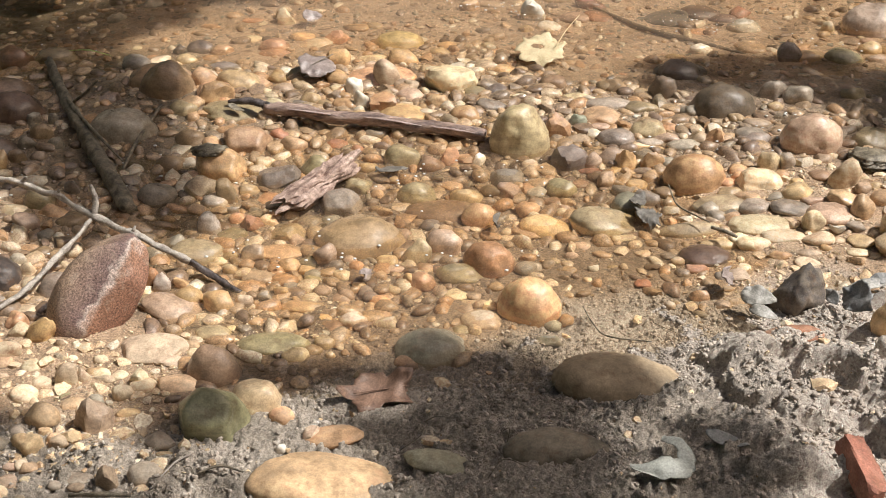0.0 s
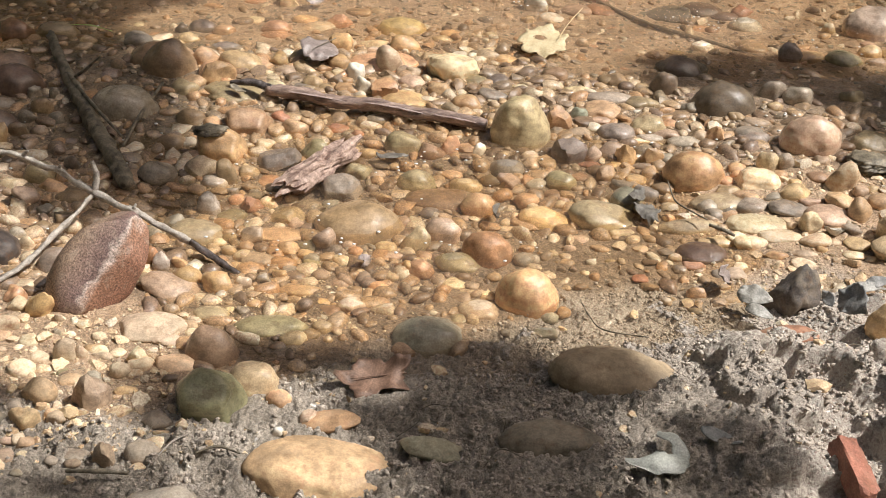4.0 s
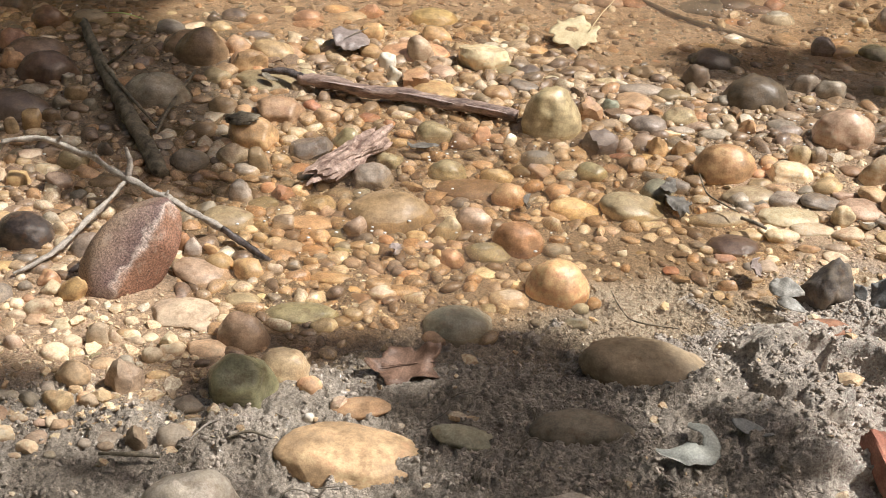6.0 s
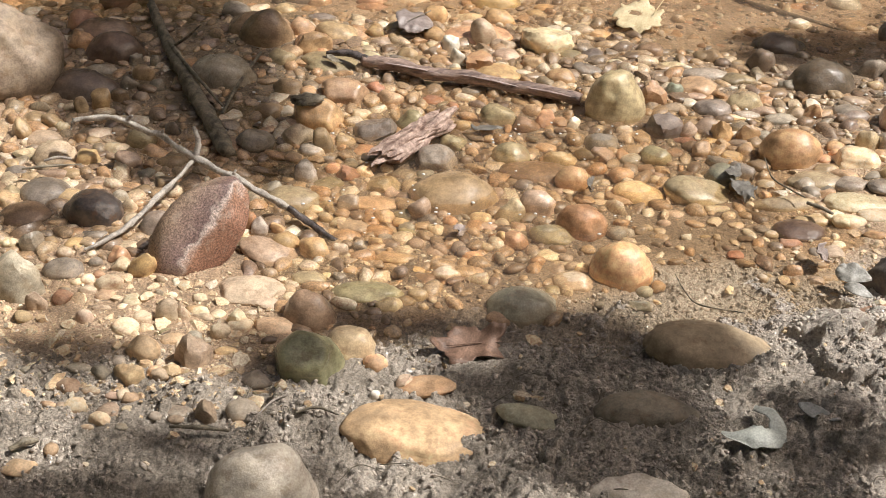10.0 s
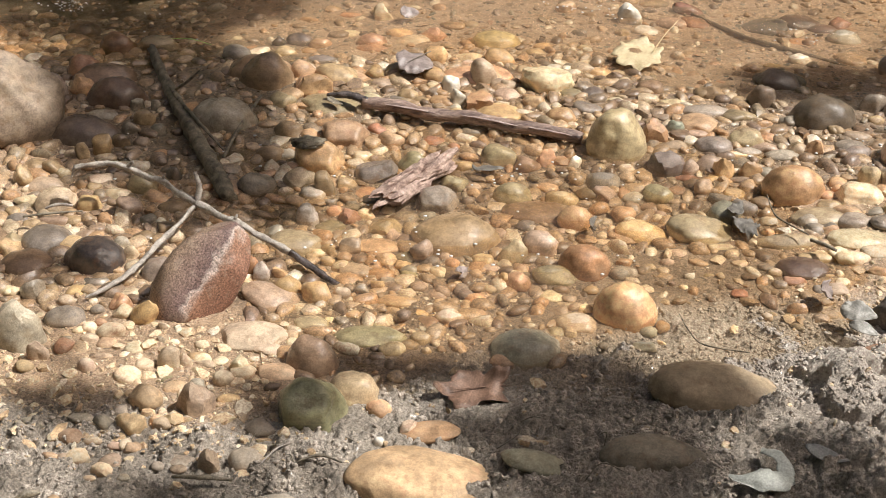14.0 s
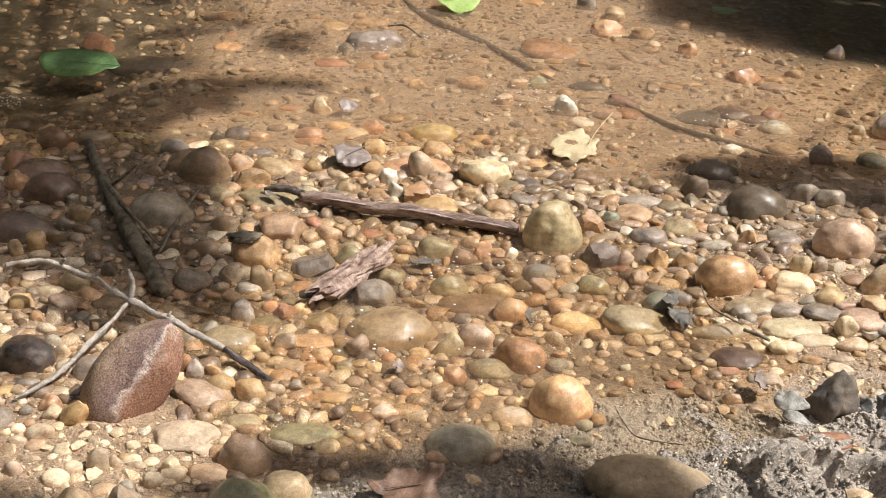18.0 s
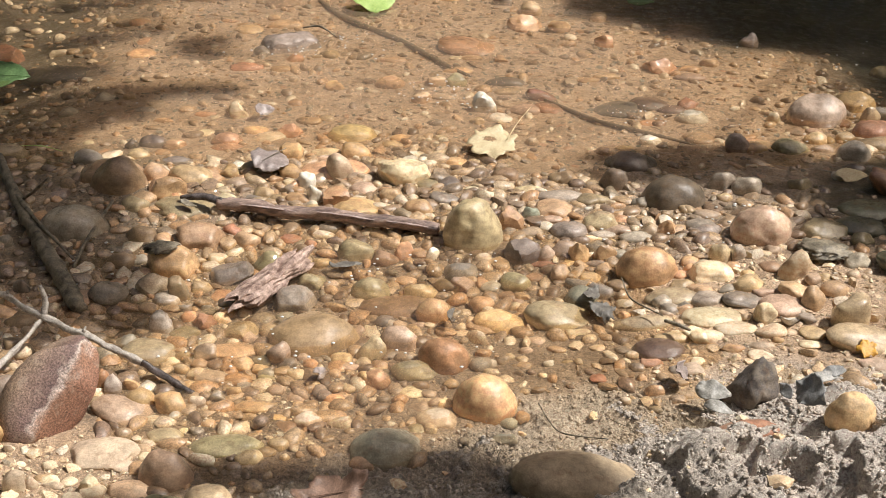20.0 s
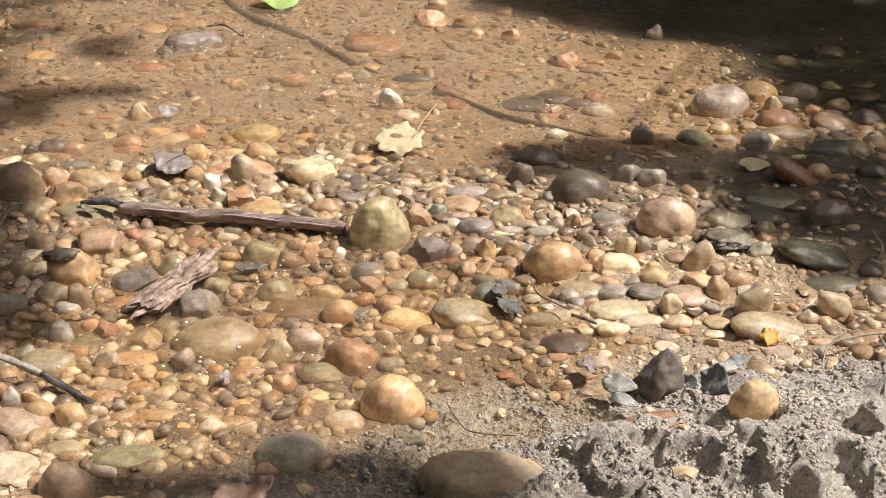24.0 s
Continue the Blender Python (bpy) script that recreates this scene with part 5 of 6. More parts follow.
pale_bark = plain_material("pale_bark", (0.20, 0.12, 0.10), (0.58, 0.46, 0.42), 120, 0.4, (0.25, 1, 1), 0.8)
sunk_wood = plain_material("sunken_wood", (0.10, 0.07, 0.045), (0.24, 0.165, 0.10), 60, 0.6, (1, 1, 1), 0.6)
bark_mat = plain_material("rotten_bark", (0.12, 0.06, 0.042), (0.58, 0.42, 0.34), 70, 0.5, (1, 1, 1), 0.9)


def rod(name, path, radii, material, label, category="stick", parent=None, seed=0, sides=10, wob=0.14, flat=1.0):
    v, f = tube(path, radii, sides, 8, wob, seed, flat)
    ob = thing(name, v, f, material, (0, 0, 0), parent)
    return tagged(ob, label, category if parent is None else "")


wet_tip = plain_material("wet_twig_bark", (0.02, 0.016, 0.014), (0.16, 0.13, 0.12), 60, 0.25, (1, 1, 1), 0.6)
twig = rod("twig", [(-0.773, 1.816, 0.082), (-0.744, 1.821, 0.086), (-0.712, 1.826, 0.087), (-0.685, 1.821, 0.083), (-0.647, 1.810, 0.073), (-0.621, 1.799, 0.073), (-0.595, 1.786, 0.060), (-0.559, 1.767, 0.053), (-0.517, 1.745, 0.044), (-0.492, 1.733, 0.041), (-0.443, 1.713, 0.026), (-0.395, 1.692, 0.014)],
           [0.0034, 0.0046, 0.0042, 0.0054, 0.0048, 0.0056, 0.0050, 0.0066, 0.0054, 0.0062, 0.0056, 0.0054], grey_wood, "thin forked pale grey twig resting on a rock", "twig", None, 1, 12, 0.42)
rod("tip", [(-0.395, 1.692, 0.014), (-0.356, 1.673, -0.003), (-0.329, 1.656, -0.011), (-0.313, 1.646, -0.014)], [0.0055, 0.0055, 0.005, 0.0042], wet_tip, "dark wet end of the twig", "", twig, 1, 12, 0.3)
rod("fork", [(-0.559, 1.767, 0.053), (-0.555, 1.777, 0.075), (-0.563, 1.787, 0.099)], [0.0056, 0.005, 0.0034], grey_wood, "", "", twig, 2, 8, 0.35)
rod("fork", [(-0.561, 1.762, 0.050), (-0.583, 1.723, 0.034), (-0.602, 1.684, 0.027), (-0.617, 1.637, 0.021), (-0.636, 1.598, 0.015), (-0.664, 1.564, 0.010), (-0.683, 1.551, 0.006)], [0.0034, 0.0040, 0.0046, 0.0040, 0.0044, 0.0034, 0.002], grey_wood, "", "", twig, 3, 10, 0.42)
for a, b in (((-0.685, 1.821, 0.083), (-0.672, 1.815, 0.098)), ((-0.773, 1.816, 0.080), (-0.778, 1.812, 0.066)), ((-0.621, 1.799, 0.073), (-0.617, 1.795, 0.085)), ((-0.492, 1.733, 0.041), (-0.486, 1.736, 0.053))):
    rod("bud", [a, ((a[0] + b[0]) / 2, a[1], (a[2] + b[2]) / 2), b], [0.0038, 0.0030, 0.0016], grey_wood, "", "", twig, 4, 8, 0.3)
stick = rod("stick", [(-0.345, 2.250, 0.012), (-0.275, 2.236, 0.013), (-0.211, 2.216, 0.008), (-0.135, 2.206, 0.010), (-0.068, 2.190, 0.004), (0.010, 2.176, 0.004), (0.080, 2.158, -0.001)], [0.0110, 0.0130, 0.0120, 0.0132, 0.0118, 0.0126, 0.0105], wet_wood, "straight wet brown stick with peeling bark", "stick", None, 4, 16, 0.18)
rod("stub", [(-0.335, 2.248, 0.014), (-0.372, 2.262, 0.020), (-0.418, 2.268, 0.016)], [0.009, 0.0075, 0.004], wet_tip, "dark broken stub of the stick", "", stick, 24, 10, 0.35)
for k, (a, b) in enumerate((((-0.30, 2.228, 0.020), (-0.19, 2.204, 0.015)), ((-0.15, 2.197, 0.018), (-0.04, 2.174, 0.011)), ((-0.02, 2.170, 0.011), (0.06, 2.152, 0.006)))):
    mid = [(a[i] + b[i]) / 2 for i in range(3)]
    rod("bark_strip", [a, (mid[0], mid[1] - 0.002, mid[2] + 0.002), b], [0.0012, 0.0034, 0.0012], pale_bark, "pale peeling strip of bark", "", stick, 30 + k, 8, 0.3, 0.5)
log = rod("branch", [(-0.830, 2.50, 0.0), (-0.739, 2.285, 0.010), (-0.648, 2.100, 0.012), (-0.584, 1.975, 0.008), (-0.530, 1.875, 0.0)], [0.009, 0.012, 0.0145, 0.0155, 0.013], dark_wood, "dark knotty sunken branch in shaded water", "branch", None, 5, 16, 0.3)
rod("side_twig", [(-0.733, 2.272, 0.020), (-0.674, 2.167, 0.026), (-0.575, 2.034, 0.010)], [0.004, 0.004, 0.002], dark_wood, "", "", log, 6, 8)
rod("side_twig", [(-0.72, 2.27, 0.015), (-0.69, 2.26, 0.04), (-0.66, 2.25, 0.07)], [0.003, 0.003, 0.0015], dark_wood, "", "", log, 6, 8)
rod("twig", [(-0.548, 2.262, 0.012), (-0.565, 2.114, 0.010), (-0.574, 2.023, 0.0)], [0.003, 0.0035, 0.003], dark_wood, "slender dark twig standing in shallow water", "twig", None, 7, 8)
boulder("bark_piece", (-0.222, 1.960, 0.004), (0.112, 0.034, 0.026), (0, -4, 52), [((0.2, -1, 0.4), 0.6), ((0, 0.5, 1), 0.5), ((1, 0.4, 0), 0.8), ((-1, 0.3, 0.5), 0.85)], bark_mat, "flaking pinkish piece of rotten bark", 8, 0.4, (), 0.16)
rod("root", [(0.792, 1.602, 0.020), (0.812, 1.64, 0.030), (0.835, 1.655, 0.034), (0.913, 1.668, 0.036), (0.98, 1.66, 0.03)], [0.0012, 0.0016, 0.0016, 0.0018, 0.0012], grey_wood, "thin pale root arching over sandy mud", "root", None, 9, 8)
rod("root", [(0.905, 1.66, 0.036), (0.893, 1.60, 0.042), (0.845, 1.50, 0.05), (0.83, 1.46, 0.04)], [0.0018, 0.002, 0.0018, 0.0012], grey_wood, "thin pale root hanging over sandy mud", "root", None, 10, 8)
rod("twig", [(-0.356, 1.165, 0.022), (-0.335, 1.215, 0.020), (-0.318, 1.235, 0.016)], [0.001, 0.0016, 0.001], grey_wood, "short pale stalk on the mud", "twig", None, 11, 6)
rod("twig", [(0.212, 1.60, -0.008), (0.222, 1.55, -0.004), (0.240, 1.515, -0.002), (0.30, 1.487, 0.008)], [0.001, 0.0012, 0.0012, 0.001], dark_wood, "thin dark curved rootlet on grey mud", "twig", None, 12, 6)
rod("root", [(0.392, 1.948, 0.010), (0.394, 1.873, 0.014), (0.416, 1.835, 0.016), (0.440, 1.816, 0.012)], [0.001, 0.0016, 0.0016, 0.001], dark_wood, "thin dark root curling over gravel", "root", None, 13, 6)
rod("twig", [(0.440, 1.800, 0.012), (0.458, 1.782, 0.015), (0.475, 1.766, 0.014)], [0.003, 0.0035, 0.0025], dark_wood, "short dark twig on pale gravel", "twig", None, 14, 8)
rod("stick", [(-0.216, 3.647, -0.024), (-0.135, 3.47, -0.021), (0.015, 3.287, -0.022), (0.125, 3.101, -0.021), (0.191, 3.024, -0.026)], [0.006, 0.009, 0.008, 0.007, 0.004], sunk_wood, "long dark stick sunken in shallow water", "stick", None, 15, 8)
rod("stick", [(0.357, 2.865, -0.024), (0.465, 2.718, -0.019), (0.580, 2.640, -0.02), (0.693, 2.563, -0.024)], [0.004, 0.006, 0.0055, 0.003], sunk_wood, "dark sunken stick on the sandy floor", "stick", None, 16, 8)
rod("twig", [(1.060, 2.170, 0.030), (1.087, 2.196, 0.036), (1.100, 2.154, 0.030)], [0.0015, 0.002, 0.0015], grey_wood, "short bent stalk among shaded stones", "twig", None, 17, 6)
rod("twig", [(1.035, 2.003, 0.037), (1.024, 1.938, 0.042), (1.004, 1.901, 0.038)], [0.0015, 0.002, 0.0015], grey_wood, "short pale stalk among shaded stones", "twig", None, 18, 6)
rod("twig", [(-0.301, 1.187, 0.028), (-0.274, 1.196, 0.032), (-0.245, 1.189, 0.028)], [0.0012, 0.002, 0.0012], dark_wood, "short dark twig lying on mud", "twig", None, 19, 6)
rod("twig", [(-0.630, 1.090, 0.026), (-0.615, 1.100, 0.030), (-0.600, 1.108, 0.028)], [0.003, 0.005, 0.003], dark_wood, "dark scrap of bark on mud", "twig", None, 21, 8, 0.4)
rod("twig", [(-0.821, 1.785, 0.02), (-0.800, 1.792, 0.024), (-0.778, 1.797, 0.02)], [0.002, 0.003, 0.002], grey_wood, "short grey twig among pebbles", "twig", None, 22, 6)
rod("twig", [(-0.45, 1.150, 0.026), (-0.415, 1.146, 0.031), (-0.375, 1.150, 0.026)], [0.002, 0.0035, 0.002], dark_wood, "short dark bark-covered twig on mud", "twig", None, 23, 8, 0.3)
v, f = rock_shape(4, 31, 0.2, random_cuts(5, 0.7, 1.0), (), 0.16)
clot = thing("weed_clot", v * (0.030, 0.020, 0.009), f, dark_wood, (-0.418, 2.030, 0.034))
tagged(clot, "grey clot of dried weed stuck on an orange stone", "weed")

# ---- fallen leaves ----
rotten_leaf = plain_material("rotten_leaf", (0.075, 0.066, 0.054), (0.22, 0.195, 0.165), 70, 0.55, (1, 1, 1), 0.6)
yellow_leaf = plain_material("pale_yellow_leaf", (0.66, 0.52, 0.30), (0.80, 0.68, 0.44), 40, 0.5, (1, 1, 1), 0.3, 0.2)
brown_leaf = plain_material("brown_leaf", (0.12, 0.068, 0.045), (0.29, 0.175, 0.12), 50, 0.5, (1, 1, 1), 0.4)
grey_leaf = plain_material("grey_leaf", (0.28, 0.28, 0.245), (0.50, 0.50, 0.445), 60, 0.45, (1, 1, 1), 0.4)
ash_leaf = plain_material("ash_grey_leaf", (0.16, 0.15, 0.13), (0.38, 0.355, 0.31), 60, 0.4, (1, 1, 1), 0.4)
blue_leaf = plain_material("blue_grey_leaf", (0.13, 0.13, 0.125), (0.31, 0.30, 0.285), 60, 0.6, (1, 1, 1), 0.4)
purple_leaf = plain_material("mauve_leaf", (0.18, 0.14, 0.125), (0.38, 0.31, 0.28), 60, 0.4, (1, 1, 1), 0.4)
green_leaf = plain_material("green_leaf", (0.09, 0.17, 0.06), (0.19, 0.30, 0.12), 30, 0.4, (1, 1, 1), 0.2, 0.2)
lime_leaf = plain_material("lime_leaf", (0.42, 0.58, 0.16), (0.58, 0.72, 0.28), 30, 0.4, (1, 1, 1), 0.2, 0.3)
small_yellow = plain_material("amber_leaf", (0.50, 0.24, 0.03), (0.65, 0.36, 0.06), 60, 0.5)


def lobed(length, width, lobes, depth):
    def edge(t):
        k = 1 - depth * (0.5 + 0.5 * math.cos(lobes * t + 0.6)) - 0.06 * math.sin(13 * t)
        return (length * math.cos(t) * k, width * math.sin(t) * k)
    return edge


def oval(length, width, point=0.35):
    def edge(t):
        c, s = math.cos(t), math.sin(t)
        return (length * c, width * s * (1 - point * c) * (1 - 0.35 * c * c) * (1 + 0.03 * math.sin(22 * t) + 0.02 * math.sin(37 * t + 1)))
    return edge


def torn_leaf(at, spine, widths, droop, material, label, seed):
    """A torn strip of leaf along a bent spine, its outer edge folded down, with uneven rims."""
    p = np.array(spine, float)
    u = np.linspace(0, len(p) - 1, 44)
    c = np.c_[[np.interp(u, np.arange(len(p)), p[:, k]) for k in range(2)]].T
    for _ in range(2):
        c[1:-1] = (c[:-2] + 2 * c[1:-1] + c[2:]) / 4
    w = np.interp(u, np.arange(len(p)), widths) * (1 + 0.16 * vnoise(np.c_[u * 3.1, 0 * u, 0 * u + seed]))
    tan = np.gradient(c, axis=0)
    tan /= np.linalg.norm(tan, axis=1)[:, None]
    out = np.c_[tan[:, 1], -tan[:, 0]]
    m, v, f = 9, [], []
    for low in (0.0, 0.0009):
        for i in range(len(u)):
            for k in range(m):
                s = k / (m - 1) - 0.5
                q = c[i] + out[i] * w[i] * s
                v.append((q[0], q[1], -droop * max(0, s) ** 2 * 4 * w[i] + 0.004 * math.sin(u[i] * 1.7 + seed) - low))
    half = len(u) * m
    for i in range(len(u) - 1):
        for k in range(m - 1):
            a, b, d, e = i * m + k, i * m + k + 1, (i + 1) * m + k + 1, (i + 1) * m + k
            f += [(a, b, d), (a, d, e), (a + half, d + half, b + half), (a + half, e + half, d + half)]
        for a, e in ((i * m, (i + 1) * m), (i * m + m - 1, (i + 1) * m + m - 1)):
            f += [(a, e, e + half), (a, e + half, a + half)]
    return tagged(thing("leaf", v, f, material, at), label, "leaf", "fallen leaves")


def veined(ob, euler, length, material):
    """The midrib and the stalk of a leaf, as parts of it."""
    v, f = tube([(-length * 0.9, 0, 0.0015), (0, 0, 0.002), (length * 1.25, 0, 0.001)], [0.0005, 0.0009, 0.0012], 6, 5, 0.05, 3)
    rib = thing("midrib", v @ turn(*euler).T, f, material, (0, 0, 0.001), ob)
    rib["label"] = "pale leaf midrib"


def leaf(at, euler, outline, material, label, **bend):
    v, f = blade(outline, **bend)
    ob = thing("leaf", v @ turn(*euler).T, f, material, at)
    return tagged(ob, label, "leaf", "fallen leaves")


maple = leaf((0.208, 2.545, 0.008), (10, 0, -4), lobed(0.056, 0.058, 7, 0.16), yellow_leaf, "pale yellow lobed leaf floating on shallow water", curl=0.10, wave=0.012, seed=1, hole=(-0.005, 0.012, 0.015, 0.009))
rod("stem", [(0.240, 2.545, 0.014), (0.268, 2.61, 0.025), (0.300, 2.66, 0.040)], [0.0012, 0.001, 0.001], yellow_leaf, "", "", None, 20, 6).parent = maple
bpy.data.objects["stem"].matrix_parent_inverse = Matrix.Translation(maple.location).inverted()
mauve = leaf((-0.256, 2.455, 0.018), (18, 6, 64), oval(0.052, 0.040), purple_leaf, "wet mauve-brown leaf pressed on pebbles", curl=-0.2, wave=0.012, seed=2)
crumpled = leaf((-0.090, 1.378, 0.004), (14, -4, 8), lobed(0.056, 0.038, 5, 0.30), brown_leaf, "crumpled brown leaf lying on mud", curl=0.18, wave=0.020, seed=3)
torn_leaf((0.259, 1.174, 0.060), [(-0.034, -0.004), (-0.016, -0.009), (0.004, -0.013), (0.024, -0.010), (0.036, 0.003), (0.037, 0.020), (0.028, 0.033), (0.019, 0.044), (0.014, 0.050)], [0.004, 0.015, 0.030, 0.034, 0.024, 0.018, 0.023, 0.022, 0.006], 0.25, grey_leaf, "curled pale grey torn leaf on mud", 4)
leaf((0.352, 1.222, 0.052), (14, 10, -14), oval(0.028, 0.010), blue_leaf, "narrow blue-grey leaf on mud", curl=0.1, wave=0.006, seed=5)
leaf((0.471, 1.581, 0.024), (26, 8, -16), oval(0.027, 0.017), ash_leaf, "pale grey curled leaf beside a dark rock", curl=-0.25, wave=0.008, seed=6)
leaf((0.468, 1.534, 0.028), (24, 10, -24), oval(0.022, 0.010), ash_leaf, "pale grey curled leaf beside a dark rock", curl=-0.2, wave=0.006, seed=7)
torn = leaf((0.605, 1.540, 0.046), (46, -6, -74), oval(0.034, 0.023, 0.6), blue_leaf, "torn blue-grey leaf lying on mud", curl=0.1, wave=0.014, seed=8)
leaf((0.640, 1.597, 0.036), (26, 0, 8), oval(0.036, 0.009), ash_leaf, "folded pale grey leaf on sandy mud", curl=-0.25, wave=0.012, seed=9)
leaf((0.660, 1.606, 0.040), (34, 0, 14), oval(0.022, 0.009), blue_leaf, "folded blue-grey leaf on sandy mud", curl=-0.2, wave=0.010, seed=19)
leaf((0.571, 1.553, 0.040), (50, 20, -66), oval(0.015, 0.009), blue_leaf, "small blue-grey leaf against dark rock", curl=0.2, wave=0.005, seed=10)
leaf((0.437, 1.646, 0.016), (50, 0, 70), oval(0.022, 0.016), purple_leaf, "small mauve leaf standing in gravel", curl=0.25, wave=0.012, seed=25)
leaf((0.746, 1.706, 0.014), (30, 0, 0), lobed(0.018, 0.018, 5, 0.3), small_yellow, "small amber leaf on a cream stone", curl=0.1, wave=0.006, seed=11)
lime = leaf((-0.053, 3.555, 0.010), (16, 0, 24), oval(0.068, 0.062), lime_leaf, "bright lime green leaf on the water", curl=0.12, wave=0.012, seed=12)
big_green = leaf((-0.990, 3.000, -0.006), (8, 0, -8), oval(0.104, 0.072, 0.15), green_leaf, "broad green leaf floating on shaded water", curl=0.06, wave=0.012, seed=13)
leaf((0.445, 3.72, -0.010), (8, 0, 0), oval(0.03, 0.03), green_leaf, "small green leaf on the water", curl=0.06, wave=0.006, seed=14)
leaf((0.71, 3.585, -0.010), (8, 0, 0), oval(0.04, 0.022), green_leaf, "small green leaf on the water", curl=0.06, wave=0.006, seed=15)
leaf((0.935, 2.37, 0.006), (20, 0, 0), oval(0.034, 0.02), yellow_leaf, "pale yellow leaf on wet stones", curl=0.1, wave=0.006, seed=16)

veined(big_green, (8, 0, -8), 0.085, green_leaf)
veined(mauve, (18, 6, 64), 0.045, dark_wood)
veined(crumpled, (14, -4, 8), 0.036, brown_leaf)
veined(lime, (16, 0, 24), 0.062, lime_leaf)
leaf((-0.40, 2.245, 0.014), (10, 14, -20), oval(0.018, 0.007), dark_wood, "dark wet leaf scrap beside a stick", curl=0.1, wave=0.006, seed=21)
leaf((-0.092, 2.035, -0.006), (4, 0, 4), oval(0.030, 0.010), rotten_leaf, "dark wet leaf plastered on stones", curl=-0.1, wave=0.012, seed=22)
leaf((0.345, 1.86, 0.002), (6, 4, -60), lobed(0.028, 0.020, 9, 0.16), rotten_leaf, "rotten dark grey leaf on gravel", curl=-0.1, wave=0.016, seed=23)
leaf((0.335, 1.905, 0.004), (10, 0, 60), oval(0.024, 0.014), rotten_leaf, "rotten dark grey leaf on gravel", curl=0.1, wave=0.01, seed=24)

leaf((0.088, 1.846, 0.000), (70, 0, 74), oval(0.022, 0.008), rotten_leaf, "small dark leaf standing between pebbles", curl=0.2, wave=0.006, seed=26)
leaf((-0.121, 1.690, -0.008), (50, 10, 60), oval(0.018, 0.010), purple_leaf, "small mauve leaf scrap among wet pebbles", curl=0.3, wave=0.010, seed=27)
leaf((-0.300, 2.765, -0.004), (40, 12, 30), oval(0.026, 0.016), purple_leaf, "grey-mauve leaf behind a cream pebble", curl=0.3, wave=0.010, seed=28)
rod("grass_blade", [(-0.800, 2.553, 0.002), (-0.755, 2.540, 0.008), (-0.706, 2.528, 0.001)], [0.0012, 0.0034, 0.0008], lime_leaf, "thin pale green grass blade on shaded water", "grass", None, 29, 8, 0.1, 0.3)
rod("twig", [(-0.840, 1.738, 0.030), (-0.796, 1.747, 0.034), (-0.749, 1.764, 0.030)], [0.0016, 0.0026, 0.0012], dark_wood, "short dark twig across sunlit pebbles", "twig", None, 31, 8, 0.3)
rod("twig", [(-0.246, 3.352, -0.006), (-0.200, 3.337, 0.002), (-0.152, 3.277, -0.008)], [0.002, 0.0034, 0.0014], dark_wood, "short dark twig on the sandy floor", "twig", None, 32, 8, 0.3)
v, f = rock_shape(4, 37, 0.25, random_cuts(5, 0.7, 1.0), (), 0.2)
mat_of_weed = thing("weed_mat", v * (0.046, 0.040, 0.010), f, dark_wood, (0.766, 2.009, ground(0.766, 2.009) + 0.012))
tagged(mat_of_weed, "dark fibrous mat of dried weed on gravel", "weed")

# ---- shells ----
shell_mat = plain_material("striped_shell", (0.45, 0.20, 0.06), (0.75, 0.50, 0.24), 160, 0.4, (1, 0.15, 1), 0.6)
pale_shell = plain_material("pale_shell", (0.42, 0.38, 0.31), (0.70, 0.65, 0.55), 60, 0.35)


def shell(at, size, euler, material, label):
    """A ribbed half shell with a hollow underside."""
    n, m = 28, 8
    v, f = [], []
    for side in (1.0, 0.86):
        for i in range(n + 1):
            fan = radians(-70 + 140 * i / n)
            for k in range(m + 1):
                q = k / m
                rib = 1 + 0.05 * math.cos(i * math.pi)
                v.append((size * q * math.sin(fan) * rib, -size * q * math.cos(fan) * rib, side * size * 0.55 * math.sin(math.pi * min(1, q * 0.9 + 0.1)) * math.cos(fan * 0.9)))
    half = (n + 1) * (m + 1)
    for i in range(n):
        for k in range(m):
            a, b, c, d = i * (m + 1) + k, i * (m + 1) + k + 1, (i + 1) * (m + 1) + k + 1, (i + 1) * (m + 1) + k
            f += [(a, b, c), (a, c, d), (a + half, c + half, b + half), (a + half, d + half, c + half)]
        a, d = i * (m + 1) + m, (i + 1) * (m + 1) + m
        f += [(a, a + half, d + half), (a, d + half, d)]
    return tagged(thing("shell", np.array(v) @ turn(*euler).T, f, material, at), label, "shell", "shells")


shell((-0.043, 1.690, -0.014), 0.022, (20, 0, -60), shell_mat, "small ribbed orange shell among pebbles")
shell((0.655, 1.795, 0.020), 0.026, (150, 20, 30), pale_shell, "upturned pale hollow shell on gravel")

# ---- a shard of brick in the mud ----
brick_mat = stone_material("brick_red", (0.30, 0.125, 0.08), False, 0.35, None, 0.25)
boulder("brick_shard", (0.500, 1.160, 0.060), (0.016, 0.052, 0.015), (8, 16, 10),
        [((0, 0, 1), 0.5), ((0, 0, -1), 0.5), ((1, 0, 0.1), 0.55), ((-1, 0.1, 0), 0.55), ((0, 1, 0.2), 0.8), ((0.2, -1, 0), 0.8)],
        brick_mat, "broken red brick shard lying on mud", 13, 0.02)

# ---- unseen trees added to shade the creek; their crowns hang over it on the sun's side ----
crown_mat = plain_material("tree_leaves", (0.045, 0.085, 0.014), (0.10, 0.15, 0.028), 3, 0.5, (1, 1, 1), 0.1, 0.35)
trunk_mat = plain_material("tree_bark", (0.06, 0.045, 0.032), (0.17, 0.13, 0.095), 12, 0.8, (1, 1, 0.25), 0.9)


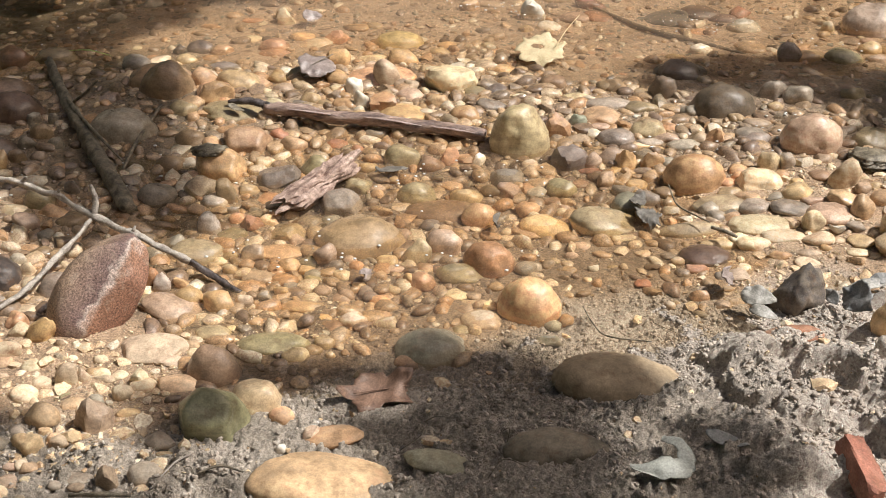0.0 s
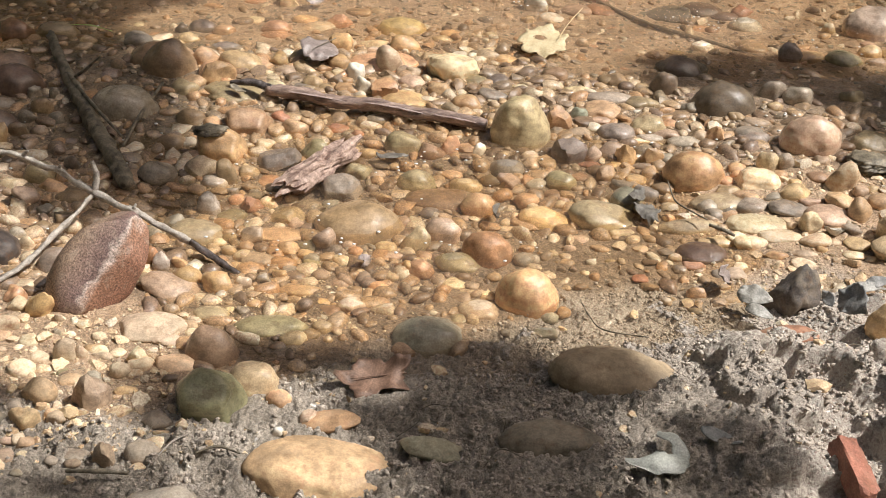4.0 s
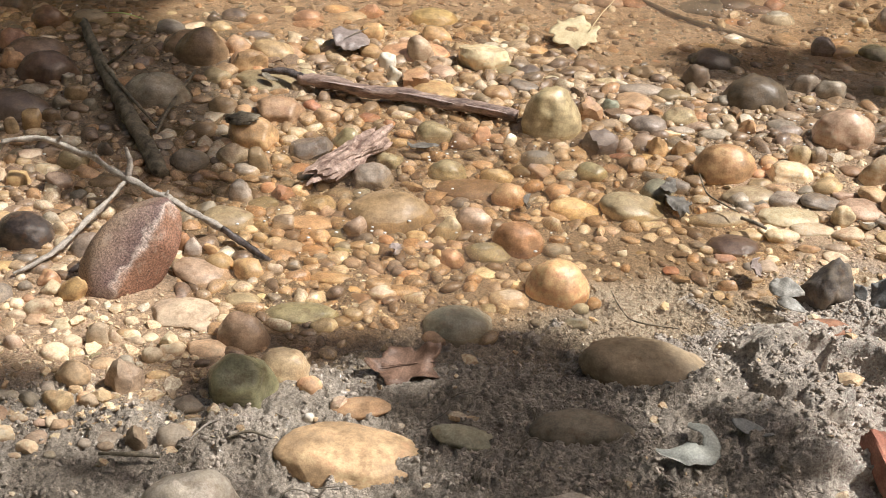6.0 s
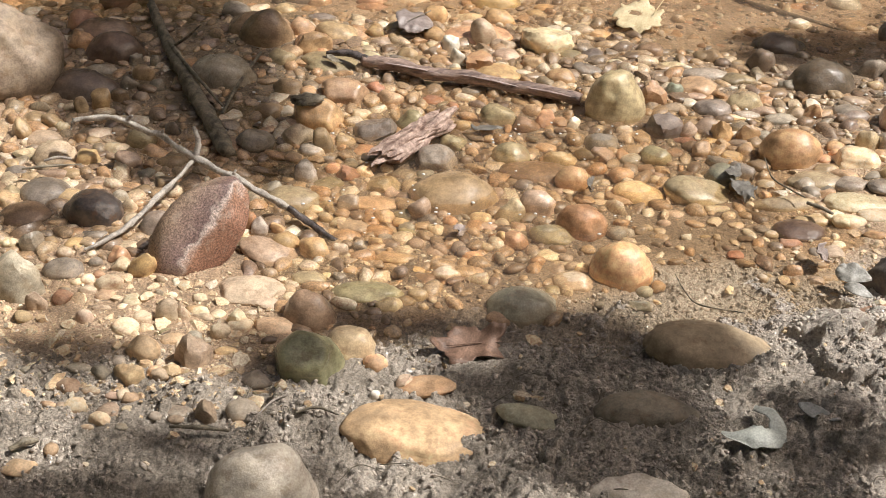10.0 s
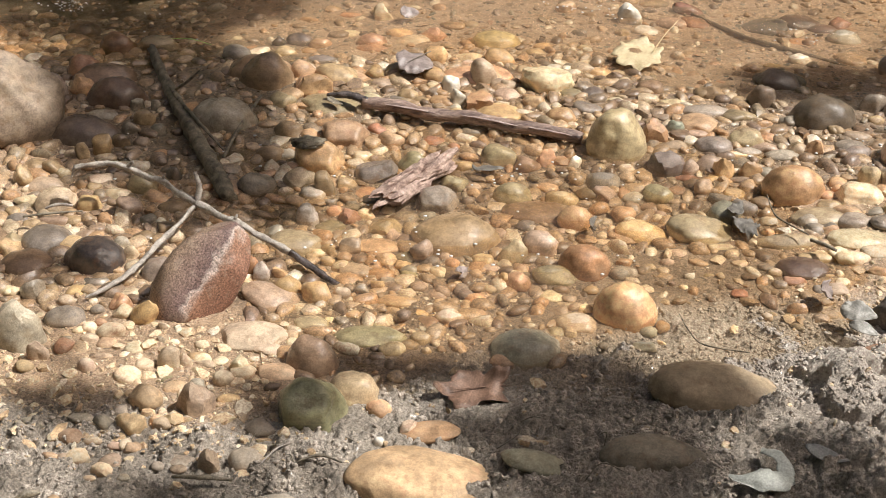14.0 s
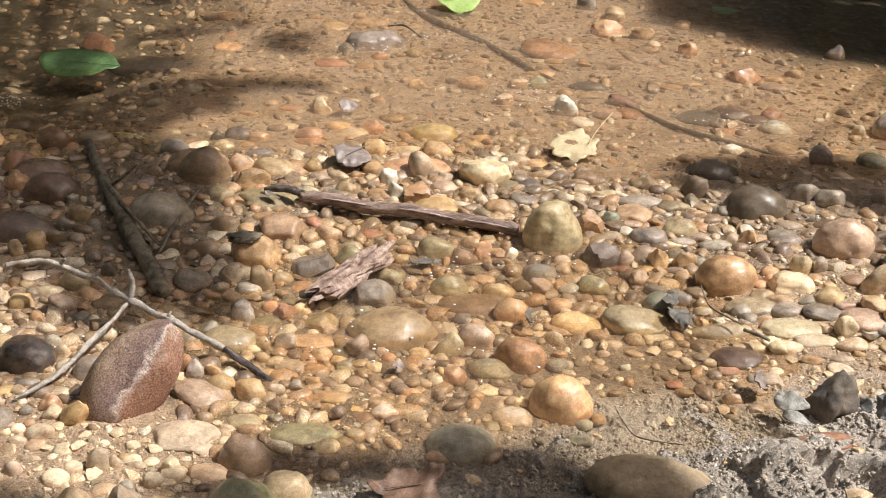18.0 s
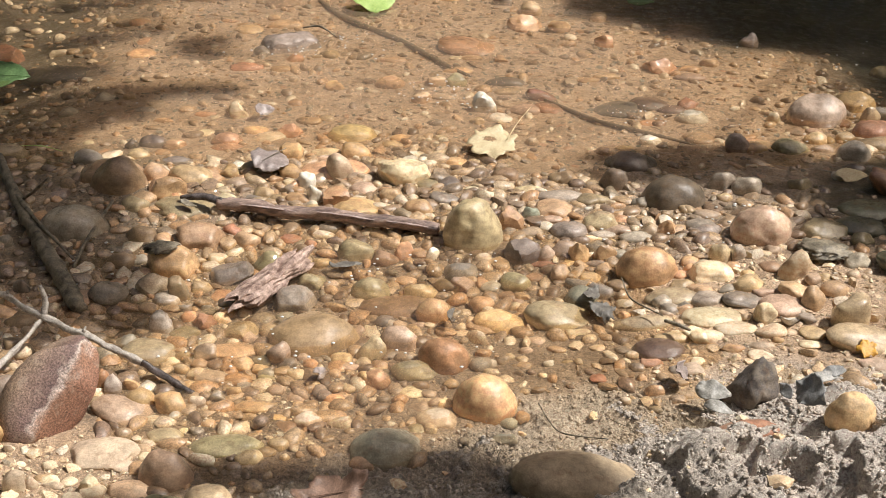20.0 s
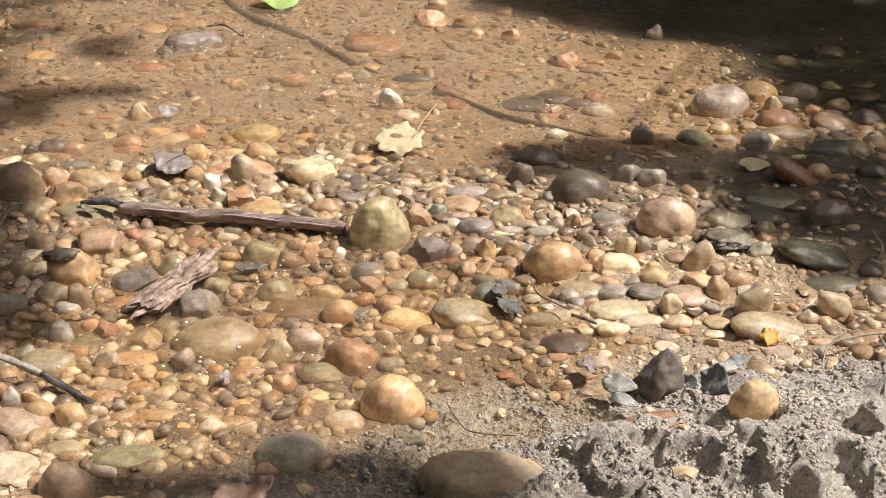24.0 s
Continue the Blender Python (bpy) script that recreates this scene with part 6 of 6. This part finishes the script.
def leaf_cards(centres, size, seed):
    """Small folded leaves at the given places, turned at random."""
    r = np.random.default_rng(seed)
    n = len(centres)
    a = r.normal(size=(n, 3))
    a /= np.linalg.norm(a, axis=1)[:, None]
    b = np.cross(a, r.normal(size=(n, 3)))
    b /= np.linalg.norm(b, axis=1)[:, None]
    c = np.cross(a, b)
    s = size * r.uniform(0.7, 1.3, n)[:, None]
    v = np.stack([centres - a * s, centres + b * s * 0.5 + c * s * 0.12, centres + a * s, centres - b * s * 0.5 + c * s * 0.12], 1).reshape(-1, 3)
    k = np.arange(n)[:, None] * 4
    f = np.concatenate([k + (0, 1, 2), k + (0, 2, 3)], 0)
    return v, f


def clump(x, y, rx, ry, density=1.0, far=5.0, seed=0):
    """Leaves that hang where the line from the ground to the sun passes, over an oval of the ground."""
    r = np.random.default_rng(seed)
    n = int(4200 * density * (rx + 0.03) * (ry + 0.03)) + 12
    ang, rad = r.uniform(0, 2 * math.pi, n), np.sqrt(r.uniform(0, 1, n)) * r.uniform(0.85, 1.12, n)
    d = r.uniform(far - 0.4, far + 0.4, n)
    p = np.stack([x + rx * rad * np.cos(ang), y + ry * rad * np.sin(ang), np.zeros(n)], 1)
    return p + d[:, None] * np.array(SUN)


def tree(base, height, clumps, label, far=5.0, seed=0, bow=(0.1, 0.2, 0.25)):
    v, f = tube([base, (base[0] + 0.1, base[1] - 0.05, height * 0.4), (base[0] - 0.15, base[1], height)], [0.16, 0.12, 0.06], 14, 10, 0.1, seed)
    top = new("tree")
    top.location = base
    back = Matrix.Translation(base).inverted()
    tr = thing("trunk", v, f, trunk_mat, (0, 0, 0), top)
    tr.matrix_parent_inverse = back
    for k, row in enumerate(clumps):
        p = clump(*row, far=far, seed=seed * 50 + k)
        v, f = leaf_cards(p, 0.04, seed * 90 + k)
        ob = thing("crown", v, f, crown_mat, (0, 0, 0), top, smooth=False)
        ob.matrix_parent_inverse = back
        mid = p.mean(0)
        start = np.array([base[0], base[1], height * (0.62 + 0.3 * (k % 4) / 4)])
        v, f = tube([start, (start + mid) / 2 + bow, mid], [0.03, 0.013, 0.005], 8, 6, 0.1, k)
        ob = thing("limb", v, f, trunk_mat, (0, 0, 0), top)
        ob.matrix_parent_inverse = back
    return tagged(top, label, "tree", "trees on the bank")


# Clumps are set out by the ground ovals their shadows must cover.
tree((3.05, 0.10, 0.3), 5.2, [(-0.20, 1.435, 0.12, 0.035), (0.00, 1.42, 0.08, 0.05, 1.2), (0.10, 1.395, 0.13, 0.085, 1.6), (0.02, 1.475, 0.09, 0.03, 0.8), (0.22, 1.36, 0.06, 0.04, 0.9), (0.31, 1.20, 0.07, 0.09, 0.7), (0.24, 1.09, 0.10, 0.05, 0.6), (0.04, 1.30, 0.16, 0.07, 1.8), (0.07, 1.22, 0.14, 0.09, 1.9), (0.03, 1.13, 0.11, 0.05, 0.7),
                            (-0.35, 1.300, 0.06, 0.03, 0.6), (-0.80, 1.635, 0.10, 0.03, 0.8), (-0.64, 1.32, 0.10, 0.035, 0.6), (-0.45, 1.13, 0.05, 0.025, 0.6), (-0.58, 1.03, 0.08, 0.03, 0.7), (-0.38, 1.37, 0.06, 0.03, 0.7), (-0.45, 1.04, 0.06, 0.025, 0.5)], "unseen leafy tree added to shade the mud", seed=1)
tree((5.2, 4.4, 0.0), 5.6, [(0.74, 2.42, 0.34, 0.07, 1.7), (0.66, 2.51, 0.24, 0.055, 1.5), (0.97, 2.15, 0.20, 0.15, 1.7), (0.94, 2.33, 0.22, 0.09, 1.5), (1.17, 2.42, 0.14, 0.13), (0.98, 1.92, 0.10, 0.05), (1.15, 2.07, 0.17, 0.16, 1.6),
                            (1.33, 3.50, 0.46, 0.30, 2.2), (0.86, 3.62, 0.34, 0.24, 2.2), (1.05, 3.35, 0.25, 0.10, 1.4), (1.72, 2.95, 0.30, 0.3), (0.5, 3.95, 0.4, 0.2), (1.38, 2.85, 0.20, 0.28, 1.5), (1.0, 3.42, 0.3, 0.16, 1.6), (1.27, 2.28, 0.18, 0.16)], "unseen leafy tree added to shade the right side", seed=2)
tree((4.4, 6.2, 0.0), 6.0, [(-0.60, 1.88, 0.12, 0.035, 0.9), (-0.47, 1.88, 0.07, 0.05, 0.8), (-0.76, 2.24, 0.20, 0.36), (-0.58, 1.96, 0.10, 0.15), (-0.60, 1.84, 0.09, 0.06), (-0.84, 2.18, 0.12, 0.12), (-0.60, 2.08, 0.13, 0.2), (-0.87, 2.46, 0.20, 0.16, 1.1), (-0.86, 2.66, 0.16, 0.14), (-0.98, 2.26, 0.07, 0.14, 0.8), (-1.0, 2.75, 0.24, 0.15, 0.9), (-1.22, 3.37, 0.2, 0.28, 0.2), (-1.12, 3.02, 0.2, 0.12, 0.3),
                            (-0.89, 3.11, 0.22, 0.08, 0.7), (-0.61, 2.93, 0.26, 0.045, 1.1), (-0.72, 2.80, 0.16, 0.09, 0.8), (-0.74, 3.38, 0.16, 0.07, 0.45), (-0.48, 3.25, 0.09, 0.07, 0.5), (-0.71, 3.72, 0.31, 0.06, 0.6), (-1.6, 2.6, 0.3, 0.5), (-0.60, 2.30, 0.08, 0.10, 1.0), (-0.555, 2.13, 0.06, 0.10, 0.9), (-0.475, 1.96, 0.06, 0.08, 1.0), (-0.45, 1.86, 0.05, 0.04, 0.8)], "unseen tall leafy tree added to shade the left side", seed=3, bow=(-1.5, 0.1, 0.2))

# unseen low boughs and their tree, added to block light from the far pool
r = np.random.default_rng(8)
n = 9000
bough = np.c_[r.uniform(2.3, 6.5, n), r.uniform(3.75, 7.5, n), r.uniform(1.25, 2.6, n)]
bough = bough[fbm(bough * 1.1, 2) > -0.35]
pool_shade_tree = new("tree")
pool_shade_tree.location = (5.0, 7.2, 0.0)
back = Matrix.Translation(pool_shade_tree.location).inverted()
v, f = leaf_cards(bough, 0.075, 12)
ob = thing("crown", v, f, crown_mat, (0, 0, 0), pool_shade_tree, smooth=False)
ob.matrix_parent_inverse = back
v, f = tube([(5.0, 7.2, -0.1), (5.0, 6.9, 1.6), (4.6, 6.6, 3.2)], [0.18, 0.14, 0.07], 14, 8, 0.1, 4)
ob = thing("trunk", v, f, trunk_mat, (0, 0, 0), pool_shade_tree)
ob.matrix_parent_inverse = back
for k, end in enumerate([(2.6, 4.3, 1.7), (3.6, 4.2, 2.0), (5.0, 4.4, 1.9), (3.0, 5.4, 2.1)]):
    v, f = tube([(4.95, 6.85, 1.8), (4.2, 5.8, 2.4), end], [0.06, 0.035, 0.01], 8, 8, 0.1, k)
    ob = thing("limb", v, f, trunk_mat, (0, 0, 0), pool_shade_tree)
    ob.matrix_parent_inverse = back
tagged(pool_shade_tree, "unseen low leafy tree added to darken the far pool", "tree", "trees on the bank")

# unseen woods all round, added to block low sky; two gaps let light in
r = np.random.default_rng(5)
n = 20000
ang = r.uniform(0, 2 * math.pi, n)
dist = r.uniform(9.5, 14, n)
gap = np.exp(-((np.angle(np.exp(1j * (ang - 0.13)))) / 0.45) ** 2)
gap = gap + 1.15 * np.exp(-((np.angle(np.exp(1j * (ang - 1.62)))) / 0.30) ** 2)
high = r.uniform(0, 1, n) ** 0.9 * (11.0 - 5.2 * gap + 1.2 * np.sin(ang * 5) + np.sin(ang * 11))
pts = np.stack([dist * np.cos(ang), 1.8 + dist * np.sin(ang), high], 1)
v, f = leaf_cards(pts, 0.42, 6)
woods = thing("woods", v, f, crown_mat, smooth=False)
tagged(woods, "unseen dense green woods added round the creek", "woods", kind="stuff")

# ---- loose gravel between the stones, and crumbs of mud ----
def scatter(count, zone, radius, seed, grid, press):
    """Places for round things, largest first, that do not sit in one another."""
    r = np.random.default_rng(seed)
    cand = np.c_[r.uniform(-1.75, 2.1, count), r.uniform(0.95, 3.9, count)]
    cand = cand[r.uniform(0, 1, count) < zone(cand[:, 0], cand[:, 1])]
    rad = radius(r, cand)
    out = []
    for (x, y), s in sorted(zip(map(tuple, cand), rad), key=lambda q: -q[1]):
        cx, cy = int(x // 0.06), int(y // 0.06)
        free = True
        for i in (cx - 1, cx, cx + 1):
            for j in (cy - 1, cy, cy + 1):
                for (u, w, a, b) in grid.get((i, j), ()):
                    if ((x - u) / (a + s * press)) ** 2 + ((y - w) / (b + s * press)) ** 2 < 1:
                        free = False
                        break
                if not free:
                    break
            if not free:
                break
        if free:
            out.append((x, y, s))
            grid.setdefault((cx, cy), []).append((x, y, s, s))
    return out


def stone_grid():
    grid = {}
    for x, y, a, b in SPOTS:
        for i in range(int((x - a) // 0.06), int((x + a) // 0.06) + 1):
            for j in range(int((y - b) // 0.06), int((y + b) // 0.06) + 1):
                grid.setdefault((i, j), []).append((x, y, a * 0.92, b * 0.92))
    return grid


def heap(name, spots, material, label, level, flat, seed, sunk=0.35, cutting=(0.7, 1.0), jag=0.06, pile=0.0, sharp=28):
    """All the spots as one mesh of small worn pieces."""
    r = np.random.default_rng(seed)
    forms = []
    for k in range(24):
        d = r.normal(size=(10, 3))
        v, f = rock_shape(level, seed + k * 3, jag, [(q, r.uniform(*cutting)) for q in d], (), jag * 0.3)
        forms.append(v)
    m, out, faces = len(forms[0]), [], []
    for k, (x, y, s) in enumerate(spots):
        v = forms[r.integers(24)] * (s * r.uniform(0.95, 1.6), s * r.uniform(0.7, 1.15), s * r.uniform(*flat))
        v = v @ turn(r.uniform(-14, 14), r.uniform(-14, 14), r.uniform(0, 360)).T
        out.append(v + (x, y, 0))
        faces.append(f + k * m)
    v, f = np.vstack(out), np.vstack(faces)
    at = np.array(spots)
    base = ground_z(at[:, 0], at[:, 1]) + ground_detail(at[:, 0], at[:, 1]) + at[:, 2] * (0.5 - sunk)
    if pile:
        base = base + pile * r.uniform(0, 1, len(at)) * np.maximum(0, fbm(np.c_[at[:, :2] * 30, 0 * at[:, 0]], 2) + 0.2)
    v[:, 2] += np.repeat(base, m)
    return tagged(thing(name, v, f, material, sharp=sharp), label, name, kind="stuff")


def pale_heap(x, y):
    return sm((x - 0.33) / 0.1) * sm((2.12 - y) / 0.1) * sm((y - mud_line(x) + 0.05) / 0.06) * sm((0.95 - x) / 0.15)


def left_bank(x, y):
    return sm((-0.28 - x) / 0.1) * sm((1.60 - y) / 0.08) * sm((y - 1.15) / 0.12)


def far_sand(x, y):
    return sm((y - 2.45 + 0.25 * sm((x - 0.05) / 0.2) - 0.10 * np.sin(x * 5 + 1)) / 0.22) * sm((1.2 - x) / 0.25 + 0.4 * sm((y - 2.9) / 0.2)) * sm((x + 1.0) / 0.3)


def silt_shore(x, y):
    """Smooth wet silt along the foot of the mud, with few stones."""
    line = mud_line(x) + 0.23 + 0.05 * np.sin(9 * x)
    return sm((line - y) / 0.10) * sm((x + 0.42) / 0.12) * sm((0.42 - x) / 0.12)


def bed_zone(x, y):
    mud = mud_share(x, y)
    far = far_sand(x, y)
    return (1 - pool_shade_and_litter(x, y)) ** 2 * (1 - mud) * (1 - 0.96 * far) * (1 - pale_heap(x, y)) * (1 - left_bank(x, y)) * (1 - 0.93 * silt_shore(x, y))


def dry_zone(x, y):
    return np.maximum(pale_heap(x, y), left_bank(x, y)) + 0.025 * mud_share(x, y)


silty = [(0.0, (0.20, 0.125, 0.075)), (0.4, (0.33, 0.21, 0.125)), (0.7, (0.40, 0.26, 0.155)), (0.9, (0.42, 0.22, 0.12)), (1.0, (0.52, 0.38, 0.24))]
warm = [(0.0, (0.14, 0.085, 0.05)), (0.12, (0.25, 0.16, 0.095)), (0.26, (0.38, 0.25, 0.14)), (0.40, (0.48, 0.315, 0.175)), (0.52, (0.46, 0.26, 0.13)), (0.62, (0.29, 0.22, 0.14)), (0.72, (0.22, 0.14, 0.095)), (0.82, (0.52, 0.37, 0.225)), (0.92, (0.62, 0.47, 0.31)), (1.0, (0.74, 0.62, 0.46))]
pale = [(0.0, (0.34, 0.24, 0.15)), (0.15, (0.52, 0.35, 0.20)), (0.4, (0.66, 0.49, 0.31)), (0.7, (0.74, 0.58, 0.38)), (0.85, (0.50, 0.41, 0.31)), (1.0, (0.78, 0.66, 0.48))]
grid = stone_grid()
size_bed = lambda r, c: np.clip(r.lognormal(math.log(0.0082), 0.48, len(c)), 0.0028, 0.020)
bed = scatter(230000, bed_zone, size_bed, 21, grid, 0.30)
dry = scatter(80000, dry_zone, lambda r, c: np.clip(r.lognormal(math.log(0.0058), 0.55, len(c)), 0.0026, 0.017), 22, grid, 0.5)
wet_gravel = gravel_material("wet_gravel", warm, True)
heap("fine_gravel", [q for q in bed if q[2] < 0.006], wet_gravel, "fine wet tan creek gravel", 1, (0.4, 0.75), 36, 0.60, (0.4, 0.9), 0.12)
heap("gravel", [q for q in bed if q[2] >= 0.006], wet_gravel, "wet tan and brown rounded creek gravel", 2, (0.48, 0.85), 31, 0.56, (0.58, 0.96), 0.10, 0.0, 50)
heap("gravel", dry, gravel_material("dry_gravel", pale, False), "dry pale cream angular gravel", 2, (0.5, 0.9), 32, 0.52, (0.38, 0.85), 0.10)

slabs = scatter(26000, lambda x, y: far_sand(x, y) * 0.8 * (1 - pool_shade_and_litter(x, y)) ** 2, lambda r, c: np.clip(r.lognormal(math.log(0.010), 0.5, len(c)), 0.004, 0.034), 24, grid, 0.8)
heap("flat_pebbles", slabs, gravel_material("silty_slabs", silty, True), "flat brown pebbles bedded in sandy creek floor", 2, (0.14, 0.28), 34, 0.58, (0.45, 0.9), 0.1)


def strew(count, zone, box, radius, seed):
    """Places strewn at random, which may overlap."""
    r = np.random.default_rng(seed)
    c = np.c_[r.uniform(box[0], box[1], count), r.uniform(box[2], box[3], count)]
    c = c[r.uniform(0, 1, count) < zone(c[:, 0], c[:, 1])]
    return np.c_[c, radius(r, c)]


crumb_zone = lambda x, y: mud_share(x, y) * (0.6 + 0.4 * sm((x - 0.02) / 0.15)) * (0.15 + 0.85 * sm(0.5 + 1.6 * fbm(np.stack([x * 14, y * 14, 0 * x], 1), 3)))
crumbs = strew(46000, crumb_zone, (-0.85, 1.1, 0.95, 1.72), lambda r, c: np.clip(r.lognormal(math.log(0.0024), 0.5, len(c)) * (1 + 0.3 * sm((c[:, 0] - 0.25) / 0.2)), 0.0009, 0.0055), 23)
heap("mud_crumbs", crumbs, clod_material(), "crumbly grey-brown lumps of drying mud", 1, (0.7, 1.1), 33, 0.62, (0.35, 0.85), 0.55, 0.004, 0)
grit_zone = lambda x, y: np.maximum(bed_zone(x, y), dry_zone(x, y))
grit = strew(30000, grit_zone, (-0.9, 1.1, 1.1, 2.6), lambda r, c: r.uniform(0.0012, 0.003, len(c)), 25)
heap("grit", grit, gravel_material("grit", pale, True), "fine pale grit between the pebbles", 1, (0.6, 1.0), 35, 0.3, (0.4, 0.9), 0.2)

# ---- rootlets in the mud ----
r = np.random.default_rng(77)
vs, fs, at = [], [], 0
for k in range(80):
    x, y = r.uniform(-0.45, 0.95), r.uniform(1.06, 1.66)
    if y > float(mud_line(x)) - 0.02:
        continue
    an, ln = r.uniform(0, 6.28), r.uniform(0.010, 0.030)
    z = ground(x, y) + 0.005
    mid = (x + ln * math.cos(an) + r.uniform(-0.006, 0.006), y + ln * math.sin(an), z + r.uniform(-0.002, 0.010))
    end = (x + 2 * ln * math.cos(an + 0.3), y + 2 * ln * math.sin(an + 0.3), z - 0.006)
    v, f = tube([(x, y, z - 0.004), mid, end], [0.0005, 0.0008, 0.0004], 5, 5, 0.1, k)
    vs.append(v)
    fs.append(f + at)
    at += len(v)
tagged(thing("rootlets", np.vstack(vs), np.vstack(fs), dark_wood), "thin dark rootlets tangled in grey mud", "rootlets", kind="stuff")

# ---- dark flecks of litter on the sandy floor ----
flecks = strew(3200, lambda x, y: far_sand(x, y) * 0.8, (-1.0, 1.4, 2.4, 3.8), lambda r, c: np.clip(r.lognormal(math.log(0.004), 0.5, len(c)), 0.002, 0.011), 41)
heap("litter_flecks", flecks, dark_wood, "dark flecks of bark and leaf litter on sand", 1, (0.12, 0.3), 42, 0.4, (0.4, 0.8), 0.2)

# ---- white beads for foam and for glints of light where the water meets stones ----
foam_glint_mat = plain_material("foam", (0.62, 0.60, 0.55), (0.86, 0.85, 0.82), 80, 0.08, (1, 1, 1), 0.1)
r = np.random.default_rng(61)
beads = []
for x, y, rx, ry, n in ((-1.088, 2.749, 0.03, 0.02, 40), (0.15, 2.84, 0.06, 0.03, 26), (0.10, 2.93, 0.05, 0.02, 14), (-0.24, 3.18, 0.07, 0.03, 26), (-0.11, 3.27, 0.05, 0.02, 12), (0.62, 2.74, 0.10, 0.05, 16), (-0.62, 2.02, 0.13, 0.10, 18), (0.02, 2.03, 0.14, 0.06, 22), (-0.15, 1.74, 0.20, 0.05, 22), (0.62, 2.20, 0.14, 0.06, 22), (0.95, 2.60, 0.14, 0.06, 22), (1.20, 3.05, 0.25, 0.12, 26), (-0.85, 2.75, 0.14, 0.14, 20), (-0.35, 1.98, 0.14, 0.12, 22), (0.30, 2.08, 0.14, 0.06, 20)):
    beads += [(x + rx * r.normal(), y + ry * r.normal(), r.uniform(0.0014, 0.0032)) for _ in range(n)]
v0, f0 = BALLS[1]
v = np.vstack([v0 * (s * 1.3, s, s * 0.6) + (x, y, max(WATER_Z + 0.0005, ground(x, y) + 0.006)) for x, y, s in beads])
f = np.vstack([f0 + k * len(v0) for k in range(len(beads))])
tagged(thing("foam", v, f, foam_glint_mat), "small white beads for foam and glints on the creek", "foam", kind="stuff")
